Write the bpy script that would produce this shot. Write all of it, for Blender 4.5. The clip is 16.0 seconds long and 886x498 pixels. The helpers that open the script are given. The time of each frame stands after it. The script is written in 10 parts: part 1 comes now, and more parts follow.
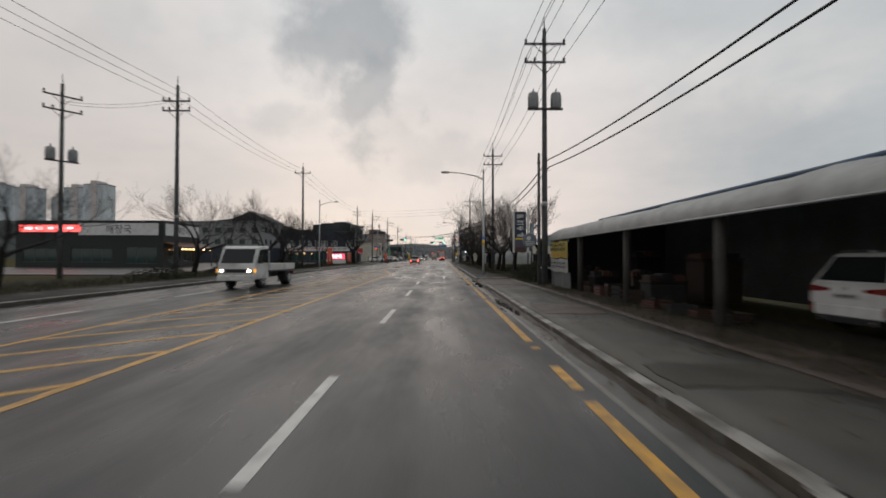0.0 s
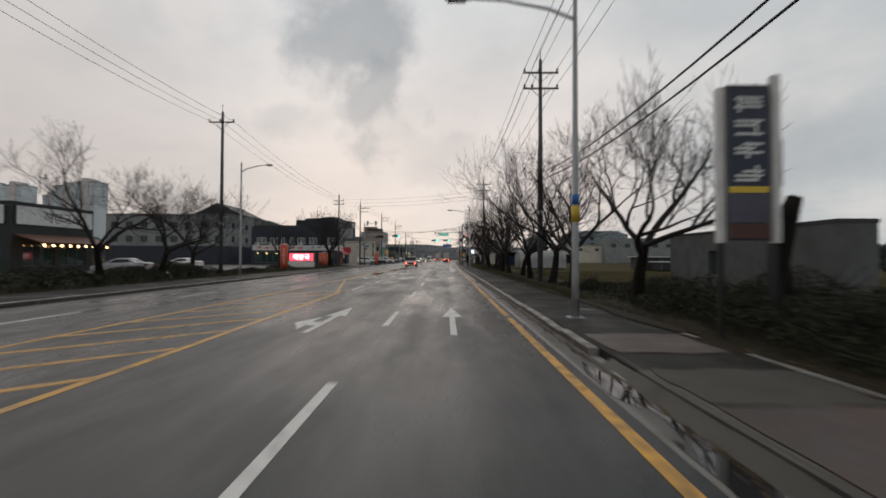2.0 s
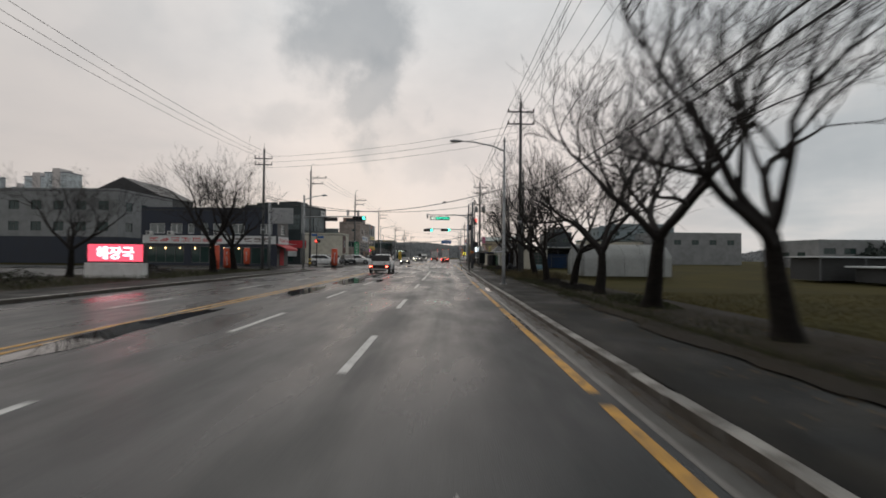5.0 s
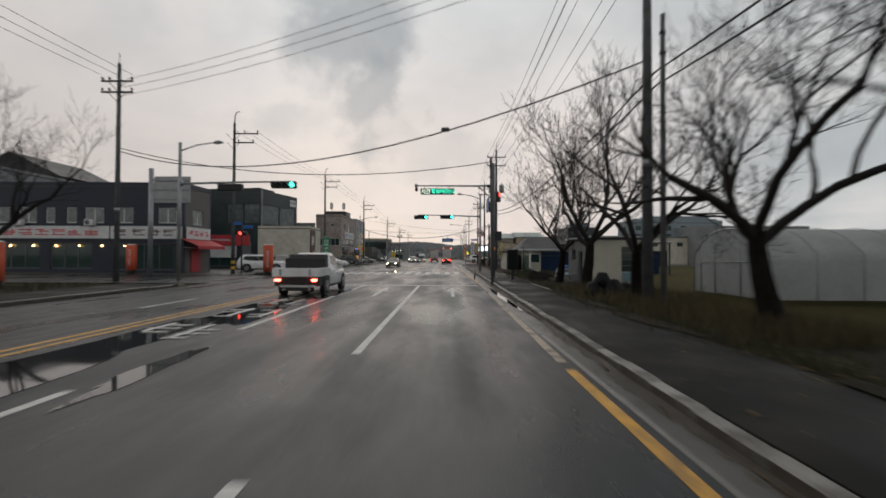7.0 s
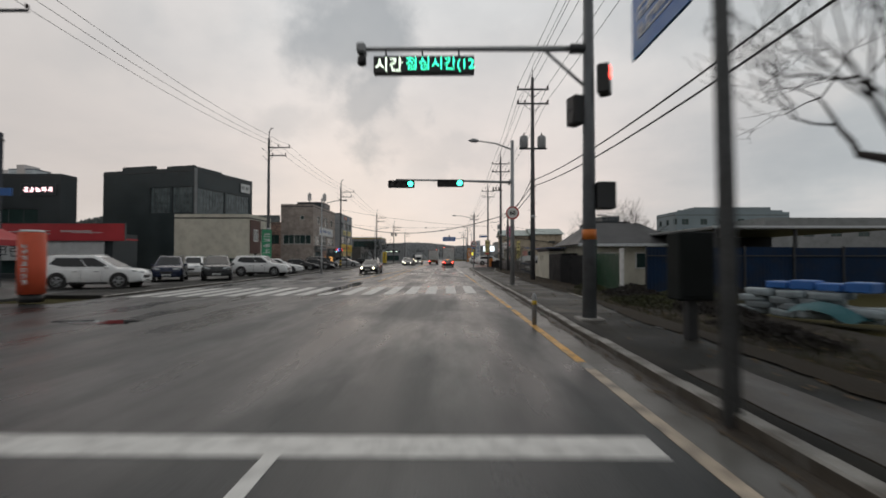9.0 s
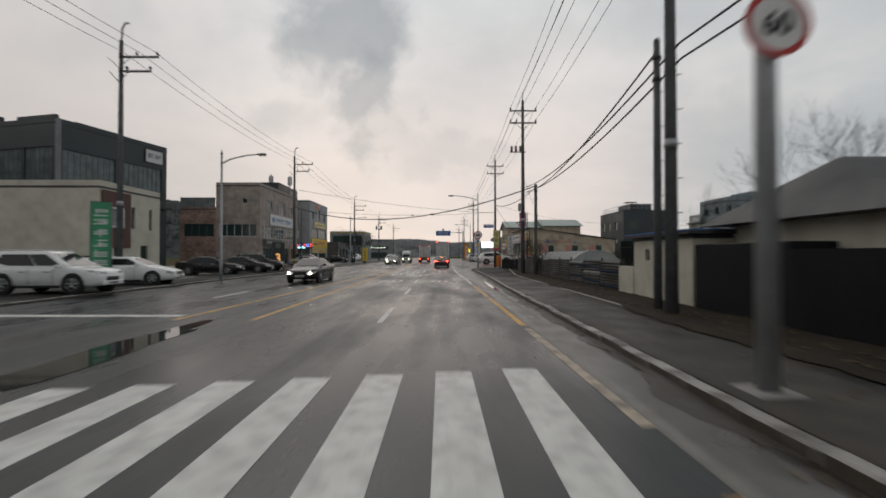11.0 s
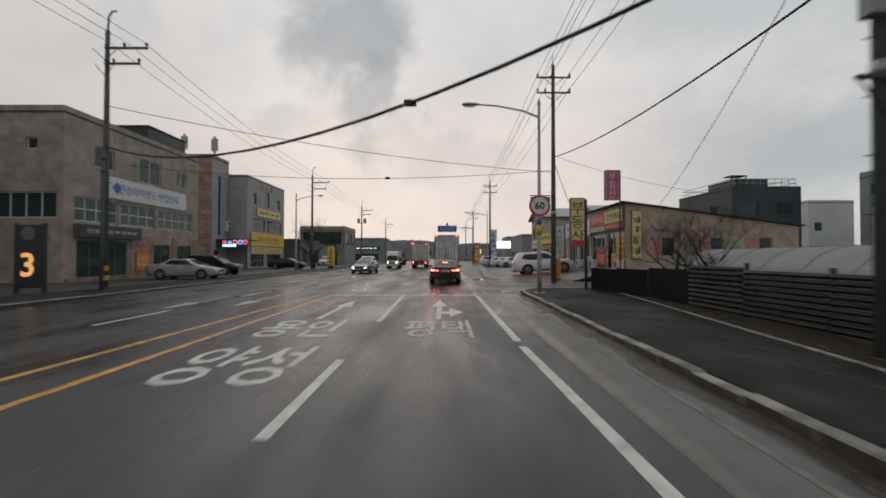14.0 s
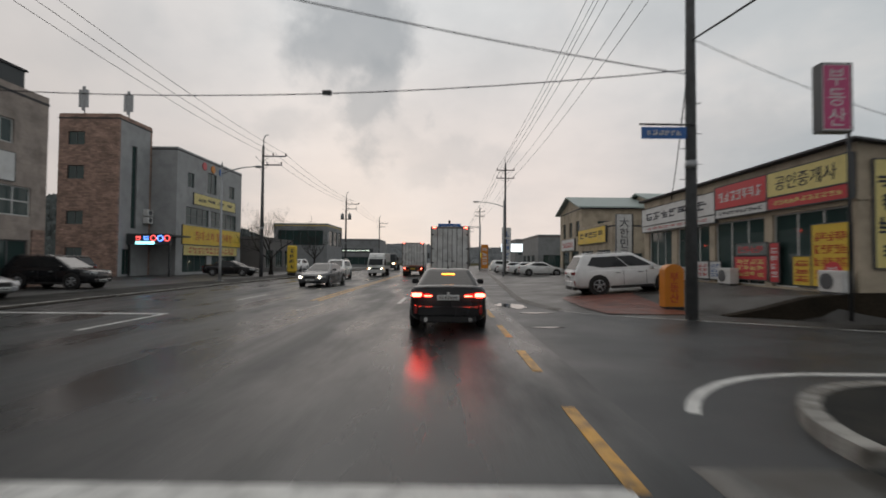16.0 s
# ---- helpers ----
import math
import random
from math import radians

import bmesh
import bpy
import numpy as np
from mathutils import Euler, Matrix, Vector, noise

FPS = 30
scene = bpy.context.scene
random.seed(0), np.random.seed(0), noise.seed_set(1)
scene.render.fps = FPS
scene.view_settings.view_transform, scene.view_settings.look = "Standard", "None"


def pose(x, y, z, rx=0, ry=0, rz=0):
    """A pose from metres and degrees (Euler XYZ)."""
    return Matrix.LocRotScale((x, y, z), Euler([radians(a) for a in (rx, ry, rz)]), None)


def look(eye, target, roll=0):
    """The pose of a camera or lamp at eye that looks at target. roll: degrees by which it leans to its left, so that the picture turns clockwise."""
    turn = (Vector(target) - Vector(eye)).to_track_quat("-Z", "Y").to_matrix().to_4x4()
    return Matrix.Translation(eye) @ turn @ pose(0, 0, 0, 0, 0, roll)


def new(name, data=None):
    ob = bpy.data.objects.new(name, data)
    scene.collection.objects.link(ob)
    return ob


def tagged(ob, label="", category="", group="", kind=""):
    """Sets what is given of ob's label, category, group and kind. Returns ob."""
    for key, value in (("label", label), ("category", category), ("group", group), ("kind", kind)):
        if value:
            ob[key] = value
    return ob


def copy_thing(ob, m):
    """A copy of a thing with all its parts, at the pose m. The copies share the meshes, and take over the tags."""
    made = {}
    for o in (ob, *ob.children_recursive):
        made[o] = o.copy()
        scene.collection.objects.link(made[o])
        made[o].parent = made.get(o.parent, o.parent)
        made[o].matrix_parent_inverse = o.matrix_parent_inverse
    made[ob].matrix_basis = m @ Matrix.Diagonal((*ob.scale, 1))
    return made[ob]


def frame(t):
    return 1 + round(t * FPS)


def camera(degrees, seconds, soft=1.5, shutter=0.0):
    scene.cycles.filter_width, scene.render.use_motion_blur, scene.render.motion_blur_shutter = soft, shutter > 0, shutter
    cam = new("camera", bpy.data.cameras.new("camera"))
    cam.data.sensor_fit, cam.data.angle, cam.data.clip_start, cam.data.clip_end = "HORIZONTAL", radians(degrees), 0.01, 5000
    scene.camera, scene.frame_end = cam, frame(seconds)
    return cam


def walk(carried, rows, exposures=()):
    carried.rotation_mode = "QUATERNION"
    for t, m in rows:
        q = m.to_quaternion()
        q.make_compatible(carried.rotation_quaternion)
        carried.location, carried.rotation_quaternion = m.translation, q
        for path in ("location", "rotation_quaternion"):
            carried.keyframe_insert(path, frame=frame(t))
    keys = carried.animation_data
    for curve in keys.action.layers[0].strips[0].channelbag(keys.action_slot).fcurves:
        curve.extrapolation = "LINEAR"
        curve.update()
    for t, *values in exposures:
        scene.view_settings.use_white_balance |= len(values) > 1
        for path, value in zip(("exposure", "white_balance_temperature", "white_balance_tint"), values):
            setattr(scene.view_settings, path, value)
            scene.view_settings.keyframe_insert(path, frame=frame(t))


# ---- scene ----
# ---- camera ----
cam = camera(88.4, 16.0, soft=1.7, shutter=0.5)
EYE = 1.65
# seconds, x, y, yaw, pitch, roll
PATH = [
    (0.0, 0.05, 0.01, -0.19, 0.97, 0.09),
    (0.5, 0.06, 6.14, -0.64, 0.96, 0.04),
    (1.0, 0.05, 12.21, 0.18, 0.99, -0.01),
    (1.5, 0.07, 18.34, 0.43, 1.14, 0.10),
    (2.0, 0.06, 24.31, 0.36, 1.10, 0.21),
    (2.5, 0.06, 30.10, 0.24, 1.04, 0.44),
    (3.0, 0.04, 36.22, 0.28, 0.98, 0.62),
    (3.5, 0.04, 42.31, 0.21, 0.91, 0.59),
    (4.0, 0.02, 48.35, 0.18, 0.96, 0.60),
    (4.5, 0.01, 54.49, 0.18, 0.96, 0.58),
    (5.0, -0.00, 60.89, 0.19, 0.94, 0.54),
    (5.5, -0.01, 67.30, 0.20, 0.93, 0.50),
    (6.0, -0.02, 73.44, 0.20, 0.91, 0.45),
    (6.5, -0.01, 79.05, 0.22, 0.93, 0.39),
    (7.0, 0.01, 84.40, 0.35, 0.96, 0.25),
    (7.5, 0.06, 90.05, 0.45, 1.04, 0.18),
    (8.0, 0.04, 95.79, 0.25, 1.17, 0.28),
    (8.5, -0.02, 101.42, 0.20, 1.23, 0.19),
    (9.0, -0.04, 106.41, 0.49, 1.11, 0.06),
    (9.5, -0.05, 111.18, 0.42, 1.03, 0.04),
    (10.0, -0.04, 116.11, 0.19, 0.93, 0.03),
    (10.5, -0.04, 121.18, -0.05, 0.84, 0.02),
    (11.0, -0.03, 126.42, -0.29, 0.74, 0.00),
    (11.5, -0.03, 131.83, -0.49, 0.70, 0.00),
    (12.0, 0.03, 137.31, -0.29, 0.75, 0.08),
    (12.5, 0.09, 142.64, -0.16, 0.69, 0.23),
    (13.0, 0.10, 147.66, -0.06, 0.78, 0.14),
    (13.5, 0.08, 152.46, 0.09, 0.89, -0.08),
    (14.0, 0.03, 156.97, 0.13, 1.00, 0.05),
    (14.5, 0.05, 160.94, 0.12, 1.10, 0.19),
    (15.0, 0.06, 165.18, 0.25, 1.19, 0.29),
    (15.5, 0.03, 169.39, 0.29, 1.37, 0.36),
    (16.0, 0.03, 173.48, 0.33, 1.52, 0.48),
]


def aimed(x, y, yaw, pitch, roll):
    a, b = radians(yaw), radians(pitch)
    eye = Vector((x, y, EYE))
    return look(eye, eye + 10 * Vector((-math.sin(a) * math.cos(b), math.cos(a) * math.cos(b), math.sin(b))), roll)


walk(cam, [(t, aimed(x, y, yaw, pitch, roll)) for t, x, y, yaw, pitch, roll in PATH], [(0.0, 0.0), (16.0, 0.0)])

# ---- sky and light ----
world = bpy.data.worlds.new("overcast_dusk")
scene.world = world
world.use_nodes = True


def sky():
    nt = world.node_tree
    nt.nodes.clear()
    N, L = nt.nodes.new, nt.links.new

    def math_(op, a, b=None, clamp=False):
        n = N("ShaderNodeMath")
        n.operation, n.use_clamp = op, clamp
        for i, v in enumerate((a, b)):
            if v is None:
                continue
            if isinstance(v, (int, float)):
                n.inputs[i].default_value = v
            else:
                L(v, n.inputs[i])
        return n.outputs[0]

    def mix(fac, a, b):
        n = N("ShaderNodeMix")
        n.data_type = "RGBA"
        for s, v in ((n.inputs[0], fac), (n.inputs[6], a), (n.inputs[7], b)):
            if isinstance(v, (int, float)):
                s.default_value = v
            elif isinstance(v, tuple):
                s.default_value = (*v, 1)
            else:
                L(v, s)
        return n.outputs[2]

    def ramp(v, lo, hi):
        n = N("ShaderNodeMapRange")
        n.interpolation_type = "SMOOTHSTEP"
        L(v, n.inputs[0])
        n.inputs[1].default_value, n.inputs[2].default_value = lo, hi
        return n.outputs[0]

    def noise_(vec, scale, detail, rough=0.55):
        n = N("ShaderNodeTexNoise")
        L(vec, n.inputs["Vector"])
        n.inputs["Scale"].default_value, n.inputs["Detail"].default_value, n.inputs["Roughness"].default_value = scale, detail, rough
        return n.outputs[0]

    co = N("ShaderNodeTexCoord").outputs["Generated"]
    sep = N("ShaderNodeSeparateXYZ")
    L(co, sep.inputs[0])
    x, y, z = sep.outputs
    up = math_("ABSOLUTE", z)
    # flat cloud deck coordinates
    deck = math_("ADD", up, 0.18)
    comb = N("ShaderNodeCombineXYZ")
    L(math_("DIVIDE", x, deck), comb.inputs[0])
    L(math_("DIVIDE", y, deck), comb.inputs[1])
    n1 = noise_(comb.outputs[0], 0.9, 6)
    n2 = noise_(co, 8.5, 8, 0.56)
    n3 = noise_(co, 3.6, 5, 0.5)
    haze = (0.722, 0.622, 0.578)
    high = (0.735, 0.738, 0.738)
    base = mix(ramp(z, 0.0, 0.5), haze, high)
    base = mix(ramp(x, 0.15, 0.75), base, (0.510, 0.540, 0.555))
    base = mix(math_("MULTIPLY", ramp(n1, 0.42, 0.66), 0.42), base, (0.390, 0.420, 0.440))
    base = mix(math_("MULTIPLY", ramp(n1, 0.50, 0.28), 0.35), base, (0.900, 0.820, 0.765))
    base = mix(math_("MULTIPLY", math_("SUBTRACT", 1.0, ramp(x, -0.75, -0.25)), 0.65), base, (0.560, 0.518, 0.492))
    # one heavier cloud ahead, with ragged edges
    ahead = math_("MAXIMUM", y, 0.08)
    u, v = math_("DIVIDE", x, ahead), math_("DIVIDE", z, ahead)
    n4, n5 = noise_(co, 5.0, 7, 0.55), noise_(co, 15.0, 5, 0.55)
    off = N("ShaderNodeVectorMath")
    off.operation = "ADD"
    L(co, off.inputs[0])
    off.inputs[1].default_value = (3.7, 1.9, 5.1)
    n6, n7 = noise_(off.outputs[0], 5.0, 7, 0.55), noise_(off.outputs[0], 15.0, 5, 0.55)
    uw = math_("ADD", u, math_("ADD", math_("MULTIPLY", math_("SUBTRACT", n4, 0.5), 0.34), math_("MULTIPLY", math_("SUBTRACT", n5, 0.5), 0.10)))
    vw = math_("ADD", v, math_("ADD", math_("MULTIPLY", math_("SUBTRACT", n6, 0.5), 0.34), math_("MULTIPLY", math_("SUBTRACT", n7, 0.5), 0.10)))

    def blob(cx, cz, rx, rz, amount, lo=0.55, hi=1.12):
        a = math_("DIVIDE", math_("SUBTRACT", uw, cx), rx)
        b = math_("DIVIDE", math_("SUBTRACT", vw, cz), rz)
        d = math_("SQRT", math_("ADD", math_("MULTIPLY", a, a), math_("MULTIPLY", b, b)))
        return math_("MULTIPLY", math_("SUBTRACT", 1.0, ramp(d, lo, hi)), math_("MULTIPLY", math_("ADD", n3, 0.5), amount))

    # brighter haze low ahead, broken by faint streaks of cloud
    glow = math_("MULTIPLY", math_("SUBTRACT", 1.0, ramp(math_("ABSOLUTE", math_("ADD", u, 0.02)), 0.10, 0.75)), math_("SUBTRACT", 1.0, ramp(v, 0.12, 0.62)))
    base = mix(math_("MULTIPLY", glow, 0.62), base, (0.860, 0.765, 0.715))
    base = mix(math_("MULTIPLY", ramp(n2, 0.50, 0.72), 0.10), base, (0.480, 0.490, 0.500))
    base = mix(math_("MULTIPLY", ramp(n3, 0.52, 0.34), 0.34), base, (0.860, 0.800, 0.765))
    for cx, cz, rx, rz, amount in ((-0.215, 0.490, 0.165, 0.150, 0.74), (-0.165, 0.350, 0.100, 0.130, 0.64), (-0.36, 0.30, 0.13, 0.055, 0.26),
                                   (0.03, 0.235, 0.16, 0.06, 0.26), (0.75, 0.29, 0.34, 0.12, 0.36), (0.42, 0.52, 0.24, 0.08, 0.16), (-0.66, 0.46, 0.26, 0.09, 0.16)):
        base = mix(blob(cx, cz, rx, rz, amount, 0.50 if amount > 0.5 else 0.2, 1.12 if amount > 0.5 else 1.3), base, (0.340, 0.365, 0.388))
    # heavier overcast overhead and behind, out of view, added to darken the ground
    base = mix(ramp(z, 0.52, 0.85), base, (0.390, 0.400, 0.405))
    base = mix(math_("MULTIPLY", math_("SUBTRACT", 1.0, ramp(y, -0.5, 0.25)), 0.6), base, (0.420, 0.425, 0.425))
    nish = N("ShaderNodeTexSky")
    nish.sky_type, nish.sun_disc = "NISHITA", False
    nish.sun_elevation, nish.sun_rotation = radians(12), radians(-12)
    dim = N("ShaderNodeVectorMath")
    dim.operation = "SCALE"
    L(nish.outputs[0], dim.inputs[0])
    dim.inputs["Scale"].default_value = 0.08
    out = mix(0.97, dim.outputs[0], base)
    bg = N("ShaderNodeBackground")
    L(out, bg.inputs[0])
    bg.inputs[1].default_value = 1.0
    L(bg.outputs[0], N("ShaderNodeOutputWorld").inputs[0])


sky()
sun = new("sun", bpy.data.lights.new("sun", "SUN"))
sun.data.energy, sun.data.angle, sun.data.color = 0.35, radians(40), (1.0, 0.93, 0.86)
sun.matrix_world = look((0, 0, 60), (15, -60, 0))
# ---- small tools ----
def part(name, bm, material, parent=None, label="", smooth=False):
    me = bpy.data.meshes.new(name)
    bm.to_mesh(me)
    bm.free()
    for m in material if isinstance(material, (list, tuple)) else [material]:
        me.materials.append(m)
    if smooth:
        me.polygons.foreach_set("use_smooth", [True] * len(me.polygons))
    ob = new(name, me)
    ob.parent = parent
    if label:
        ob["label"] = label
    return ob


def thing(name, at, label, category, group="", kind="", turn=0.0):
    ob = new(name)
    ob.empty_display_size = 0.2
    ob.matrix_basis = pose(*at, 0, 0, turn)
    return tagged(ob, label, category, group, kind)


def B():
    return bmesh.new()


def quad(bm, pts, mi=0):
    f = bm.faces.new([bm.verts.new(p) for p in pts])
    f.material_index = mi
    return f


def bx(bm, x0, x1, y0, y1, z0, z1, mi=0, bev=0.0):
    v = [bm.verts.new(p) for p in ((x0, y0, z0), (x1, y0, z0), (x1, y1, z0), (x0, y1, z0), (x0, y0, z1), (x1, y0, z1), (x1, y1, z1), (x0, y1, z1))]
    fs = [bm.faces.new([v[i] for i in q]) for q in ((3, 2, 1, 0), (4, 5, 6, 7), (0, 1, 5, 4), (1, 2, 6, 5), (2, 3, 7, 6), (3, 0, 4, 7))]
    for f in fs:
        f.material_index = mi
    if bev:
        es = list({e for f in fs for e in f.edges})
        for f in bmesh.ops.bevel(bm, geom=es, offset=bev, segments=1, affect="EDGES")["faces"]:
            f.material_index = mi
    return bm


def box(x0, x1, y0, y1, z0, z1, bev=0.0):
    return bx(B(), x0, x1, y0, y1, z0, z1, 0, bev)


def tube(bm, pts, radii, n=8, mi=0, caps=True):
    """A round bar along points, with a radius at each."""
    pts = [Vector(p) for p in pts]
    rings, side = [], None
    for i, p in enumerate(pts):
        d = (pts[min(i + 1, len(pts) - 1)] - pts[max(i - 1, 0)]).normalized()
        if side is None:
            side = d.orthogonal().normalized()
        side = (side - d * side.dot(d)).normalized()
        up = d.cross(side)
        r = radii[i] if isinstance(radii, (list, tuple)) else radii
        rings.append([bm.verts.new(p + r * (math.cos(a) * side + math.sin(a) * up)) for a in (2 * math.pi * k / n for k in range(n))])
    for a, b in zip(rings, rings[1:]):
        for k in range(n):
            f = bm.faces.new((a[k], a[(k + 1) % n], b[(k + 1) % n], b[k]))
            f.material_index, f.smooth = mi, True
    if caps:
        for ring in (rings[0][::-1], rings[-1]):
            bm.faces.new(ring).material_index = mi
    return bm


def prism(bm, outline, axis, a, b, mi=0):
    """An outline of 2D points drawn out along an axis from a to b."""
    def put(p, s):
        return {"x": (s, p[0], p[1]), "y": (p[0], s, p[1]), "z": (p[0], p[1], s)}[axis]
    lo, hi = [bm.verts.new(put(p, a)) for p in outline], [bm.verts.new(put(p, b)) for p in outline]
    n = len(outline)
    fs = [bm.faces.new(lo[::-1]), bm.faces.new(hi)] + [bm.faces.new((lo[i], lo[(i + 1) % n], hi[(i + 1) % n], hi[i])) for i in range(n)]
    for f in fs:
        f.material_index = mi
    return bm


def fixed(bm):
    bmesh.ops.recalc_face_normals(bm, faces=bm.faces)
    return bm


def writing(text, height, depth=0.01, bold=0.0):
    """A bmesh of letters, centred, upright in the x-z plane and facing -y, of that cap height."""
    cu = bpy.data.curves.new("letters", "FONT")
    cu.body, cu.size, cu.align_x, cu.align_y = text, height * 1.3, "CENTER", "CENTER"
    cu.extrude, cu.offset, cu.resolution_u = depth / 2, bold, 2
    ob = bpy.data.objects.new("letters", cu)
    scene.collection.objects.link(ob)
    me = bpy.data.meshes.new_from_object(ob.evaluated_get(bpy.context.evaluated_depsgraph_get()))
    bm = B()
    bm.from_mesh(me)
    bpy.data.objects.remove(ob)
    bpy.data.curves.remove(cu)
    bpy.data.meshes.remove(me)
    if bm.verts:
        lo = Vector([min(v.co[i] for v in bm.verts) for i in range(3)])
        hi = Vector([max(v.co[i] for v in bm.verts) for i in range(3)])
        bm.transform(Matrix.Translation(-(lo + hi) / 2))
        k = height / max(hi.y - lo.y, 1e-4)
        bm.transform(Matrix.Diagonal((k, k, 1, 1)))
        bm.transform(Matrix.Rotation(radians(90), 4, "X"))
    return bm


def bars(width, height, count, rows=1, depth=0.012, seed=1):
    """Plain bars that stand for writing that cannot be read, in the x-z plane, facing -y."""
    rng, bm = random.Random(seed), B()
    rh = height / rows
    for r in range(rows):
        pitch = width / count
        for i in range(count):
            x0 = -width / 2 + i * pitch + pitch * 0.1
            z0 = height / 2 - (r + 1) * rh + rh * 0.15
            w, h = pitch * 0.8, rh * 0.7
            t = min(w, h) * 0.22
            v = x0 + w * rng.choice((0.12, 0.42, 0.72))
            bx(bm, v, v + t * 0.8, -depth * 1.15, 0, z0 + h * rng.choice((0.0, 0.0, 0.35)), z0 + h)
            for q, k in enumerate(rng.sample((0.0, 0.27, 0.54, 0.80), 3)):
                a_, b_ = rng.choice(((0.0, 1.0), (0.0, 0.72), (0.28, 1.0)))
                bx(bm, x0 + w * a_, x0 + w * b_, -depth * (0.9 + 0.03 * q), 0, z0 + h * k, z0 + h * k + t * 0.75)
    return bm


def moved(bm, x=0, y=0, z=0, turn=0):
    bm.transform(pose(x, y, z, 0, 0, turn))
    return bm


# ---- materials ----
def mat(name, color, rough=0.6, metal=0.0, vary=0.25, scale=1.0, grain=30.0, bump=0.15, emit=None, power=0.0, dirt=None, dirt_amount=0.0,
        per_object=0.0, trans=0.0, alpha=1.0, spec=0.5, rough_vary=0.12, stretch=(1, 1, 1), coat=0.0, island=0.0):
    m = bpy.data.materials.new(name)
    m.use_nodes = True
    nt = m.node_tree
    N, L = nt.nodes.new, nt.links.new
    b = nt.nodes["Principled BSDF"]
    b.inputs["Metallic"].default_value = metal
    b.inputs["IOR"].default_value = 1.45
    b.inputs["Specular IOR Level"].default_value = spec
    b.inputs["Transmission Weight"].default_value = trans
    b.inputs["Coat Weight"].default_value = coat
    b.inputs["Coat Roughness"].default_value = 0.05
    b.inputs["Alpha"].default_value = alpha
    co = N("ShaderNodeTexCoord").outputs["Object"]
    if stretch != (1, 1, 1):
        mp = N("ShaderNodeMapping")
        mp.inputs["Scale"].default_value = stretch
        L(co, mp.inputs[0])
        co = mp.outputs[0]

    def noise_(s, detail=4.0):
        n = N("ShaderNodeTexNoise")
        L(co, n.inputs["Vector"])
        n.inputs["Scale"].default_value, n.inputs["Detail"].default_value = s, detail
        return n.outputs[0]

    def ranged(v, lo, hi, a=0.3, c=0.7):
        n = N("ShaderNodeMapRange")
        L(v, n.inputs[0])
        for i, q in enumerate((a, c, lo, hi)):
            n.inputs[i + 1].default_value = q
        return n.outputs[0]

    def times(v, w):
        n = N("ShaderNodeMath")
        n.operation = "MULTIPLY"
        L(v, n.inputs[0])
        L(w, n.inputs[1])
        return n.outputs[0]

    big, fine = noise_(scale), noise_(grain, 3.0)
    k = times(ranged(big, 1 - vary, 1 + vary), ranged(fine, 1 - vary * 0.6, 1 + vary * 0.6))
    if per_object:
        k = times(k, ranged(N("ShaderNodeObjectInfo").outputs["Random"], 1 - per_object, 1 + per_object, 0, 1))
    if island:
        k = times(k, ranged(N("ShaderNodeNewGeometry").outputs["Random Per Island"], 1 - island, 1 + island, 0, 1))
    mul = N("ShaderNodeVectorMath")
    mul.operation = "SCALE"
    mul.inputs[0].default_value = color
    L(k, mul.inputs["Scale"])
    col = mul.outputs[0]
    if dirt:
        mx = N("ShaderNodeMix")
        mx.data_type = "RGBA"
        L(ranged(noise_(scale * 2.3, 6.0), 0.0, dirt_amount, 0.45, 0.72), mx.inputs[0])
        L(col, mx.inputs[6])
        mx.inputs[7].default_value = (*dirt, 1)
        col = mx.outputs[2]
    L(col, b.inputs["Base Color"])
    L(ranged(big, max(0.02, rough - rough_vary), min(1, rough + rough_vary)), b.inputs["Roughness"])
    if bump:
        bp = N("ShaderNodeBump")
        bp.inputs["Strength"].default_value = bump
        bp.inputs["Distance"].default_value = 0.02
        L(fine, bp.inputs["Height"])
        L(bp.outputs[0], b.inputs["Normal"])
    if emit:
        b.inputs["Emission Color"].default_value = (*emit, 1)
        b.inputs["Emission Strength"].default_value = power
    return m


ASPHALT = mat("wet_asphalt", (0.0150, 0.0182, 0.0200), 0.40, vary=0.45, scale=0.9, grain=90, bump=0.12, rough_vary=0.13, stretch=(1, 0.035, 1), spec=0.47)


def wet(m, lo=0.62, hi=1.12):
    """Smoother, wetter blotches in a road surface."""
    nt = m.node_tree
    N, L = nt.nodes.new, nt.links.new
    b = nt.nodes["Principled BSDF"]
    src = b.inputs["Roughness"].links[0].from_socket
    mp = N("ShaderNodeMapping")
    mp.inputs["Scale"].default_value = (0.55, 0.16, 1)
    L(N("ShaderNodeTexCoord").outputs["Object"], mp.inputs[0])
    n = N("ShaderNodeTexNoise")
    n.inputs["Scale"].default_value, n.inputs["Detail"].default_value, n.inputs["Roughness"].default_value = 1.0, 6.0, 0.6
    L(mp.outputs[0], n.inputs["Vector"])
    r = N("ShaderNodeMapRange")
    L(n.outputs[0], r.inputs[0])
    for i, q in enumerate((0.40, 0.60, hi, lo)):
        r.inputs[i + 1].default_value = q
    k = N("ShaderNodeMath")
    k.operation = "MULTIPLY"
    L(src, k.inputs[0])
    L(r.outputs[0], k.inputs[1])
    L(k.outputs[0], b.inputs["Roughness"])


wet(ASPHALT)


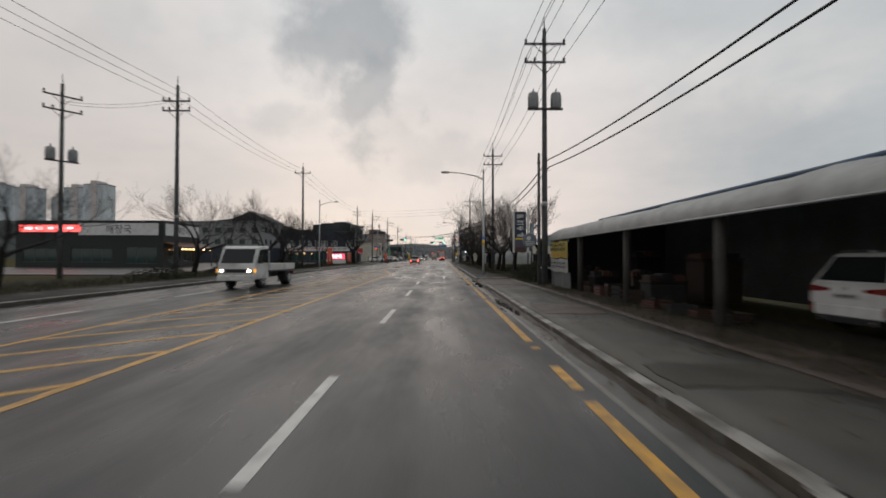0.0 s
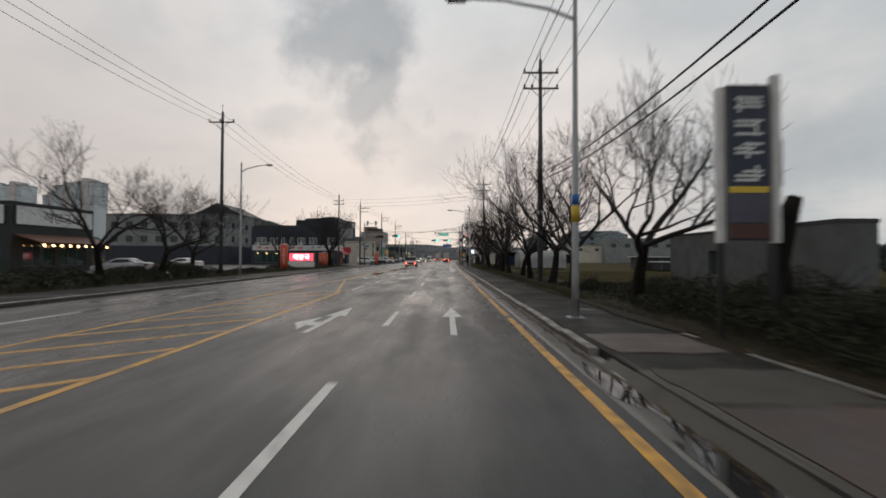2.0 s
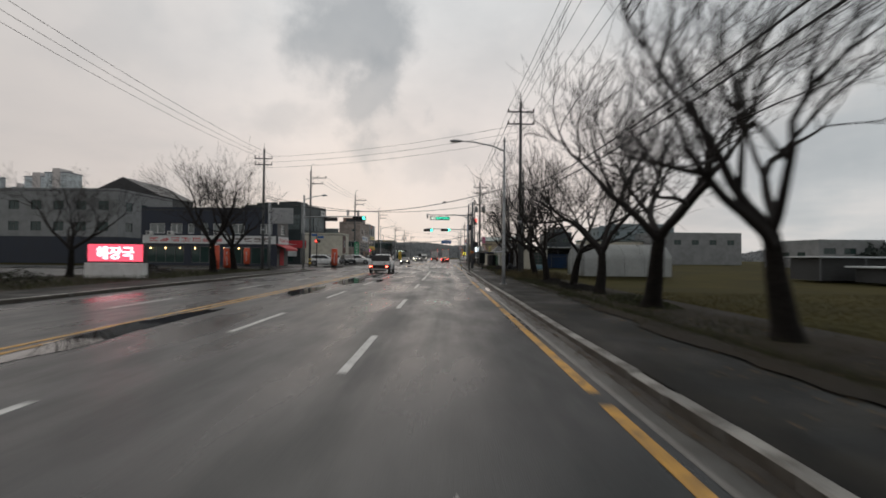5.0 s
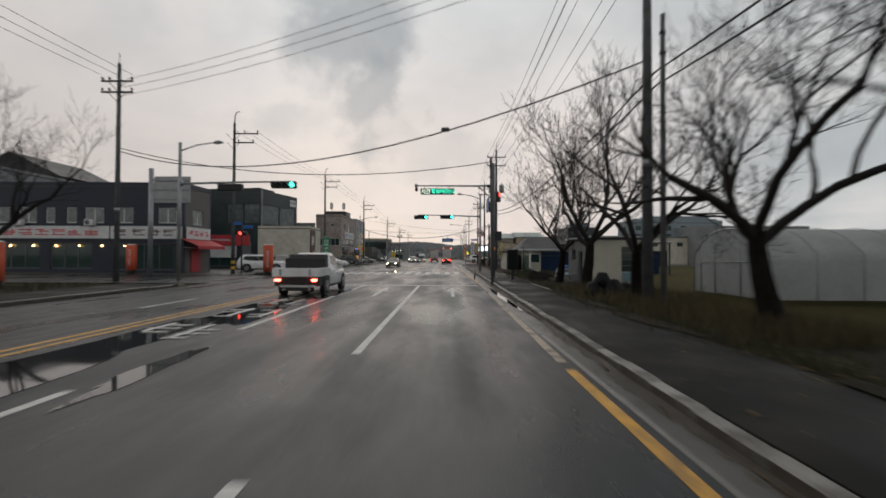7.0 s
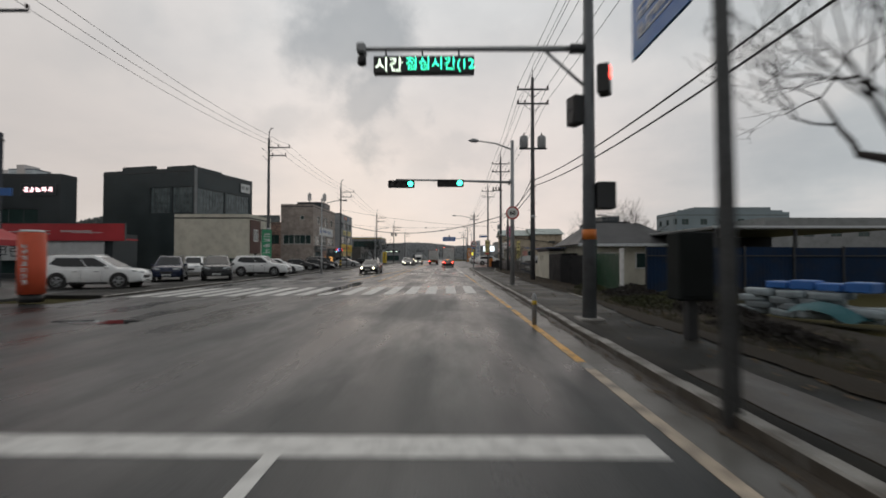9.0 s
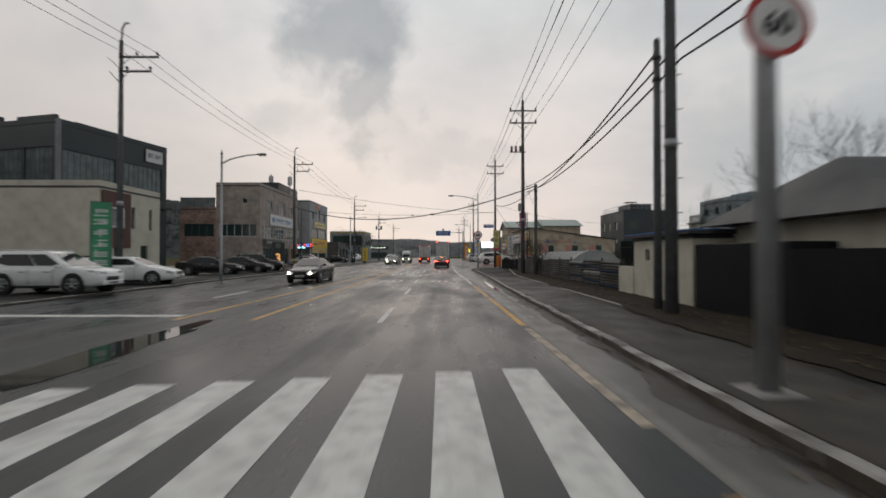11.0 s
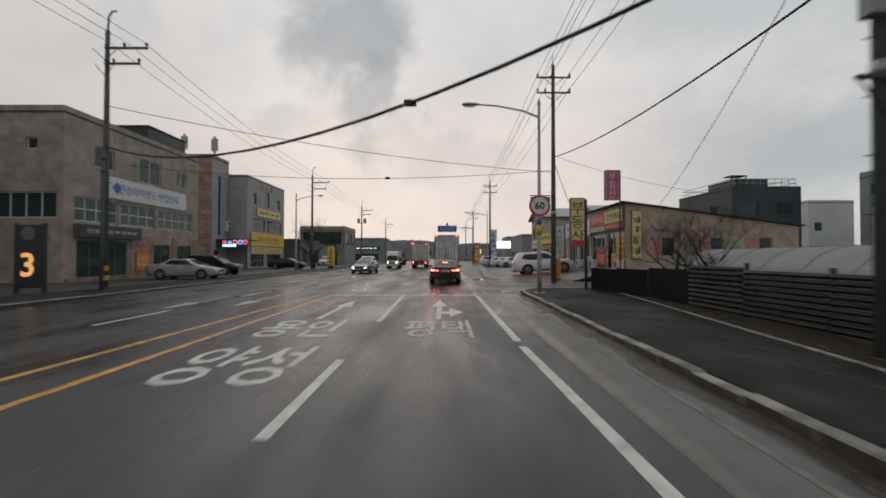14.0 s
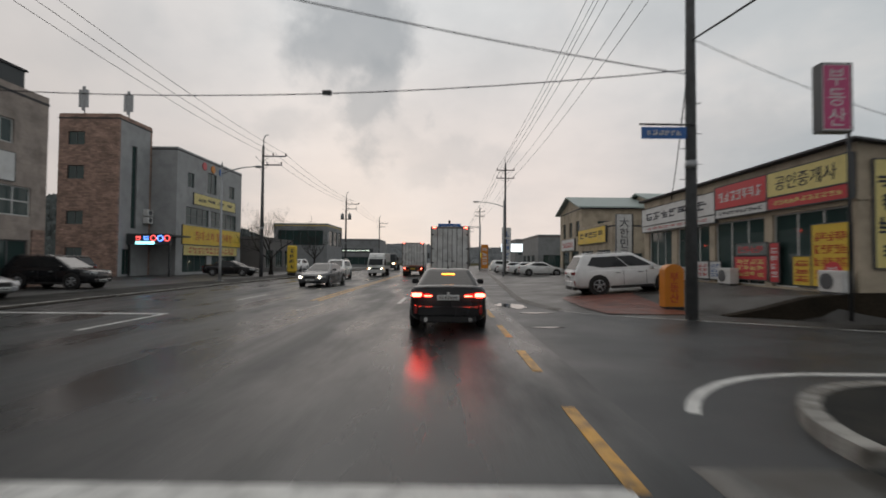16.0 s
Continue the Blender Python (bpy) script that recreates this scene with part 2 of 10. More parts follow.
def coursed(m, width, height, dark=0.72, tone=0.25, joint=0.02):
    """Courses of small tiles on upright walls: joints and tile by tile tone."""
    nt = m.node_tree
    N, L = nt.nodes.new, nt.links.new
    b = nt.nodes["Principled BSDF"]
    src = b.inputs["Base Color"].links[0].from_socket
    sep, comb, add = N("ShaderNodeSeparateXYZ"), N("ShaderNodeCombineXYZ"), N("ShaderNodeMath")
    L(N("ShaderNodeTexCoord").outputs["Object"], sep.inputs[0])
    L(sep.outputs[0], add.inputs[0])
    L(sep.outputs[1], add.inputs[1])
    L(add.outputs[0], comb.inputs[0])
    L(sep.outputs[2], comb.inputs[1])
    t = N("ShaderNodeTexBrick")
    L(comb.outputs[0], t.inputs["Vector"])
    t.inputs["Scale"].default_value = 1.0
    t.inputs["Brick Width"].default_value, t.inputs["Row Height"].default_value, t.inputs["Mortar Size"].default_value = width, height, joint
    t.inputs["Color1"].default_value, t.inputs["Color2"].default_value = (1 - tone,) * 3 + (1,), (1 + tone,) * 3 + (1,)
    t.inputs["Mortar"].default_value = (dark,) * 3 + (1,)
    mx = N("ShaderNodeMix")
    mx.data_type, mx.blend_type = "RGBA", "MULTIPLY"
    mx.inputs[0].default_value = 1.0
    L(src, mx.inputs[6])
    L(t.outputs["Color"], mx.inputs[7])
    L(mx.outputs[2], b.inputs["Base Color"])
OLDASPHALT = mat("worn_wet_asphalt", (0.044, 0.047, 0.049), 0.42, spec=0.45, vary=0.25, scale=0.5, grain=90, bump=0.12, rough_vary=0.12)
PATCH = mat("asphalt_patch", (0.052, 0.052, 0.051), 0.48, spec=0.45, vary=0.2, scale=0.5, grain=90, bump=0.2, stretch=(1, 0.25, 1))
WALKWAY = mat("wet_sidewalk", (0.0178, 0.0188, 0.018), 0.66, spec=0.13, vary=0.45, scale=0.45, grain=60, bump=0.25, dirt=(0.044, 0.040, 0.032), dirt_amount=0.7, rough_vary=0.2)
WALKDRY = mat("drying_sidewalk", (0.042, 0.041, 0.038), 0.60, spec=0.24, vary=0.40, scale=0.5, grain=60, bump=0.25, dirt=(0.098, 0.084, 0.062), dirt_amount=0.8, rough_vary=0.2)
SILT = mat("wet_silt", (0.030, 0.024, 0.018), 0.5, vary=0.45, scale=1.6, grain=30, bump=0.5, dirt=(0.055, 0.046, 0.034), dirt_amount=0.6)
# Kerb sides: mossy dirt and shade, both put into the colour
KERB_FACE = mat("mossy_shaded_kerb_face", (0.050, 0.042, 0.033), 0.6, vary=0.5, scale=2.2, grain=40, bump=0.4, dirt=(0.13, 0.12, 0.105), dirt_amount=0.6)
SLABS = mat("worn_concrete_patch", (0.062, 0.058, 0.049), 0.55, spec=0.25, vary=0.3, scale=0.9, grain=40, bump=0.2, dirt=(0.05, 0.045, 0.038), dirt_amount=0.8)
PAVERS = mat("worn_red_pavers", (0.070, 0.045, 0.038), 0.55, vary=0.4, scale=1.4, grain=14, bump=0.4, dirt=(0.045, 0.042, 0.038), dirt_amount=0.8)
APRON = mat("dark_red_apron", (0.062, 0.047, 0.041), 0.6, spec=0.25, vary=0.45, scale=0.8, grain=16, bump=0.4, dirt=(0.042, 0.038, 0.033), dirt_amount=0.8)
GUTTER = mat("gutter_concrete", (0.10, 0.098, 0.09), 0.36, vary=0.35, scale=0.8, grain=45, bump=0.25, dirt=(0.045, 0.038, 0.030), dirt_amount=0.85)
KERB = mat("kerb_concrete", (0.25, 0.243, 0.225), 0.55, vary=0.35, scale=1.6, grain=40, bump=0.4, dirt=(0.06, 0.050, 0.038), dirt_amount=0.9, per_object=0.3)
WALKOLD = mat("worn_sidewalk", (0.074, 0.073, 0.067), 0.54, spec=0.28, vary=0.45, scale=0.45, grain=60, bump=0.25, dirt=(0.118, 0.106, 0.088), dirt_amount=0.8, rough_vary=0.2)
DIRT = mat("wet_soil", (0.030, 0.024, 0.017), 0.85, spec=0.15, vary=0.45, scale=0.6, grain=18, bump=0.6, dirt=(0.030, 0.026, 0.020), dirt_amount=0.7)
FIELD = mat("winter_field", (0.060, 0.052, 0.020), 0.95, spec=0.05, vary=0.35, scale=0.12, grain=9, bump=0.15, dirt=(0.044, 0.046, 0.018), dirt_amount=0.6)
PAINT_W = mat("road_paint_white", (0.62, 0.62, 0.60), 0.45, vary=0.16, scale=2.0, grain=60, bump=0.15, dirt=(0.16, 0.16, 0.16), dirt_amount=0.5)
PAINT_FADED = mat("road_paint_faded", (0.42, 0.35, 0.27), 0.5, vary=0.25, scale=1.5, grain=50, bump=0.15, dirt=(0.06, 0.055, 0.05), dirt_amount=1.0)
PAINT_Y = mat("road_paint_yellow", (0.62, 0.33, 0.055), 0.45, vary=0.18, scale=2.0, grain=60, bump=0.15, dirt=(0.12, 0.085, 0.05), dirt_amount=0.95)
PAINT_WORN = mat("road_paint_worn", (0.52, 0.52, 0.50), 0.45, vary=0.25, scale=3.0, grain=40, bump=0.15, dirt=(0.06, 0.06, 0.06), dirt_amount=0.95)
WATER = mat("puddle_water", (0.020, 0.020, 0.020), 0.04, vary=0.1, bump=0.0, rough_vary=0.02, spec=0.6)
CONCRETE = mat("concrete", (0.27, 0.26, 0.245), 0.8, vary=0.2, scale=0.8, grain=30, dirt=(0.12, 0.11, 0.10), dirt_amount=0.5)
POLE = mat("pole_concrete", (0.108, 0.113, 0.117), 0.8, spec=0.2, vary=0.2, scale=1.5, grain=30, dirt=(0.07, 0.068, 0.064), dirt_amount=0.6)
STEEL = mat("galvanised_steel", (0.33, 0.34, 0.35), 0.45, metal=0.6, vary=0.15, scale=2, grain=40, bump=0.05)
DARKSTEEL = mat("dark_steel", (0.045, 0.047, 0.05), 0.5, metal=0.3, vary=0.2, scale=2, grain=40, bump=0.05)
CABLE = mat("cable_rubber", (0.022, 0.022, 0.024), 0.6, vary=0.1, bump=0)
INSUL = mat("insulator", (0.10, 0.08, 0.075), 0.3, vary=0.1, bump=0)
TRAFO = mat("transformer_paint", (0.30, 0.31, 0.32), 0.5, vary=0.12, scale=3, bump=0.05)
BARK = mat("wet_bark", (0.013, 0.011, 0.010), 0.85, vary=0.5, scale=3, grain=24, bump=0.8, dirt=(0.028, 0.027, 0.021), dirt_amount=0.25, spec=0.12)
TWIG = mat("twigs", (0.017, 0.014, 0.013), 0.85, vary=0.3, scale=2, grain=20, bump=0.2)
LEAF = mat("dry_leaves", (0.105, 0.070, 0.035), 0.9, vary=0.4, scale=2, grain=10, bump=0.2, island=0.4)
GRASS = mat("dull_grass", (0.042, 0.046, 0.019), 0.9, vary=0.4, scale=0.6, grain=14, bump=0.4, island=0.45)
SHRUB = mat("dark_shrub", (0.030, 0.032, 0.018), 0.9, vary=0.4, scale=2, grain=12, bump=0.3, island=0.5)
GLASS = mat("window_glass", (0.030, 0.055, 0.052), 0.05, vary=0.1, bump=0, rough_vary=0.03, spec=0.5, trans=0.0)
CLEAR = mat("clear_glass", (0.75, 0.80, 0.80), 0.03, vary=0.03, bump=0, rough_vary=0.01, trans=0.92)
WHITE = mat("white_paint", (0.70, 0.70, 0.69), 0.5, vary=0.08, scale=1.5, bump=0.05, dirt=(0.40, 0.38, 0.35), dirt_amount=0.4)
BLACKP = mat("black_plastic", (0.018, 0.018, 0.019), 0.45, vary=0.2, bump=0.05)
RUBBER = mat("tyre_rubber", (0.020, 0.020, 0.020), 0.75, vary=0.2, grain=60, bump=0.2)
# ---- ground, road and pavements ----
def strip(name, x0, x1, y0, y1, z, material, label="", category="", thick=0.1, seg=0):
    bm = B()
    bx(bm, x0, x1, y0, y1, z - thick, z)
    ob = part(name, bm, material, None)
    return tagged(ob, label, category, kind="structure")


def ground():
    bm = B()
    xs = [-3500, -900, -300, -120, -60, -30, -18.0, 7.5, 12, 30, 60, 120, 300, 900, 3500]
    ys = [-900, -200, -60, -20] + list(range(0, 321, 10)) + [400, 600, 1000, 2000, 4500]
    grid = {}
    for i, x in enumerate(xs):
        for j, y in enumerate(ys):
            z = -0.06 - (0.25 if x >= 12 and 30 < y < 110 else 0.0)
            if -20 < x < 12:
                z = -0.06
            grid[i, j] = bm.verts.new((x, y, z + 0.02 * noise.noise((x * 0.07, y * 0.07, 0))))
    for i in range(len(xs) - 1):
        for j in range(len(ys) - 1):
            bm.faces.new((grid[i, j], grid[i + 1, j], grid[i + 1, j + 1], grid[i, j + 1]))
    ob = part("ground", bm, FIELD, None, smooth=True)
    tagged(ob, "flat winter ground with dull brown grass", "ground", kind="structure")


ground()
def along(y, table):
    for (ya, xa), (yb, xb) in zip(table, table[1:]):
        if ya <= y <= yb:
            return xa + (xb - xa) * (y - ya) / (yb - ya)
    return table[0][1] if y < table[0][0] else table[-1][1]


KERB_LINE = ((-60, 2.44), (90, 2.48), (112, 2.72), (130, 2.92), (146, 3.05), (157, 3.25), (178, 3.45))     # front of the kerb beside the lane
PATH_EDGE = ((-60, 4.75), (110, 4.80), (130, 5.25), (160, 5.45), (178, 7.6))                 # far edge of the footpath


def ribbon(name, left, right, y0, y1, z, material, label, category, thick=0.15, step=3.0, rough=0.0):
    """A strip of ground between two lines, slightly uneven."""
    bm, n = B(), max(1, int((y1 - y0) / step))
    rows, low = [], []
    for i in range(n + 1):
        y = y0 + (y1 - y0) * i / n
        a, b = left(y), right(y)
        rows.append([bm.verts.new((a + (b - a) * k / 4, y, z + (rough * noise.noise((k * 1.7 + a, y * 0.4, 3)) if 0 < k < 4 else 0))) for k in range(5)])
        low.append([bm.verts.new((a, y, z - thick)), bm.verts.new((b, y, z - thick))])
    for i in range(n):
        for k in range(4):
            bm.faces.new((rows[i][k], rows[i][k + 1], rows[i + 1][k + 1], rows[i + 1][k])).smooth = True
        bm.faces.new((low[i][0], rows[i][0], rows[i + 1][0], low[i + 1][0]))
        bm.faces.new((rows[i][4], low[i][1], low[i + 1][1], rows[i + 1][4]))
    return tagged(part(name, bm, material), label, category, kind="structure")


def kerb_front(y):
    return along(y, KERB_LINE)


def path_edge(y):
    return along(y, PATH_EDGE)


strip("road", -14.0, 2.02, -60, 640, 0.0, ASPHALT, "wet dark asphalt road with worn wheel tracks", "road", 0.05)
strip("side_road_left", -60, -14.0, 111.5, 122.5, -0.004, ASPHALT, "wet asphalt side street", "road", 0.05)
strip("side_road_right", 2.02, 60, 176.5, 186.0, -0.004, OLDASPHALT, "wet asphalt side street", "road", 0.05)
ribbon("gutter", lambda y: 2.02, kerb_front, -60, 177.2, 0.002, GUTTER, "stained concrete gutter with standing water", "gutter")
strip("road_margin", 2.02, 9.0, 186.0, 330, -0.004, OLDASPHALT, "wet asphalt margin beside the lane", "road", 0.05)
COURT = ((188.6, 4.05), (190.4, 3.5), (192.7, 3.17), (200, 3.6), (212, 4.4), (228, 5.4), (252, 7.0), (330, 9.0))       # road edge of the forecourt
COURT_RISE = ((3.0, 0.03), (5.0, 0.12), (6.9, 0.25), (9.6, 0.44), (11.4, 0.78), (14.0, 0.84))


def court_height(x, y):
    """The forecourt climbs from the road to the shop fronts and dies away to the south."""
    foot = 188.9 - 2.6 * min(1, max(0, (x - 8.2) / 3.0))
    south = min(1, max(0, (y - foot) / (4.0 - 3.3 * min(1, max(0, (x - 8.2) / 2.6)))))
    north = 1 - 0.7 * min(1, max(0, (y - 206) / 14))
    return 0.015 + (along(x, COURT_RISE) - 0.015) * south * south * (3 - 2 * south) * north


def court():
    bm, rows, last = B(), [], None
    ys = [185.2 + 0.5 * k for k in range(50)] + [210.5 + 6 * k for k in range(20)]
    for y in ys:
        a = along(y, COURT) if y > 188.6 else min(13.9, 4.05 + (188.6 - y) * 1.68)
        rows.append([bm.verts.new((a + (14.0 - a) * k / 20, y, court_height(a + (14.0 - a) * k / 20, y) + (0.012 * noise.noise((k * 0.7, y * 0.5, 4)) if k else -0.03))) for k in range(21)])
    for p, q in zip(rows, rows[1:]):
        for k in range(20):
            bm.faces.new((p[k], p[k + 1], q[k + 1], q[k])).smooth = True
    tagged(part("forecourt", bm, COURTMAT), "worn wet concrete forecourt rising to the shops", "pavement", kind="structure")
    bm, prev = B(), None
    for k in range(40):
        y = 188.9 + k * 1.2
        a = along(y, COURT)
        cur = [bm.verts.new((a - 0.16 - 0.04 * noise.noise((y, 3, 3)), y, 0.004)), bm.verts.new((a - 0.05, y, 0.05)), bm.verts.new((a + 0.07, y, 0.05 + court_height(a + 0.07, y)))]
        if prev:
            for i in range(2):
                bm.faces.new((prev[i], prev[i + 1], cur[i + 1], cur[i]))
        prev = cur
    tagged(part("court_edge", bm, SILT), "dark crumbling low edge of the forecourt", "kerb", kind="structure")
    bm = B()
    pts = ((4.0, 188.72), (4.6, 188.1), (5.58, 187.44), (6.83, 186.86), (8.06, 186.2), (9.7, 185.36), (12.0, 184.0), (16.0, 181.7))
    for p, q in zip(pts, pts[1:]):
        quad(bm, [(p[0], p[1] - 0.06, 0.006), (q[0], q[1] - 0.06, 0.006), (q[0], q[1] + 0.07, 0.006), (p[0], p[1] + 0.07, 0.006)])
    tagged(part("court_line", bm, PAINT_W), "white painted line across the mouth of the forecourt", "road marking", kind="structure")


COURTMAT = mat("wet_forecourt_concrete", (0.078, 0.076, 0.072), 0.42, spec=0.45, vary=0.3, scale=0.5, grain=60, bump=0.2, dirt=(0.040, 0.034, 0.029), dirt_amount=0.8)
court()
ribbon("pavement_right", lambda y: kerb_front(y) + 0.18, path_edge, 30.5, 119.0, 0.145, WALKWAY, "wet stained asphalt footpath", "pavement", rough=0.02)
ribbon("pavement_right", lambda y: kerb_front(y) + 0.18, path_edge, 119.0, 158.0, 0.145, WALKDRY, "half-dry stained asphalt footpath with brown silt", "pavement", rough=0.02)
ribbon("pavement_right", lambda y: kerb_front(y) + 0.18, path_edge, 158.0, 177.1, 0.145, WALKWAY, "wet dark footpath leading to the corner", "pavement", rough=0.02)
ribbon("pavement_right", lambda y: kerb_front(y) + 0.18, path_edge, -60, 30.5, 0.145, WALKOLD, "worn paler footpath with wet stains beside the shed", "pavement", rough=0.02)
for ya, yb in ((21, 31.5), (33.0, 41.5), (44.6, 45.2), (46.6, 47.0), (48.4, 50.2), (51.8, 53.4), (55.0, 55.4), (58.0, 60.5), (64.0, 65.0), (69.0, 72.0), (77, 78), (84, 87), (95, 97), (103, 176)):
    ribbon("footpath_edging", path_edge, lambda y: path_edge(y) + 0.12, ya, yb, 0.16, KERB, "pale concrete edging strip along the footpath", "kerb")
ribbon("verge_right", lambda y: path_edge(y) + 0.004, lambda y: path_edge(y) + 3.4, -60, 176.5, 0.138, DIRT, "muddy brown verge with fallen leaves", "verge", rough=0.09, step=1.0)
ribbon("shed_apron", lambda y: path_edge(y) + 0.006, lambda y: path_edge(y) + 1.5, -30, 27.0, 0.152, APRON, "dark reddish wet paving before the shed", "pavement", rough=0.03, step=1.0)
strip("pavement_left", -17.0, -14.2, -60, 108.5, 0.14, WALKWAY, "wet paved footpath on the far side", "pavement", 0.2)
strip("verge_left", -26, -17.0, -60, 108.0, 0.11, DIRT, "brown grassy verge", "verge", 0.2)
strip("pavement_left", -17.0, -14.2, 125, 330, 0.10, WALKWAY, "wet paved footpath on the far side", "pavement", 0.2)
strip("parking_ground", -40, -17.0, 122.5, 330, 0.05, PATCH, "wet asphalt parking ground", "pavement", 0.2)
strip("lot_left", -62, -26, 40, 108, 0.04, PATCH, "wet parking lot before the restaurant", "pavement", 0.2)


def kerb_line(y0, y1, label, front, width=0.18, height=0.155, step=1.0, broken=(0, 0)):
    run = thing("kerb", (0, 0, 0), label, "kerb", kind="structure")
    bm = bx(B(), 0, width, 0.006, step - 0.006, -0.2, height, 0, 0.02)
    first, rng, n = part("kerb_stone", bm, KERB, run), random.Random(7), int((y1 - y0) / step)
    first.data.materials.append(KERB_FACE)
    # side faces take the dark mix of moss and painted shade
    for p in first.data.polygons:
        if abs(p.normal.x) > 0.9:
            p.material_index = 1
    for i in range(n):
        y = y0 + i * step
        ob = first if i == 0 else new("kerb_stone", first.data)
        ob.parent = run
        slope = math.degrees(math.atan2(front(y + step) - front(y), step))
        ob.matrix_basis = pose(front(y) + rng.uniform(-0.014, 0.014), y, rng.uniform(-0.02, 0.006) - (0.13 if broken[0] < y < broken[1] else 0.0), 0, rng.uniform(-1.5, 1.5), -slope + rng.uniform(-0.9, 0.9))


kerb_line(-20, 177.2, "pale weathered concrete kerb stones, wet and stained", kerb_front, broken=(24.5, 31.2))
kerb_line(-20, 108, "far kerb of weathered concrete stones", lambda y: -14.2, step=2.0)
kerb_line(125, 300, "far kerb of weathered concrete stones", lambda y: -14.2, height=0.11, step=2.0)


# silt along the kerb foot, with an uneven edge
def silt(y0, y1, width, seed):
    bm, n = B(), int((y1 - y0) / 0.25)
    prev = None
    for i in range(n + 1):
        y = y0 + (y1 - y0) * i / n
        e = min(1.0, i / 4, (n - i) / 4)
        w = max(0.01, e * width * (0.75 + 0.8 * noise.noise((y * 0.45, seed, 0)) + 0.35 * noise.noise((y * 2.1, seed, 5))))
        k = kerb_front(y) + 0.004
        cur = [bm.verts.new((k - w, y, 0.0035)), bm.verts.new((k - w * 0.5, y, 0.012)), bm.verts.new((k, y, 0.03 + 0.02 * noise.noise((y, seed, 9))))]
        if prev:
            for a in range(2):
                bm.faces.new((prev[a], prev[a + 1], cur[a + 1], cur[a])).smooth = True
        prev = cur
    tagged(part("gutter_silt", bm, SILT), "dark wet silt washed against the kerb", "silt", kind="structure")


for k, (a, b, w) in enumerate(((-18, 23, 0.20), (31, 52, 0.16), (53, 101, 0.22), (102, 129, 0.20), (130, 176, 0.40))):
    silt(a, b, w, k * 3.1)
# The water's reflection beside the kerb, painted as a pale strip
ribbon("gutter_lip", lambda y: kerb_front(y) - 0.56, lambda y: kerb_front(y) - 0.46, 138, 176, 0.007, KERB, "pale strip painted for the water reflection along the gutter", "gutter", thick=0.02, step=2.0)


def edge_soil(y0, y1, width, seed):
    """Soil and leaf mould creeping over the far edge of the footpath."""
    bm, n, prev = B(), int((y1 - y0) / 0.3), None
    for i in range(n + 1):
        y = y0 + (y1 - y0) * i / n
        e = min(1.0, i / 5, (n - i) / 5)
        w = max(0.02, e * width * (0.7 + 0.9 * noise.noise((y * 0.35, seed, 1)) + 0.4 * noise.noise((y * 1.9, seed, 6))))
        k = path_edge(y)
        cur = [bm.verts.new((k - w, y, 0.168)), bm.verts.new((k - w * 0.3, y, 0.178)), bm.verts.new((k + 0.16, y, 0.185 + 0.015 * noise.noise((y, seed, 2)))), bm.verts.new((k + 0.5, y, 0.12))]
        if prev:
            for a in range(3):
                bm.faces.new((prev[a], prev[a + 1], cur[a + 1], cur[a])).smooth = True
        prev = cur
    tagged(part("soil_edge", bm, DIRT), "dark soil and leaf mould over the footpath edge", "soil", kind="structure")


for k, (a, b, w) in enumerate(((33.5, 41, 0.25), (43, 50, 0.3), (51.5, 56.5, 0.4), (58.5, 61, 0.25), (63, 78, 0.5), (80, 84.6, 0.6), (86.5, 90, 0.35), (93, 105, 0.3), (110, 123, 0.35), (126, 140, 0.3), (147, 149.5, 0.2))):
    edge_soil(a, b, w, k * 2.7)
# broken stretch of kerb filled with poured concrete
bm, prev = B(), None
for i in range(29):
    y = 24.4 + 7.0 * i / 28
    k = kerb_front(y)
    cur = [bm.verts.new((k - 0.05 + 0.05 * noise.noise((y, 2, 0)), y, 0.0)), bm.verts.new((k + 0.08, y, 0.055 + 0.03 * noise.noise((y * 1.7, 1, 0)))), bm.verts.new((k + 0.26 + 0.05 * noise.noise((y * 2, 3, 0)), y, 0.152))]
    if prev:
        for a in range(2):
            bm.faces.new((prev[a], prev[a + 1], cur[a + 1], cur[a])).smooth = True
    prev = cur
tagged(part("kerb_repair", bm, SLABS), "crumbled kerb smoothed over with wet concrete", "kerb", kind="structure")


def patch(x0, x1, y0, y1, material, label, seed, z=0.1535, name="pavement_patch"):
    """A thin uneven-edged sheet of other paving on the footpath."""
    bm, pts = B(), []
    for (ax, ay), (bx_, by) in zip(((x0, y0), (x1, y0), (x1, y1), (x0, y1)), ((x1, y0), (x1, y1), (x0, y1), (x0, y0))):
        for q in range(8):
            px, py = ax + (bx_ - ax) * q / 8, ay + (by - ay) * q / 8
            pts.append((px + 0.07 * noise.noise((px * 2, py * 2, seed)), py + 0.18 * noise.noise((px * 2, py * 2, seed + 4))))
    prism(bm, pts, "z", z - 0.05, z + 0.009)
    tagged(part(name, fixed(bm), material), label, "pavement", kind="structure")


for i, (x0, x1, y0, y1, m) in enumerate(((2.8, 4.62, 29.0, 30.5, SLABS), (2.78, 4.6, 24.2, 28.9, PAVERS), (2.8, 4.6, 31.6, 33.4, PAVERS), (2.8, 4.4, 12.0, 14.5, PAVERS), (2.85, 4.6, 5.2, 6.4, SLABS),
                                         (3.1, 3.9, 109.0, 112.6, SILT))):
    patch(x0, x1, y0, y1, m, {SLABS: "pale worn concrete patch in the footpath", PAVERS: "worn reddish block paving in the footpath", SILT: "dark soil washed over the footpath"}[m], i * 2.3)


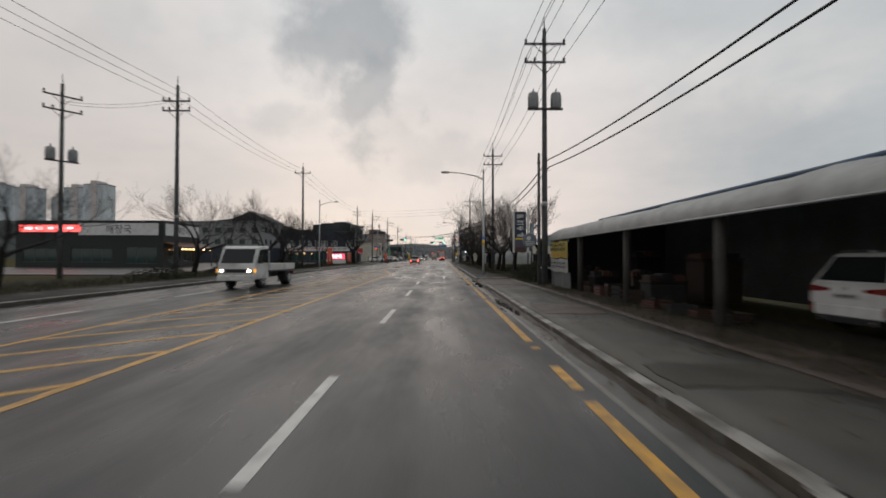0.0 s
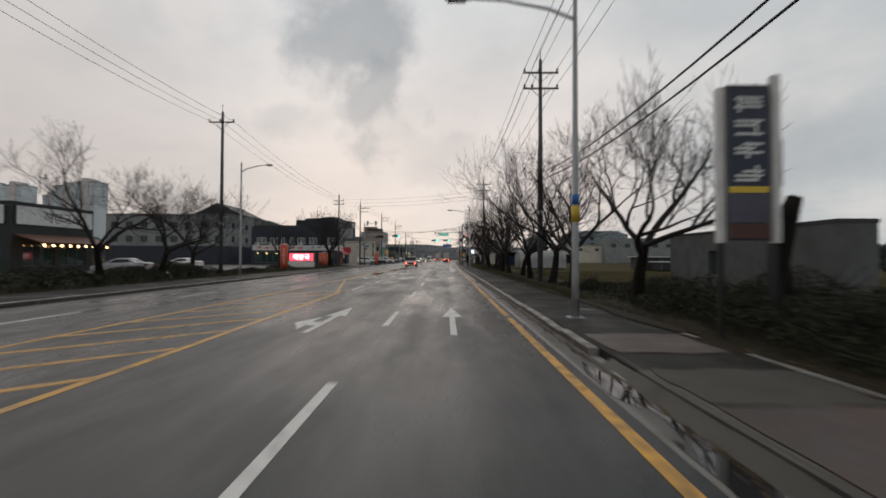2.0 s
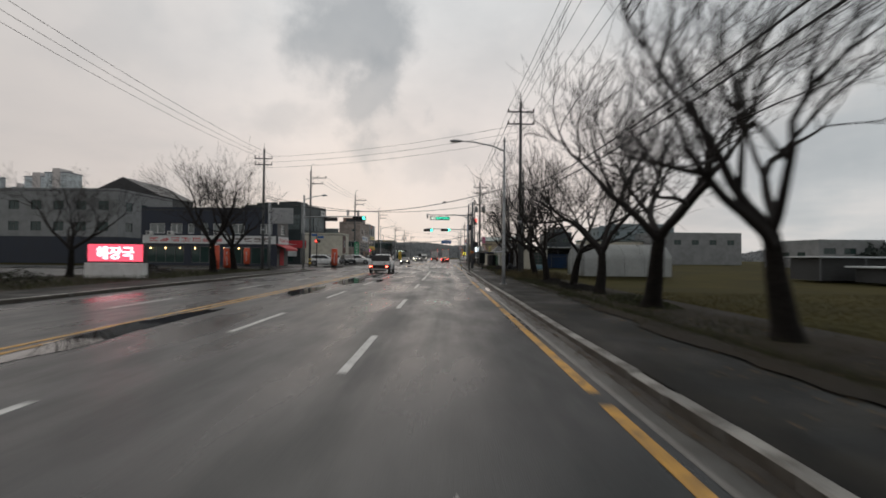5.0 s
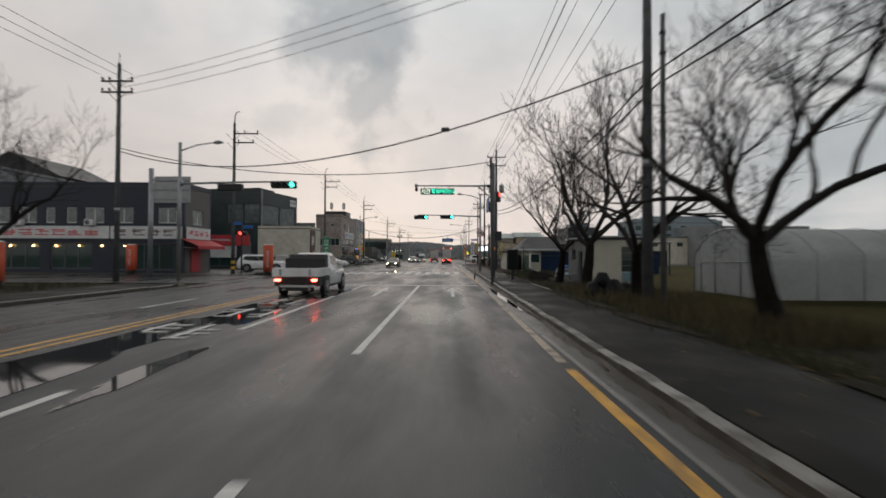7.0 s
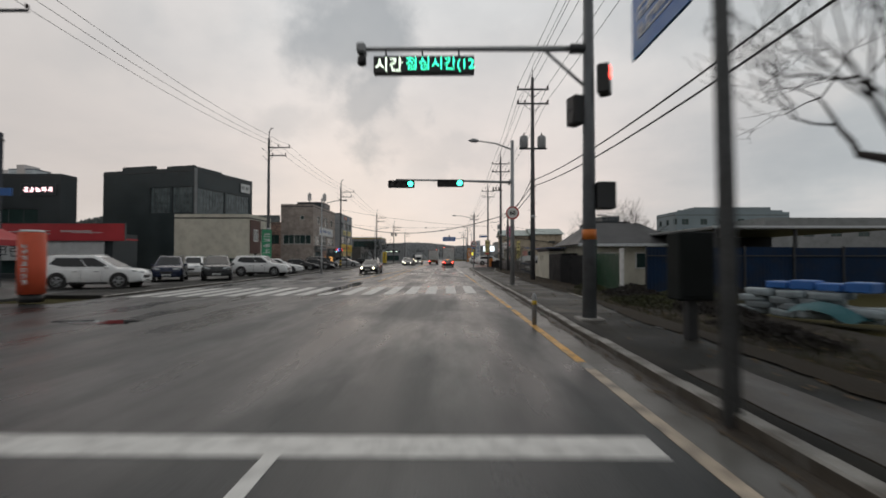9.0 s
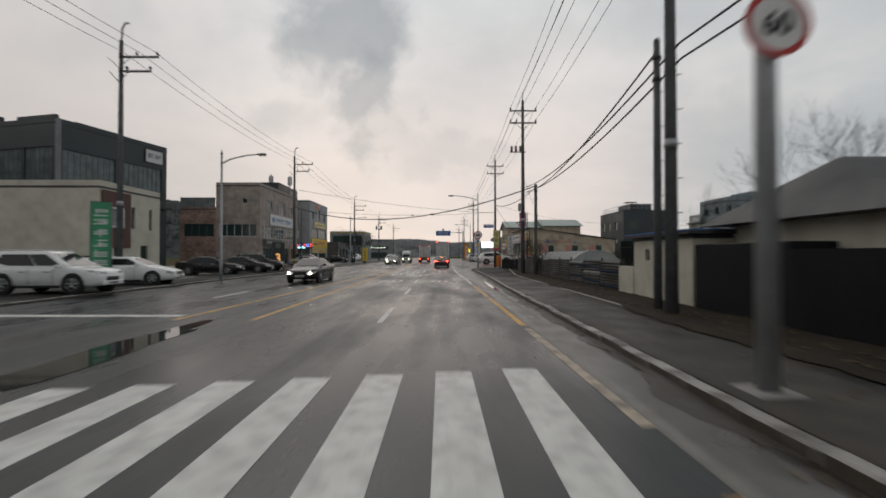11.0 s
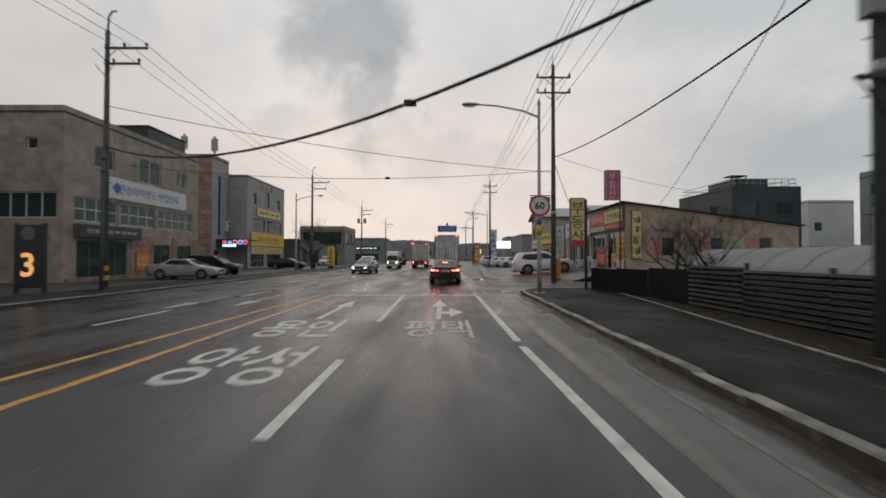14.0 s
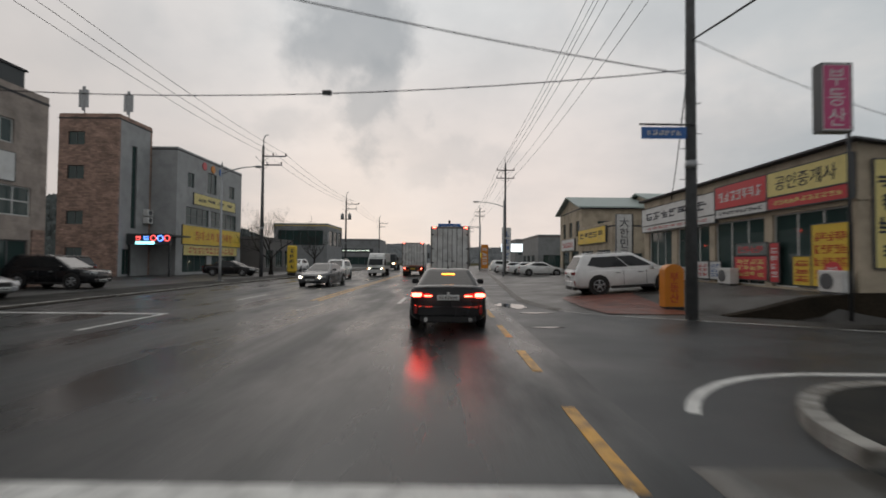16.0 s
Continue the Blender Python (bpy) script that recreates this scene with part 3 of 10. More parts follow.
# a curved corner of kerb at the side street, with its filled island
def corner(cx, cy, r, label):
    run = thing("kerb", (0, 0, 0), label, "kerb", kind="structure")
    for k in range(9):
        a0, a1 = radians(180 - k * 10 - 0.3), radians(180 - (k + 1) * 10 + 0.3)
        bm = B()
        prism(bm, [(cx + q * math.cos(a), cy + q * math.sin(a)) for q, a in ((r, a0), (r, a1), (r - 0.2, a1), (r - 0.2, a0))], "z", -0.15, 0.16)
        part("kerb_stone", fixed(bm), KERB, run)
    bm = B()
    prism(bm, [(cx + (r - 0.2) * math.cos(radians(180 - k * 10)), cy + (r - 0.2) * math.sin(radians(180 - k * 10))) for k in range(10)] + [(cx + 6, cy + r - 0.2), (cx + 6, cy - 0.1), (cx, cy - 0.1)], "z", -0.1, 0.15)
    tagged(part("corner_pavement", fixed(bm), WALKWAY), "wet stained corner of the footpath", "pavement", kind="structure")
    bm = B()
    arc = [(cx + q * math.cos(radians(180 - k * 5)), cy + q * math.sin(radians(180 - k * 5))) for q, ks in ((r + 1.05, range(5, 19)), (r + 0.9, range(18, 4, -1))) for k in ks]
    arc = arc[:14] + [(cx + 9, cy + r + 1.05), (cx + 9, cy + r + 0.9)] + arc[14:]
    prism(bm, arc, "z", -0.01, 0.007)
    tagged(part("corner_line", fixed(bm), PAINT_W), "white painted edge line round the corner", "road marking", kind="structure")


corner(kerb_front(177) + 2.2, 177.2, 2.2, "rounded kerb at the corner of the side street")

# ---- road markings ----
RAMP, foot = B(), [(8.7, 187.55, 0.03), (9.6, 187.2, 0.30), (10.6, 186.85, 0.66), (11.79, 186.45, 0.84), (12.6, 186.3, 0.86)]
for p, q in zip(foot, foot[1:]):
    quad(RAMP, [(p[0], p[1], -0.05), (q[0], q[1], -0.05), (q[0], q[1], q[2]), (p[0], p[1], p[2])])
    quad(RAMP, [p, q, (q[0], q[1] + 0.35, q[2]), (p[0], p[1] + 0.35, p[2])])
    quad(RAMP, [(p[0], p[1] + 0.35, p[2]), (q[0], q[1] + 0.35, q[2]), (q[0], q[1] + 0.35, -0.05), (p[0], p[1] + 0.35, -0.05)])
tagged(part("retaining_wall", fixed(RAMP), DIRT), "dark wet retaining wall below the raised forecourt", "wall", kind="structure")
RED = B()
lane = [[RED.verts.new((x, y, court_height(x, y) + 0.022)) for x, y in ((a + 0.02, b), (a + 1.2, b - 0.15), (a + 2.3, b - 0.1), (a + 3.0, b + 0.05))] for a, b in ((5.15, 188.0), (5.0, 189.2), (4.9, 190.3), (4.85, 191.6), (4.9, 192.6), (5.2, 193.3))]
for p, q in zip(lane, lane[1:]):
    for k in range(3):
        RED.faces.new((p[k], p[k + 1], q[k + 1], q[k])).smooth = True
tagged(part("red_paving", RED, mat("red_paving", (0.20, 0.075, 0.055), 0.4, vary=0.3, scale=1.5, grain=14, bump=0.2, dirt=(0.08, 0.05, 0.045), dirt_amount=0.7)), "wet brick-red paving on the forecourt", "pavement", kind="structure")
def mark(name, x0, x1, y0, y1, material=None, label="worn white lane dash", skew=0.0, z=0.006):
    bm = B()
    prism(bm, [(x0, y0), (x1, y0), (x1 + skew, y1), (x0 + skew, y1)], "z", -0.01, z)
    return tagged(part(name, bm, material or PAINT_W), label, "road marking", "road markings", "structure")


def dash(x, y0, y1, material=None, label="worn white lane dash", w=0.14):
    mark("lane_dash", x - w / 2, x + w / 2, y0, y1, material, label)


LANE = ((-30, -1.43), (30, -1.42), (40, -1.39), (60, -1.38), (80, -1.47), (90, -1.50), (150, -1.52), (160, -1.60), (172, -1.70), (178, -1.74), (420, -1.78))
FAR_LANE = ((-40, -10.9), (45, -10.75), (99, -9.57), (130, -9.0), (160, -8.46), (171, -8.36), (420, -8.6))
for k in range(-3, 10):
    dash(along(4.8 + 8 * k, LANE), 3.3 + 8 * k, 6.3 + 8 * k)
dash(-1.49, 84.5, 87.7)
dash(-1.50, 92.1, 110.2, None, "long white lane line before the stop line")
for y in (137.5, 145.5, 153.2, 161.1):
    dash(along(y + 1.5, LANE), y, y + 3.2)
mark("lane_dash", -1.71, -1.57, 168.6, 176.4, None, "long white lane line before the stop line", -0.06)
for k in range(0, 20):
    dash(-1.75, 191 + 8 * k, 194 + 8 * k)
for y in (47.6, 54.5, 62.6, 70.6, 78.6, 86.6):
    dash(-4.55 if y > 50 else -4.70, y, y + 3.3)
dash(-4.58, 94.6, 110.2, None, "long white lane line before the stop line")
for k in range(-4, 9):
    dash(along(36 + 8 * k, FAR_LANE), 34.6 + 8 * k, 37.8 + 8 * k)
for k in range(-2, 26):
    dash(along(161 + 8 * k, FAR_LANE), 159.9 + 8 * k, 163.0 + 8 * k)

# edge line beside the kerb: yellow, broken by worn gaps, white for a stretch
EDGE = ((-20, 1.72), (5, 1.75), (35, 1.80), (55, 1.83), (91, 1.84), (99, 1.92), (109, 2.08), (118, 2.10), (128, 1.98), (140, 1.88), (144, 1.82), (150, 1.74), (160, 1.62), (165, 1.48), (176.5, 1.42))
EDGE_GAPS = (-14, -6.5, 5.2, 6.9, 8.4, 17.5, 24.2, 36.8, 43.0, 55.1, 66.0, 75.5, 84.0, 91.1, 99.3, 105.5, 113.2, 121.0, 129.5, 136.6, 143.8, 150.8, 158.5, 165.4, 176.5)
for i, (ya, yb) in enumerate(zip(EDGE_GAPS, EDGE_GAPS[1:])):
    ya += 0.5 if i % 3 else 1.3
    pale = 91 < ya < 109 or 129 < ya < 137 or ya > 151
    n = max(1, int((yb - ya) / 4))
    for k in range(n):
        p, q = ya + (yb - ya) * k / n, ya + (yb - ya) * (k + 1) / n
        x0, x1 = along(p, EDGE), along(q, EDGE)
        mark("edge_line", x0 - 0.075, x0 + 0.075, p, q, (PAINT_W if ya > 151 else PAINT_FADED) if pale else PAINT_Y, "faded pale edge line beside the gutter" if pale else "yellow painted edge line, worn", x1 - x0)
for y0, y1 in ((176.8, 178.7), (180.4, 182.0), (183.5, 185.3), (187, 189), (191, 193)):
    mark("edge_line", 1.36, 1.51, y0, y1, PAINT_Y, "short yellow guide dash across the side street")
# centre lines
mark("centre_line", -4.73, -4.58, -30, 32, PAINT_Y, "yellow painted median line")
mark("centre_line", -4.73, -4.58, 32, 45, PAINT_Y, "yellow painted median line", -0.27)
mark("centre_line", -5.0, -4.85, 45, 57.5, PAINT_Y, "yellow median line bending to the centre", -2.35)
mark("centre_line", -8.10, -7.95, -30, 30, PAINT_Y, "yellow painted median line")
mark("centre_line", -8.10, -7.95, 30, 56, PAINT_Y, "yellow painted median line", 0.45)
mark("centre_line", -7.28, -7.14, 57.5, 108, PAINT_Y, "double yellow centre line")
mark("centre_line", -7.62, -7.48, 56, 108, PAINT_Y, "double yellow centre line")
mark("centre_line", -4.85, -4.70, 138, 176.6, PAINT_Y, "yellow painted median line")
mark("centre_line", -6.85, -6.70, 138, 155, PAINT_Y, "yellow painted median line", 0.62)
mark("centre_line", -6.23, -6.08, 155, 171, PAINT_Y, "yellow painted median line", 0.56)
mark("centre_line", -5.67, -5.52, 171, 176.6, PAINT_Y, "yellow painted median line", 0.28)
for y0 in (192,):
    mark("centre_line", -5.15, -5.0, y0, 420, PAINT_Y, "yellow painted centre line")
    mark("centre_line", -5.45, -5.3, y0, 420, PAINT_Y, "yellow painted centre line")
for k in range(36):
    y = -28 + 2.05 * k
    bm = B()
    prism(bm, [(-7.95, y), (-4.73, y + 3.0), (-4.73, y + 3.22), (-7.95, y + 0.22)], "z", -0.01, 0.005)
    tagged(part("hatch_stripe", bm, PAINT_Y), "faded yellow hatch stripe in the median", "road marking", "median hatching", "structure")
# stop lines and zebra crossing
mark("stop_line", -7.1, 1.8, 110.2, 110.65, None, "white stop line, scuffed by tyres")
mark("stop_line", -4.7, 1.4, 176.5, 176.85, None, "white stop line, scuffed by tyres")
mark("stop_line", -13.6, -7.0, 138.6, 139.0, None, "white stop line, scuffed by tyres")
for k in range(16):
    x = -13.4 + 0.95 * k
    mark("crossing_stripe", x, x + 0.5, 125.2 + 0.17 * (x + 13.4), 130.6 + 0.17 * (x + 13.4), None, "white zebra crossing stripe")
mark("lot_line", -14.6, -8.3, 187.0, 187.25, None, "white line at the mouth of the side street")


def arrow(x, y0, y1, bend="", half=0.28):
    bm = B()
    w, t = 0.073, y1 - 2.25
    prism(bm, [(x - w, y0), (x + w, y0), (x + w, t), (x + half, t), (x, y1), (x - half, t), (x - w, t)], "z", -0.01, 0.006)
    if bend:
        s = 1 if bend == "right" else -1
        prism(bm, [(x + s * w, y0 + 1.08), (x + s * 0.32, y0 + 1.08), (x + s * 0.32, y0 + 0.42), (x + s * 0.72, y0 + 1.5), (x + s * 0.32, y0 + 2.6), (x + s * 0.32, y0 + 1.62), (x + s * w, y0 + 1.62)], "z", -0.01, 0.0068)
    tagged(part("lane_arrow", fixed(bm), PAINT_W), "white arrow painted on the lane", "road marking", "lane arrows", "structure")


arrow(0.24, 34.05, 39.3)
arrow(-3.02, 34.3, 39.4, "left")
arrow(0.32, 103.2, 108.4, "", 0.30)
arrow(-3.02, 103.2, 108.4, "", 0.28)
arrow(-0.12, 169.1, 174.4, "right")
arrow(-3.32, 169.1, 174.3)
for ax, ya in ((-7.0, 176.6), (-8.9, 175.8)):
    bm = B()
    prism(bm, [(ax - 0.06, ya), (ax + 0.06, ya), (ax + 0.06, ya - 2.6), (ax + 0.26, ya - 2.6), (ax, ya - 4.6), (ax - 0.26, ya - 2.6), (ax - 0.06, ya - 2.6)], "z", -0.01, 0.006)
    tagged(part("lane_arrow", fixed(bm), PAINT_WORN), "worn white arrow painted on the oncoming lane", "road marking", "lane arrows", "structure")


def diamond(x, y0, y1, w=0.66, s=0.16):
    yc, h = (y0 + y1) / 2, (y1 - y0) / 2
    bm = B()
    out, inn = [(x, y0), (x + w, yc), (x, y1), (x - w, yc)], [(x, y0 + s * h / w * 1.3), (x + w - s * 1.3, yc), (x, y1 - s * h / w * 1.3), (x - w + s * 1.3, yc)]
    for i in range(4):
        j = (i + 1) % 4
        prism(bm, [out[i], out[j], inn[j], inn[i]], "z", -0.01, 0.006)
    tagged(part("crossing_warning_diamond", fixed(bm), PAINT_W), "white diamond outline painted on the lane", "road marking", "lane diamonds", "structure")


for x in (0.1, -3.1, -6.1):
    diamond(x, 59.3, 64.0)


def road_word(text, x, y0, y1, width, material, label, bold=0.012):
    bm = writing(text, 1.0, 0.012, bold)
    bm.transform(Matrix.Rotation(radians(-90), 4, "X"))
    xs, ys = [v.co.x for v in bm.verts], [v.co.y for v in bm.verts]
    bm.transform(Matrix.Diagonal((width / (max(xs) - min(xs)), (y1 - y0) / (max(ys) - min(ys)), 1, 1)))
    bm.transform(Matrix.Translation((x, (y0 + y1) / 2, 0.001)))
    tagged(part("road_lettering", bm, material), label, "road marking", "road lettering", "structure")


road_word("60", -3.14, 154.0, 156.4, 1.46, PAINT_W, "white number 60 painted on the lane", -0.004)
road_word("6", -0.34, 153.9, 156.3, 0.68, PAINT_W, "worn white number painted on the lane", -0.004)
mark("road_lettering", 0.27, 0.39, 154.0, 156.2, PAINT_WORN, "remains of a worn white number on the lane", 0.0)
mark("road_lettering", 0.395, 0.64, 153.87, 154.1, PAINT_WORN, "remains of a worn white number on the lane", 0.0)
road_word("양성", -3.15, 162.8, 165.35, 1.85, PAINT_W, "white place name painted on the lane")
road_word("용인", -3.28, 166.35, 168.85, 1.75, PAINT_W, "white place name painted on the lane")
road_word("평택", -0.12, 166.35, 168.8, 1.55, PAINT_WORN, "worn white place name painted on the lane")
BLUEROAD = mat("road_paint_blue", (0.035, 0.085, 0.17), 0.5, vary=0.25, scale=2.0, grain=50, bump=0.15, dirt=(0.03, 0.035, 0.045), dirt_amount=0.9)
mark("lane_box_line", -6.3, -4.75, 108.6, 108.75, BLUEROAD, "worn blue line painted in the turning lane")
mark("lane_box_line", -5.0, -4.88, 104.6, 108.6, BLUEROAD, "worn blue line painted in the turning lane")
mark("lane_box_line", -6.3, -6.18, 104.6, 108.6, BLUEROAD, "worn blue line painted in the turning lane")
# large worn characters in the turning lane
for y0, x0, x1, seed in ((93.2, -6.75, -5.85, 3), (93.0, -5.7, -4.85, 4), (96.3, -6.6, -5.7, 5), (96.2, -5.55, -4.85, 6), (99.6, -6.5, -5.65, 7), (99.4, -5.5, -4.85, 8)):
    bm = bars(x1 - x0, 2.6, 1, 1, 0.01, seed)
    bm.transform(Matrix.Rotation(radians(-90), 4, "X"))
    bm.transform(Matrix.Translation(((x0 + x1) / 2, y0 + 1.3, 0.012)))
    tagged(part("road_lettering", bm, PAINT_W), "white worn character painted on the turning lane", "road marking", "road lettering", "structure")


def puddle(x, y, rx, ry, seed, label="shallow puddle reflecting the sky"):
    rng = random.Random(seed)
    ph = [rng.uniform(0, 6.3) for _ in range(4)]
    pts = []
    for k in range(48):
        a = 2 * math.pi * k / 48
        r = 1 + 0.22 * math.sin(2 * a + ph[0]) + 0.16 * math.sin(3 * a + ph[1]) + 0.10 * math.sin(7 * a + ph[2]) + 0.06 * math.sin(11 * a + ph[3])
        pts.append((rx * r * math.cos(a), ry * r * math.sin(a)))
    bm = B()
    prism(bm, pts, "z", -0.008, 0.0)
    ob = tagged(part("puddle", bm, WATER), label, "puddle", "puddles", "structure")
    ob.matrix_basis = pose(x, y, 0.0085)
    return ob


for i, (x, y, rx, ry) in enumerate(((-6.05, 91.5, 0.80, 4.6), (-5.75, 98.8, 0.75, 3.6), (-4.25, 91.0, 0.20, 1.5), (-6.4, 82.0, 0.45, 3.0), (-4.9, 104.5, 0.35, 2.6), (2.26, 26.8, 0.22, 2.2), (2.24, 30.3, 0.16, 1.2), (2.19, 15.5, 0.14, 2.2), (2.2, 84, 0.09, 1.8),
                                    (2.3, 103.5, 0.13, 4.0), (2.62, 150.5, 0.11, 3.0), (2.2, 56, 0.12, 2.0), (2.9, 188.2, 0.5, 0.14), (2.6, 185.0, 0.4, 0.10), (-9.0, 118, 1.3, 0.3),
                                    (2.5, 190.5, 0.45, 1.0), (-5.7, 133, 0.5, 4.0), (-6.9, 71, 0.5, 3.0))):
    p = puddle(x, y, rx, ry, 10 + i)
    if x > 3.1 and y < 170:
        p.location.z = 0.1585
# ---- poles, lamps, signals and cables ----
def utility_pole(x, y, h, label, arms=((0.9, 1.1), (1.9, 1.1)), trafo=0.0, hook=False, side=0, r=0.17, stripe=False):
    e = thing("utility_pole", (x, y, 0.1), label, "utility pole", "utility poles")
    part("shaft", tube(B(), [(0, 0, -0.2), (0, 0, h * 0.5), (0, 0, h)], [r, r * 0.82, r * 0.6], 14), POLE, e)
    part("earth_wire_post", tube(B(), [(0, 0, h - 0.1), (0, 0, h + 0.7)], [0.035, 0.015], 6), DARKSTEEL, e)
    for drop, half in arms:
        z = h - drop
        arm = part("crossarm", bx(B(), side * half - half, side * half + half, -0.06 - r, 0.03 - r, z - 0.05, z + 0.05), DARKSTEEL, e)
        part("brace", tube(tube(B(), [(0, -r, z - 0.6), (half * 0.6, -r, z)], 0.02, 5), [(0, -r, z - 0.6), (-half * 0.6, -r, z)], 0.02, 5), DARKSTEEL, e)
        for k in (-0.94, -0.1 if drop < 1.2 else -0.5, 0.94):
            px = side * half + k * half
            bm = B()
            tube(bm, [(px, -r, z + 0.04), (px, -r, z + 0.12), (px, -r, z + 0.125), (px, -r, z + 0.2), (px, -r, z + 0.205), (px, -r, z + 0.28)], [0.03, 0.03, 0.075, 0.06, 0.08, 0.04], 8)
            part("insulator", bm, INSUL, arm)
    if trafo:
        part("platform", bx(B(), -0.95, 0.95, -0.08 - r, 0.06 - r, trafo - 0.1, trafo), DARKSTEEL, e)
        for s in (-1, 1):
            bm = B()
            tube(bm, [(s * 0.62, -0.05, trafo + 0.02), (s * 0.62, -0.05, trafo + 0.06), (s * 0.62, -0.05, trafo + 0.80), (s * 0.62, -0.05, trafo + 0.86), (s * 0.62, -0.05, trafo + 0.88)], [0.22, 0.27, 0.27, 0.24, 0.1], 14)
            for a in range(6):
                bx(bm, s * 0.62 + 0.27 * math.cos(a) - 0.02, s * 0.62 + 0.27 * math.cos(a) + 0.02, -0.05 + 0.27 * math.sin(a) - 0.02, -0.05 + 0.27 * math.sin(a) + 0.02, trafo + 0.1, trafo + 0.7)
            t = part("transformer", bm, TRAFO, e)
            part("bushing", tube(B(), [(s * 0.62, -0.05, trafo + 0.86), (s * 0.62, -0.05, trafo + 1.1)], [0.06, 0.03], 8), INSUL, t)
    if hook:
        part("hook_bracket", tube(B(), [(0, 0, h - 0.1), (0.05, 0, h + 0.7), (0.22, 0, h + 1.0), (0.45, 0, h + 1.0)], 0.05, 8), STEEL, e)
    for k in range(int((h * 0.55) / 0.45)):
        z = 2.2 + 0.45 * k
        part("step_bolt", tube(B(), [(0, 0, z), ((r + 0.14) * (1 if k % 2 else -1), 0, z)], 0.012, 5, caps=False), DARKSTEEL, e) if k < 10 else None
    if stripe:
        for k in range(4):
            part("warning_band", tube(B(), [(0, 0, 0.35 + 0.25 * k), (0, 0, 0.6 + 0.25 * k)], r * 1.03, 14, caps=False), (YELLOWP, BLACKP)[k % 2], e)
    else:
        part("metal_band", tube(B(), [(0, 0, 4.3), (0, 0, 4.55)], r * 1.0, 12), STEEL, e)
    return e


YELLOWP = mat("yellow_paint", (0.62, 0.42, 0.04), 0.5, vary=0.12, bump=0.05, dirt=(0.2, 0.15, 0.06), dirt_amount=0.4)
BLUEP = mat("blue_sign", (0.03, 0.13, 0.40), 0.4, vary=0.1, bump=0.03)
REDP = mat("red_paint", (0.45, 0.035, 0.03), 0.45, vary=0.12, bump=0.05)
LAMPHEAD = mat("lamp_lens", (0.5, 0.5, 0.48), 0.2, vary=0.05, bump=0)
LED_G = mat("led_green", (0.02, 0.3, 0.2), 0.4, emit=(0.05, 0.95, 0.55), power=2.6, bump=0)
LED_W = mat("led_white", (0.6, 0.7, 0.6), 0.4, emit=(0.85, 1.0, 0.8), power=2.2, bump=0)
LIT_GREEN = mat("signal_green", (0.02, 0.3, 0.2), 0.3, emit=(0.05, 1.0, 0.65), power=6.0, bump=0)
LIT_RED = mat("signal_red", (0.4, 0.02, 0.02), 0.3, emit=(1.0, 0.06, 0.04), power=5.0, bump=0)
DARKLENS = mat("signal_lens_dark", (0.02, 0.02, 0.02), 0.3, bump=0)
RIGHT_POLES = [(6.0, -14.0, 14.0), (5.65, 24.7, 14.0), (6.05, 53.2, 14.2), (6.2, 98.4, 14.4), (5.95, 138.2, 14.2), (6.75, 163.9, 14.3), (7.2, 186.8, 14.2), (7.4, 230.0, 13.8), (7.6, 275.0, 13.5), (7.8, 320, 13)]
LEFT_POLES = [(-20.0, -12.0, 14), (-19.2, 33.1, 14.0), (-19.2, 63.2, 14.0), (-20.9, 113.2, 13.8), (-18.9, 124.8, 13.4), (-18.0, 152.0, 13.6), (-17.3, 180.2, 13.2), (-16.8, 215.0, 12.0), (-16.8, 250.0, 12), (-17, 290, 12)]
for i, (x, y, h) in enumerate(RIGHT_POLES):
    utility_pole(x, y, h, "tall grey concrete utility pole beside the footpath" + (" carrying two transformers" if i in (1, 4) else ""), trafo={1: 9.6, 4: 9.2}.get(i, 0.0))
for i, (x, y, h) in enumerate(LEFT_POLES):
    utility_pole(x, y, h, "tall grey concrete utility pole on the far verge", arms=((0.9, 1.1),) if i == 2 else ((1.2, 1.0), (1.9, 1.0)) if i < 4 else ((1.0, 1.1), (1.8, 0.9)), hook=i > 3, side=0 if i < 4 else 1, stripe=i in (4, 6), trafo=8.5 if i == 8 else 0)
for o in [q for q in scene.objects if q.name.startswith("utility_pole") and abs(q.location.y - 163.9) < 0.05]:
    part("equipment_box", box(-0.42, -0.14, -0.3, -0.02, 5.15, 5.75, 0.02), TRAFO, o)
    part("bracket", box(-0.6, 0.1, -0.24, -0.16, 4.2, 4.26), DARKSTEEL, o)
    part("bracket", tube(B(), [(-0.58, -0.2, 4.2), (-0.1, -0.16, 3.7)], 0.02, 5), DARKSTEEL, o)
    arm = part("crossarm", box(-1.1, 0.2, -0.26, -0.18, 9.95, 10.03), DARKSTEEL, o)
    for k in (-0.95, -0.6, -0.25):
        part("insulator", tube(B(), [(k, -0.22, 10.03), (k, -0.22, 10.12), (k, -0.22, 10.2), (k, -0.22, 10.45), (k, -0.22, 10.5)], [0.05, 0.11, 0.08, 0.10, 0.03], 8), INSUL, arm)
utility_pole(-26.5, 31.8, 13.6, "grey concrete utility pole with transformers by the restaurant lot", trafo=8.2).matrix_basis = pose(-26.5, 31.8, 0.1, 0, 0, 52)


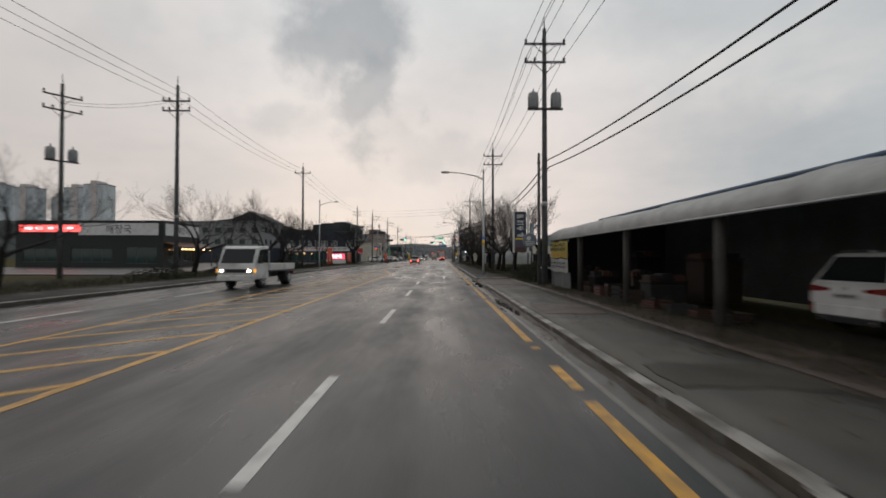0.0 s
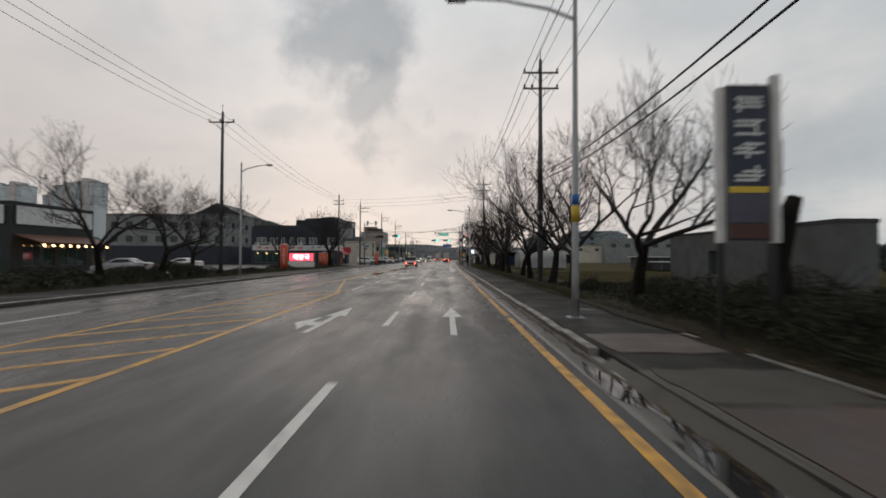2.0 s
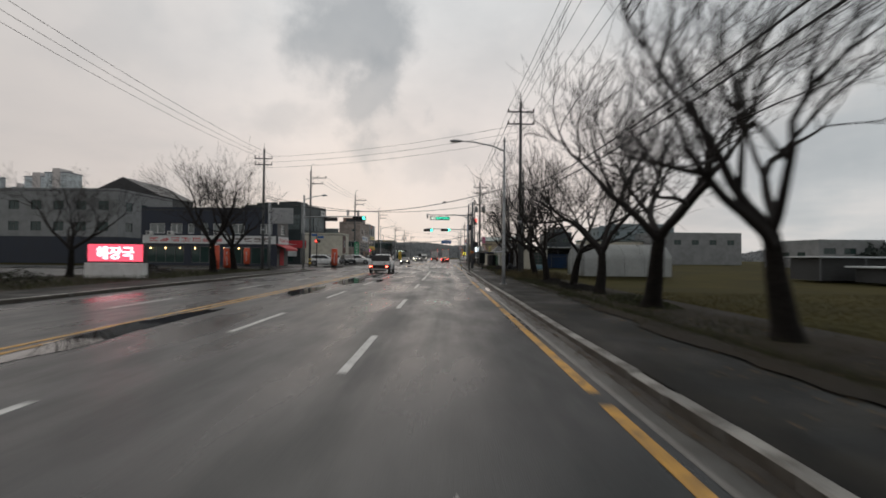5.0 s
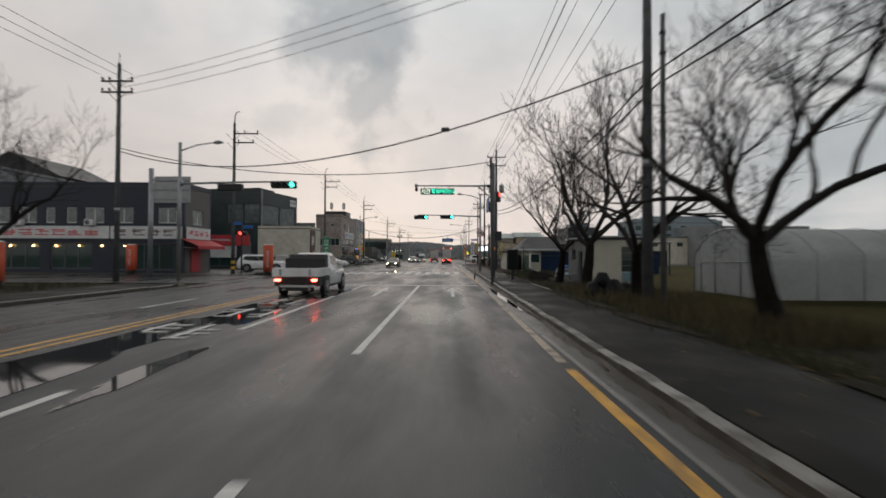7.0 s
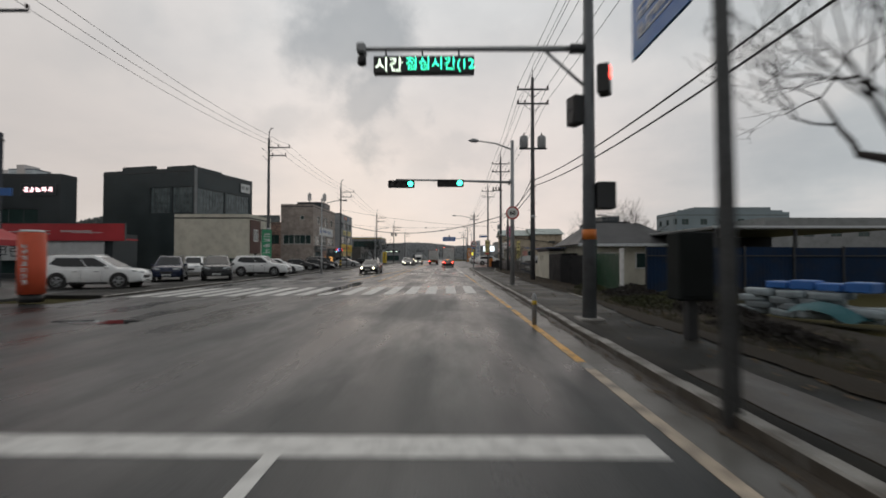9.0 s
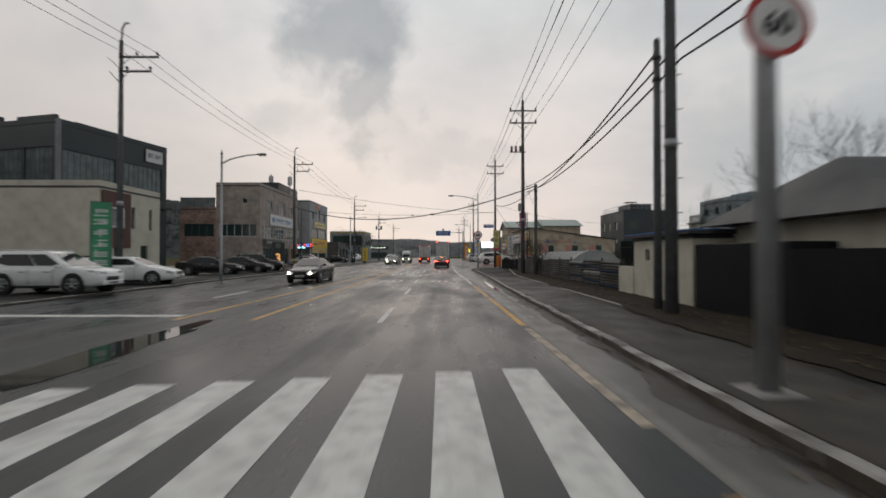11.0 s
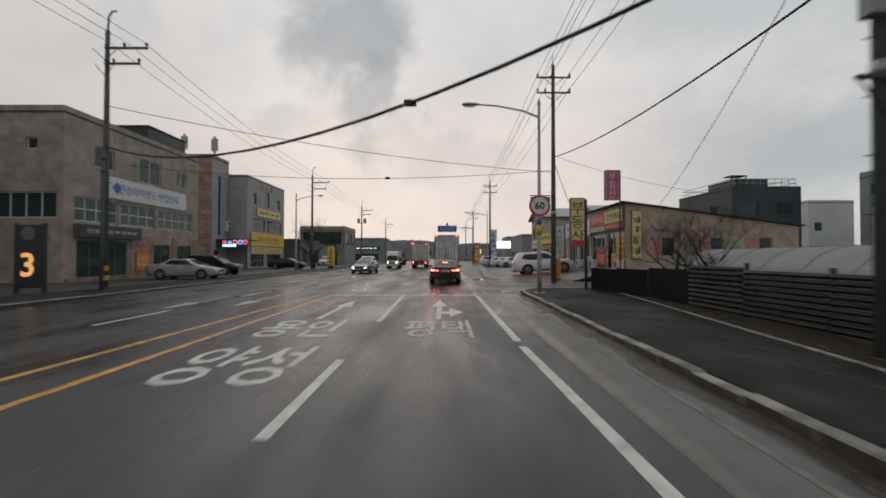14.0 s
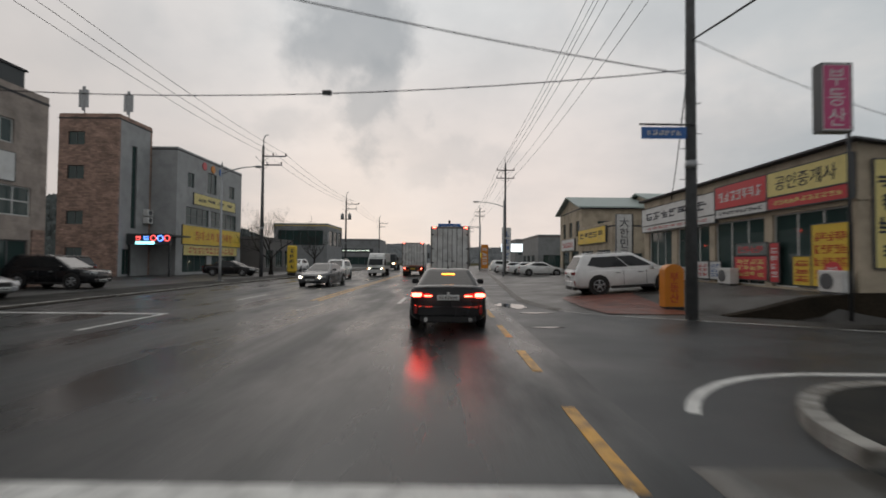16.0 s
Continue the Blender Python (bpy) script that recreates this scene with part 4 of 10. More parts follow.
def plain_pole(x, y, h, label, r=0.13, lean=0.0, material=None):
    e = thing("service_pole", (x, y, 0.1), label, "pole", "service poles")
    part("shaft", tube(B(), [(0, 0, -0.2), (lean * 0.5, 0, h * 0.5), (lean, 0, h)], [r, r * 0.9, r * 0.75], 12), material or POLE, e)
    part("cap", tube(B(), [(lean, 0, h), (lean, 0, h + 0.06)], [r * 0.8, r * 0.5], 12), DARKSTEEL, e)
    for z in (h - 0.5, h - 1.1):
        part("cable_clamp", tube(B(), [(lean, 0, z - 0.05), (lean, 0, z + 0.05)], r * 1.05, 12), DARKSTEEL, e)
    return e


plain_pole(5.39, 24.95, 7.2, "slim grey service pole beside the utility pole", 0.09)
plain_pole(6.3, 54.9, 9.0, "slim dark service pole among the trees", 0.10)
plain_pole(6.3, 97.6, 8.6, "slim dark service pole beside the utility pole", 0.09)
plain_pole(2.74, 110.9, 7.3, "slim weathered steel pole at the kerb, leaning slightly", 0.09, -0.12)
plain_pole(7.35, 161.7, 7.0, "short concrete service pole by the fence", 0.14)
plain_pole(6.08, 139.2, 7.6, "short concrete service pole by the wall", 0.12)
plain_pole(-15.8, 178.0, 6.6, "slim dark service pole before the shops", 0.09)


def cable(a, b, sag, r=0.012, name="power_cable", label="thin black overhead power cable"):
    a, b = Vector(a), Vector(b)
    pts = []
    for i in range(17):
        t = i / 16
        p = a.lerp(b, t)
        p.z -= sag * 4 * t * (1 - t)
        pts.append(p)
    ob = part(name, tube(B(), pts, r, 5), CABLE)
    return tagged(ob, label, "cable", "overhead cables")


def runs(poles, offs, sag, r, label, name="power_cable"):
    for (xa, ya, ha), (xb, yb, hb) in zip(poles, poles[1:]):
        for dx, dz in offs:
            cable((xa + dx, ya - 0.17, ha + dz + 0.1), (xb + dx, yb - 0.17, hb + dz + 0.1), sag * (yb - ya) / 40, r, name, label)


runs(RIGHT_POLES, ((-1.03, -0.62), (-0.1, -0.62), (1.03, -0.62), (-1.03, -1.62), (1.03, -1.62), (0, 0.75)), 0.55, 0.014, "thin black overhead power cable")
runs(RIGHT_POLES[:6], ((0.16, -7.2), (0.2, -7.6)), 1.0, 0.03, "thick black bundle of telephone cables", "telephone_cable")
runs(LEFT_POLES[:4], ((-1.0, -0.8), (0.0, -0.8), (1.0, -0.8)), 0.7, 0.013, "thin black overhead power cable")
runs(LEFT_POLES[4:], ((0.2, -0.7), (1.1, -0.7), (2.0, -0.7)), 0.7, 0.013, "thin black overhead power cable")
cable((-26.5, 31.8, 12.5), (-19.6, 32.6, 12.9), 0.3)
cable((-26.5, 31.6, 12.3), (-19.6, 32.4, 12.6), 0.35)
for dx, z in ((0.4, 13.0), (0.0, 12.3), (-0.4, 11.6)):
    cable((-20.5, 113 + dx, z), (6.0, 98.4 + dx, z - 0.3), 0.5, 0.013)
cable((-20.9, 113.2, 8.5), (2.72, 110.9, 7.2), 1.2, 0.025, "telephone_cable", "sagging black telephone cable across the road")
cable((-17.3, 180.2, 7.3), (7.35, 161.7, 7.0), 2.0, 0.045, "telephone_cable", "thick telephone cable slung across the road")
cable((7.35, 161.7, 6.9), (7.2, 186.8, 8.2), 0.6, 0.03, "telephone_cable", "thick telephone cable between poles")
cable((7.35, 161.7, 6.8), (6.08, 139.2, 7.4), 0.5, 0.03, "telephone_cable", "thick telephone cable between poles")
cable((7.2, 186.8, 7.2), (-17.3, 180.2, 9.4), 0.45, 0.018, "telephone_cable", "telephone cable slung across the road")
cable((7.2, 186.8, 7.35), (-23.0, 190.0, 8.3), 0.75, 0.018, "telephone_cable", "telephone cable slung across the road")
cable((6.2, 98.4, 7.75), (-20.9, 113.2, 8.3), 2.0, 0.03, "telephone_cable", "sagging telephone cable across the road")
cable((7.2, 186.8, 8.1), (13.0, 200.0, 4.6), 0.5, 0.02, "telephone_cable", "cable dropping from the pole to the shops")
cable((6.75, 163.9, 8.2), (14.0, 187.0, 4.8), 0.4, 0.012, "telephone_cable", "cable dropping from the pole to the shops")
cable((7.2, 186.8, 8.3), (26.0, 192.0, 6.2), 0.7, 0.012, "telephone_cable", "cable dropping from the pole to the shops")
for t, a, b in ((0.77, (6.2 - 27.1, 113.2, 6.95), (6.2, 98.4, 6.37)), (0.67, (-17.3, 180.2, 5.5), (7.35, 161.7, 5.22)), (0.365, (7.2, 186.8, 6.66), (-23.0, 190.0, 7.61))):
    p = Vector(a).lerp(Vector(b), t)
    ob = part("cable_clip", box(p.x - 0.15, p.x + 0.15, p.y - 0.05, p.y + 0.05, p.z - 0.06, p.z + 0.1, 0.02), DARKSTEEL)
    tagged(ob, "small dark splice box hung on a cable", "splice box")


def street_lamp(x, y, h, reach, label, collar=False, z0=0.12):
    """A tapered steel pole with a curved arm that reaches along x."""
    e = thing("street_lamp", (x, y, z0), label, "street lamp", "street lamps")
    part("base_plate", box(-0.2, 0.2, -0.2, 0.2, 0, 0.05, 0.01), STEEL, e)
    part("pole", tube(B(), [(0, 0, 0), (0, 0, 1.0), (0, 0, h)], [0.10, 0.09, 0.055], 12), STEEL, e)
    part("finial", tube(B(), [(0, 0, h), (0, 0, h + 0.12), (0, 0, h + 0.3)], [0.075, 0.06, 0.01], 10), STEEL, e)
    s = 1 if reach > 0 else -1
    arm = part("arm", tube(B(), [(0, 0, h - 0.55), (reach * 0.2, 0, h - 0.28), (reach * 0.55, 0, h - 0.06), (reach * 0.82, 0, h)], [0.045, 0.042, 0.038, 0.034], 8), STEEL, e)
    bm = B()
    tube(bm, [(reach * 0.78, 0, h), (reach * 0.84, 0, h + 0.01), (reach * 0.93, 0, h + 0.02), (reach, 0, h + 0.01), (reach * 1.02, 0, h)], [0.05, 0.11, 0.14, 0.11, 0.03], 10)
    bm.transform(Matrix.Translation((0, 0, h)) @ Matrix.Diagonal((1, 1, 0.55, 1)) @ Matrix.Translation((0, 0, -h)))
    head = part("lamp_head", bm, STEEL, arm)
    part("lens", box(min(reach * 0.85, reach * 0.99), max(reach * 0.85, reach * 0.99), -0.08, 0.08, h - 0.085, h - 0.06), LAMPHEAD, arm)
    part("hatch", box(-0.05, 0.05, -0.105, -0.085, 0.5, 0.8, 0.008), STEEL, e)
    if collar:
        part("blue_band", tube(B(), [(0, 0, 2.9), (0, 0, 3.15)], 0.105, 12), BLUEP, e)
        part("notice", tube(B(), [(0, 0, 2.45), (0, 0, 2.85)], 0.10, 12), YELLOWP, e)
    return e


street_lamp(3.35, 35.9, 8.2, -3.3, "galvanised street lamp arching over the lane", True)
street_lamp(3.3, 86.3, 8.0, -3.0, "galvanised street lamp arching over the lane")
street_lamp(4.05, 176.2, 8.0, -3.2, "galvanised street lamp with a speed sign at the corner", True)
street_lamp(6.2, 222.0, 8.0, -3.2, "galvanised street lamp arching over the lane", z0=0.01)
street_lamp(-15.9, 59.6, 8.7, 2.4, "galvanised street lamp on the far side")
street_lamp(-13.0, 153.4, 7.6, 2.6, "galvanised street lamp on the far side", z0=0.0)
street_lamp(-15.6, 205.0, 8.0, 2.8, "galvanised street lamp on the far side")
street_lamp(-15.8, 10.0, 8.0, 2.8, "galvanised street lamp on the far side")


def signal_head(parent, x, y, z, face=-1, lit="green", lamps=4, name="signal_head"):
    """A horizontal traffic light head that faces -y (face -1) or +y."""
    w = 0.34 * lamps + 0.08
    body = part(name, box(x - w / 2, x + w / 2, y - 0.12, y + 0.12, z - 0.2, z + 0.2, 0.03), BLACKP, parent)
    for k in range(lamps):
        cx = x - w / 2 + 0.21 + 0.34 * k
        on = (lit == "green" and k == lamps - 1) or (lit == "red" and k == 0)
        yy = y + face * 0.125
        part("lens", tube(B(), [(cx, yy, z), (cx, yy + face * 0.02, z)], 0.14, 16), (LIT_GREEN if lit == "green" else LIT_RED) if on else DARKLENS, body)
        bm = B()
        pts = [(cx + 0.155 * math.cos(a), z + 0.155 * math.sin(a)) for a in (radians(q) for q in range(-10, 191, 20))]
        for p, q in zip(pts, pts[1:]):
            quad(bm, [(p[0], yy, p[1]), (q[0], yy, q[1]), (q[0], yy + face * 0.24, q[1] - 0.03), (p[0], yy + face * 0.24, p[1] - 0.03)])
        part("visor", bm, BLACKP, body)
    return body


def mast(x, y, h, reach, z, label, heads, lamp=0.0, r=0.12):
    e = thing("traffic_signal", (x, y, 0.1), label, "traffic light", "traffic signals")
    part("pole", tube(B(), [(0, 0, 0), (0, 0, h * 0.5), (0, 0, h)], [r, r * 0.9, r * 0.75], 14), STEEL if lamp else DARKSTEEL, e)
    part("base", box(-0.25, 0.25, -0.25, 0.25, -0.25, 0.08, 0.02), CONCRETE, e)
    if reach:
        part("mast_arm", tube(B(), [(0, 0, z - 0.05), (reach * 0.5, 0, z + 0.05), (reach, 0, z + 0.1)], [0.075, 0.06, 0.045], 10), STEEL, e)
        part("flange", tube(B(), [(0.13 * (1 if reach > 0 else -1), 0, z - 0.05), (0.2 * (1 if reach > 0 else -1), 0, z - 0.04)], 0.16, 12), STEEL, e)
    for hx, hz, face, lit, lamps in heads:
        signal_head(e, hx, 0, hz, face, lit, lamps)
    if lamp:
        arm = part("lamp_arm", tube(B(), [(0, 0, h - 0.5), (lamp * 0.4, 0, h - 0.15), (lamp * 0.85, 0, h)], [0.045, 0.04, 0.035], 8), STEEL, e)
        bm = tube(B(), [(lamp * 0.8, 0, h), (lamp * 0.85, 0, h), (lamp * 0.95, 0, h + 0.02), (lamp * 1.05, 0, h)], [0.04, 0.10, 0.12, 0.03], 10)
        part("lamp_head", bm, STEEL, arm)
    return e


sig = mast(-15.4, 110.6, 8.1, 6.5, 5.75, "steel signal mast with a green traffic light over the oncoming lanes", ((6.05, 5.65, -1, "green", 4), (2.95, 5.5, 1, "none", 4)), lamp=2.4)
sig2 = mast(3.55, 131.4, 8.0, -6.4, 5.75, "steel signal mast with two green traffic lights over the lanes", ((-6.1, 5.6, -1, "green", 4), (-3.4, 5.65, -1, "green", 4)), lamp=-2.3)


def round_sign(parent, x, y, z, r):
    s = part("speed_sign", tube(B(), [(x, y, z), (x, y - 0.02, z)], r, 32), WHITE, parent, "round white speed sign with a red rim")
    bm = B()
    n = 40
    for k in range(n):
        a, b = 2 * math.pi * k / n, 2 * math.pi * (k + 1) / n
        ring = [(r * 1.0, a), (r * 1.0, b), (r * 0.80, b), (r * 0.80, a)]
        quad(bm, [(x + q * math.cos(c), y - 0.024, z + q * math.sin(c)) for q, c in ring])
    part("red_rim", bm, REDP, s)
    part("number", moved(writing("60", r * 0.72, 0.006, 0.012), x, y - 0.026, z), BLACKP, s)
    part("clamp", tube(B(), [(x, y + 0.0, z - 0.1), (x, y + 0.16, z - 0.1)], 0.03, 6), STEEL, s)


round_sign(sig2, -0.02, -0.2, 4.0, 0.36)
lamp60 = [o for o in scene.objects if o.name.startswith("street_lamp") and o.parent is None and abs(o.location.y - 176.2) < 0.1][0]
round_sign(lamp60, -0.02, -0.2, 3.68, 0.45)


def gantry():
    GREYPOLE = mat("grey_pole_paint", (0.115, 0.125, 0.135), 0.5, vary=0.15, scale=2, bump=0.05, dirt=(0.06, 0.06, 0.06), dirt_amount=0.4)
    e = thing("message_sign", (3.45, 117.6, 0.1), "steel pole and arm carrying a lit message board", "message sign")
    part("pole", tube(B(), [(0, 0, 0), (0, 0, 4), (0, 0, 8.4)], [0.17, 0.15, 0.12], 14), GREYPOLE, e)
    part("base", box(-0.3, 0.3, -0.3, 0.3, -0.05, 0.1, 0.02), CONCRETE, e)
    part("arm", tube(B(), [(0, 0, 6.72), (-5.6, 0, 6.72)], [0.075, 0.05], 10), STEEL, e)
    part("brace", tube(B(), [(0, 0, 5.7), (-1.1, 0, 6.7)], 0.04, 8), STEEL, e)
    part("flange", tube(B(), [(-0.1, 0, 6.72), (-0.45, 0, 6.72)], 0.12, 10), DARKSTEEL, e)
    cam_ = part("traffic_camera", box(-5.72, -5.5, -0.16, 0.2, 6.6, 6.84, 0.04), TRAFO, e)
    part("dome", tube(B(), [(-5.6, 0, 6.3), (-5.6, 0, 6.34), (-5.6, 0, 6.5), (-5.6, 0, 6.62)], [0.04, 0.11, 0.11, 0.05], 12), BLACKP, cam_)
    board = part("board", box(-5.30, -2.82, -0.10, 0.10, 6.08, 6.52, 0.02), BLACKP, e, "black message board with lit letters")
    part("lit_letters", moved(writing("시간", 0.34, 0.006), -4.92, -0.106, 6.30), LED_W, board)
    part("lit_letters", moved(writing("점심시간(12", 0.36, 0.006), -3.66, -0.106, 6.30), LED_G, board)
    for k in (-5.0, -4.1, -3.2):
        part("hanger", box(k - 0.02, k + 0.02, -0.03, 0.03, 6.5, 6.7), DARKSTEEL, board)
    return e


def ped_head(parent, x, y, z, turn, lit):
    bm = box(-0.2, 0.2, -0.14, 0.14, -0.36, 0.36, 0.03)
    h = part("pedestrian_signal", moved(bm, x, y, z, turn), BLACKP, parent)
    for k, dz in enumerate((0.17, -0.17)):
        part("lens", moved(bx(B(), -0.13, 0.13, -0.155, -0.14, dz - 0.13, dz + 0.13), x, y, z, turn), LIT_RED if (k == 0 and lit) else DARKLENS, h)


g = gantry()
ped_head(g, 0.35, -0.1, 5.9, 60, True)
ped_head(g, -0.3, 0.1, 5.2, -70, False)
part("control_cabinet", box(0.15, 0.6, -0.2, 0.2, 2.75, 3.4, 0.02), DARKSTEEL, g)
part("sticker_band", tube(B(), [(0, 0, 2.0), (0, 0, 2.25)], 0.172, 14), mat("orange_band", (0.55, 0.16, 0.03), 0.5, bump=0), g)
post = thing("traffic_cabinet", (4.47, 114.9, 0.13), "dark roadside control cabinet on a post", "control cabinet")
CABINET = mat("dark_cabinet_paint", (0.013, 0.016, 0.016), 0.7, spec=0.15, vary=0.2, bump=0.05)
part("box", box(-0.32, 0.32, -0.25, 0.25, 0.75, 2.0, 0.03), CABINET, post)
part("post", box(-0.09, 0.09, -0.09, 0.09, 0, 0.76), DARKSTEEL, post)
part("door", box(-0.27, 0.27, -0.266, -0.25, 0.82, 1.93, 0.01), CABINET, post)
sg = thing("direction_sign", (2.55, 111.9, 4.8), "blue direction sign clamped to a slim pole", "road sign")
part("panel", box(-0.02, 0.02, -0.7, 0.8, -0.42, 0.42), BLUEP, sg)
part("lettering", moved(bars(1.1, 0.5, 5, 2), -0.021, 0.05, 0, -90), WHITE, sg)
part("bracket", tube(B(), [(0.0, -1.0, 0.2), (0.0, 0.6, 0.2)], 0.025, 6), STEEL, sg)
part("bracket", tube(B(), [(0.0, -1.0, -0.2), (0.0, 0.6, -0.2)], 0.025, 6), STEEL, sg)
bl = thing("bollard", (2.12, 117.7, 0.0), "short bent grey bollard at the kerb", "bollard")
part("shaft", tube(B(), [(0, 0, 0.0), (0, 0, 0.7), (0, 0, 0.78)], [0.06, 0.06, 0.03], 10), STEEL, bl)
part("reflective_band", tube(B(), [(0, 0, 0.5), (0, 0, 0.6)], 0.063, 10), YELLOWP, bl)
# side street signal with small name signs on the far corner
s3 = mast(-17.6, 123.6, 5.4, 0, 0, "slim signal post with a red light at the side street", ((0.1, 3.5, -1, "red", 2),), r=0.07)
part("name_sign", box(-0.75, 0.05, -0.03, 0.03, 4.2, 4.5, 0.01), BLUEP, s3)
part("name_sign", box(0.1, 0.95, -0.03, 0.03, 3.9, 4.2, 0.01), BLUEP, s3)
rs = thing("street_name_sign", (7.2, 186.8, 5.4), "blue street name sign on a bracket", "road sign")
part("panel", box(-1.55, -0.25, -0.25, -0.22, -0.17, 0.17, 0.01), BLUEP, rs)
part("bracket", tube(B(), [(0.0, -0.2, 0.25), (-1.6, -0.23, 0.25)], 0.03, 6), DARKSTEEL, rs)
part("lettering", moved(bars(1.0, 0.18, 6), -0.9, -0.252, 0), WHITE, rs)
# ---- bare roadside trees ----
def tube_lists(V, F, pts, radii, n):
    base, side = len(V), None
    for i, p in enumerate(pts):
        d = (pts[min(i + 1, len(pts) - 1)] - pts[max(i - 1, 0)]).normalized()
        if side is None:
            side = d.orthogonal().normalized()
        side = (side - d * side.dot(d)).normalized()
        up = d.cross(side)
        for k in range(n):
            a = 2 * math.pi * k / n
            V.append(p + radii[i] * (math.cos(a) * side + math.sin(a) * up))
    for i in range(len(pts) - 1):
        for k in range(n):
            a, b = base + i * n + k, base + i * n + (k + 1) % n
            F.append((a, b, b + n, a + n))


def grow(seed, height=1.0, lean=0.0, spread=1.0):
    """Lists for a trunk and its branches: a short crooked trunk, spreading limbs and fine upturned twigs."""
    rng = random.Random(seed)
    TV, TF, BV, BF = [], [], [], []

    def branch(p, d, length, r, level):
        n = (9, 7, 6, 5, 4, 3, 3)[level]
        steps = (5, 5, 5, 4, 3, 3, 2)[level]
        pts, rad = [p.copy()], [r]
        q, dd = p.copy(), d.copy()
        for i in range(steps):
            wob = (0.10, 0.24, 0.26, 0.26, 0.24, 0.2, 0.16)[level]
            dd = (dd + Vector((rng.uniform(-wob, wob), rng.uniform(-wob, wob), rng.uniform(-wob, wob) * 0.7 + (0.06 if level > 1 else 0)))).normalized()
            q = q + dd * length / steps
            pts.append(q.copy())
            rad.append(r * (1 - (0.42 if level < 2 else 0.6) * (i + 1) / steps))
        V, F = (TV, TF) if level == 0 else (BV, BF)
        if level == 0:
            rad[0] *= 1.38
        tube_lists(V, F, pts, rad, n)
        if level >= 6:
            return
        kids = (4, 3, 4, 4, 4, 2)[level]
        for k in range(kids):
            at = 1.0 if (k == 0 and level > 0) else rng.uniform(0.82, 1.0) if level == 0 else rng.uniform(0.3, 1.0)
            i = min(int(at * steps), steps - 1)
            f = at * steps - i
            s = pts[i].lerp(pts[i + 1], f)
            rr = rad[i] * (1 - f) + rad[i + 1] * f
            axis = (pts[i + 1] - pts[i]).normalized()
            side = axis.orthogonal().normalized()
            side.rotate(Matrix.Rotation(rng.uniform(0, 6.283) if level else (k + rng.uniform(-0.2, 0.2)) * 6.283 / kids, 3, axis))
            ang = radians(rng.uniform(26, 52) if level == 0 else rng.uniform(22, 60) if k else rng.uniform(5, 25))
            nd = axis * math.cos(ang) + side * math.sin(ang) * (spread if level == 0 else 1)
            if level >= 1:
                nd.z += 0.14
            branch(s, nd.normalized(), length * ((0.98, 0.78, 0.72, 0.68, 0.62, 0.6)[level]) * rng.uniform(0.75, 1.15) * (1.25 if level == 0 else 1), max(rr * (0.70 if k else 0.82), 0.0075), level + 1)

    branch(Vector((0, 0, -0.1)), Vector((lean, rng.uniform(-0.12, 0.12), 1)).normalized(), 2.1 * height, 0.235 * height, 0)
    return TV, TF, BV, BF


def mesh_of(name, V, F, material):
    me = bpy.data.meshes.new(name)
    me.from_pydata([tuple(v) for v in V], [], F)
    me.materials.append(material)
    me.polygons.foreach_set("use_smooth", [True] * len(F))
    return me


def tree(seed, at, label, height=1.0, lean=0.0, turn=0.0):
    TV, TF, BV, BF = grow(seed, height, lean)
    e = thing("bare_tree", at, label, "tree", "bare roadside trees", turn=turn)
    new("trunk", mesh_of("trunk", TV, TF, BARK)).parent = e
    crown = new("crown", mesh_of("crown", BV, BF, TWIG))
    crown.parent = e
    return e


T_LABEL = "bare dark cherry tree with spreading limbs on the verge"
kinds = [tree(s, (6.4, y, 0.1), T_LABEL, h, l) for s, y, h, l in ((3, 39.3, 1.0, -0.10), (11, 47.2, 1.05, 0.08), (23, 51.6, 1.12, 0.12), (31, 58.3, 1.05, -0.05), (47, 105.3, 1.2, 0.10))]
rng = random.Random(8)
for i, y in enumerate((63.5, 69.3, 75.0, 80.0, 84.2, 88.8, 93.5, 99.5)):
    s = rng.uniform(0.9, 1.08)
    copy_thing(kinds[i % 4], pose(6.5 + rng.uniform(-0.2, 0.2), y, 0.1, 0, 0, rng.uniform(0, 360)) @ Matrix.Diagonal((s, s, s, 1)))
L_LABEL = "bare spreading tree on the far verge"
for x, y, s in ((-19.5, 36.0, 1.0), (-19.0, 49.5, 1.0), (-19.4, 55.2, 1.05), (-19.8, 59.6, 1.0), (-18.7, 97.7, 1.12), (-20.2, 104.6, 1.1), (-24, 90, 0.8), (-19.5, 20, 0.9), (-18.6, 222, 0.85), (-22, 250, 0.8)):
    o = copy_thing(kinds[rng.randrange(5)], pose(x, y, 0.1, 0, 0, rng.uniform(0, 360)) @ Matrix.Diagonal((s, s, s, 1)))
    tagged(o, L_LABEL)
for x, y, s in ((10.2, 144.5, 0.5), (13, 139, 0.7), (9.2, 175.6, 0.42), (10.8, 175.2, 0.5), (6.9, 112.3, 1.0)):
    tagged(copy_thing(kinds[rng.randrange(4)], pose(x, y, 0, 0, 0, rng.uniform(0, 360)) @ Matrix.Diagonal((s, s, s, 1))), "small bare tree among scrub behind the fence")


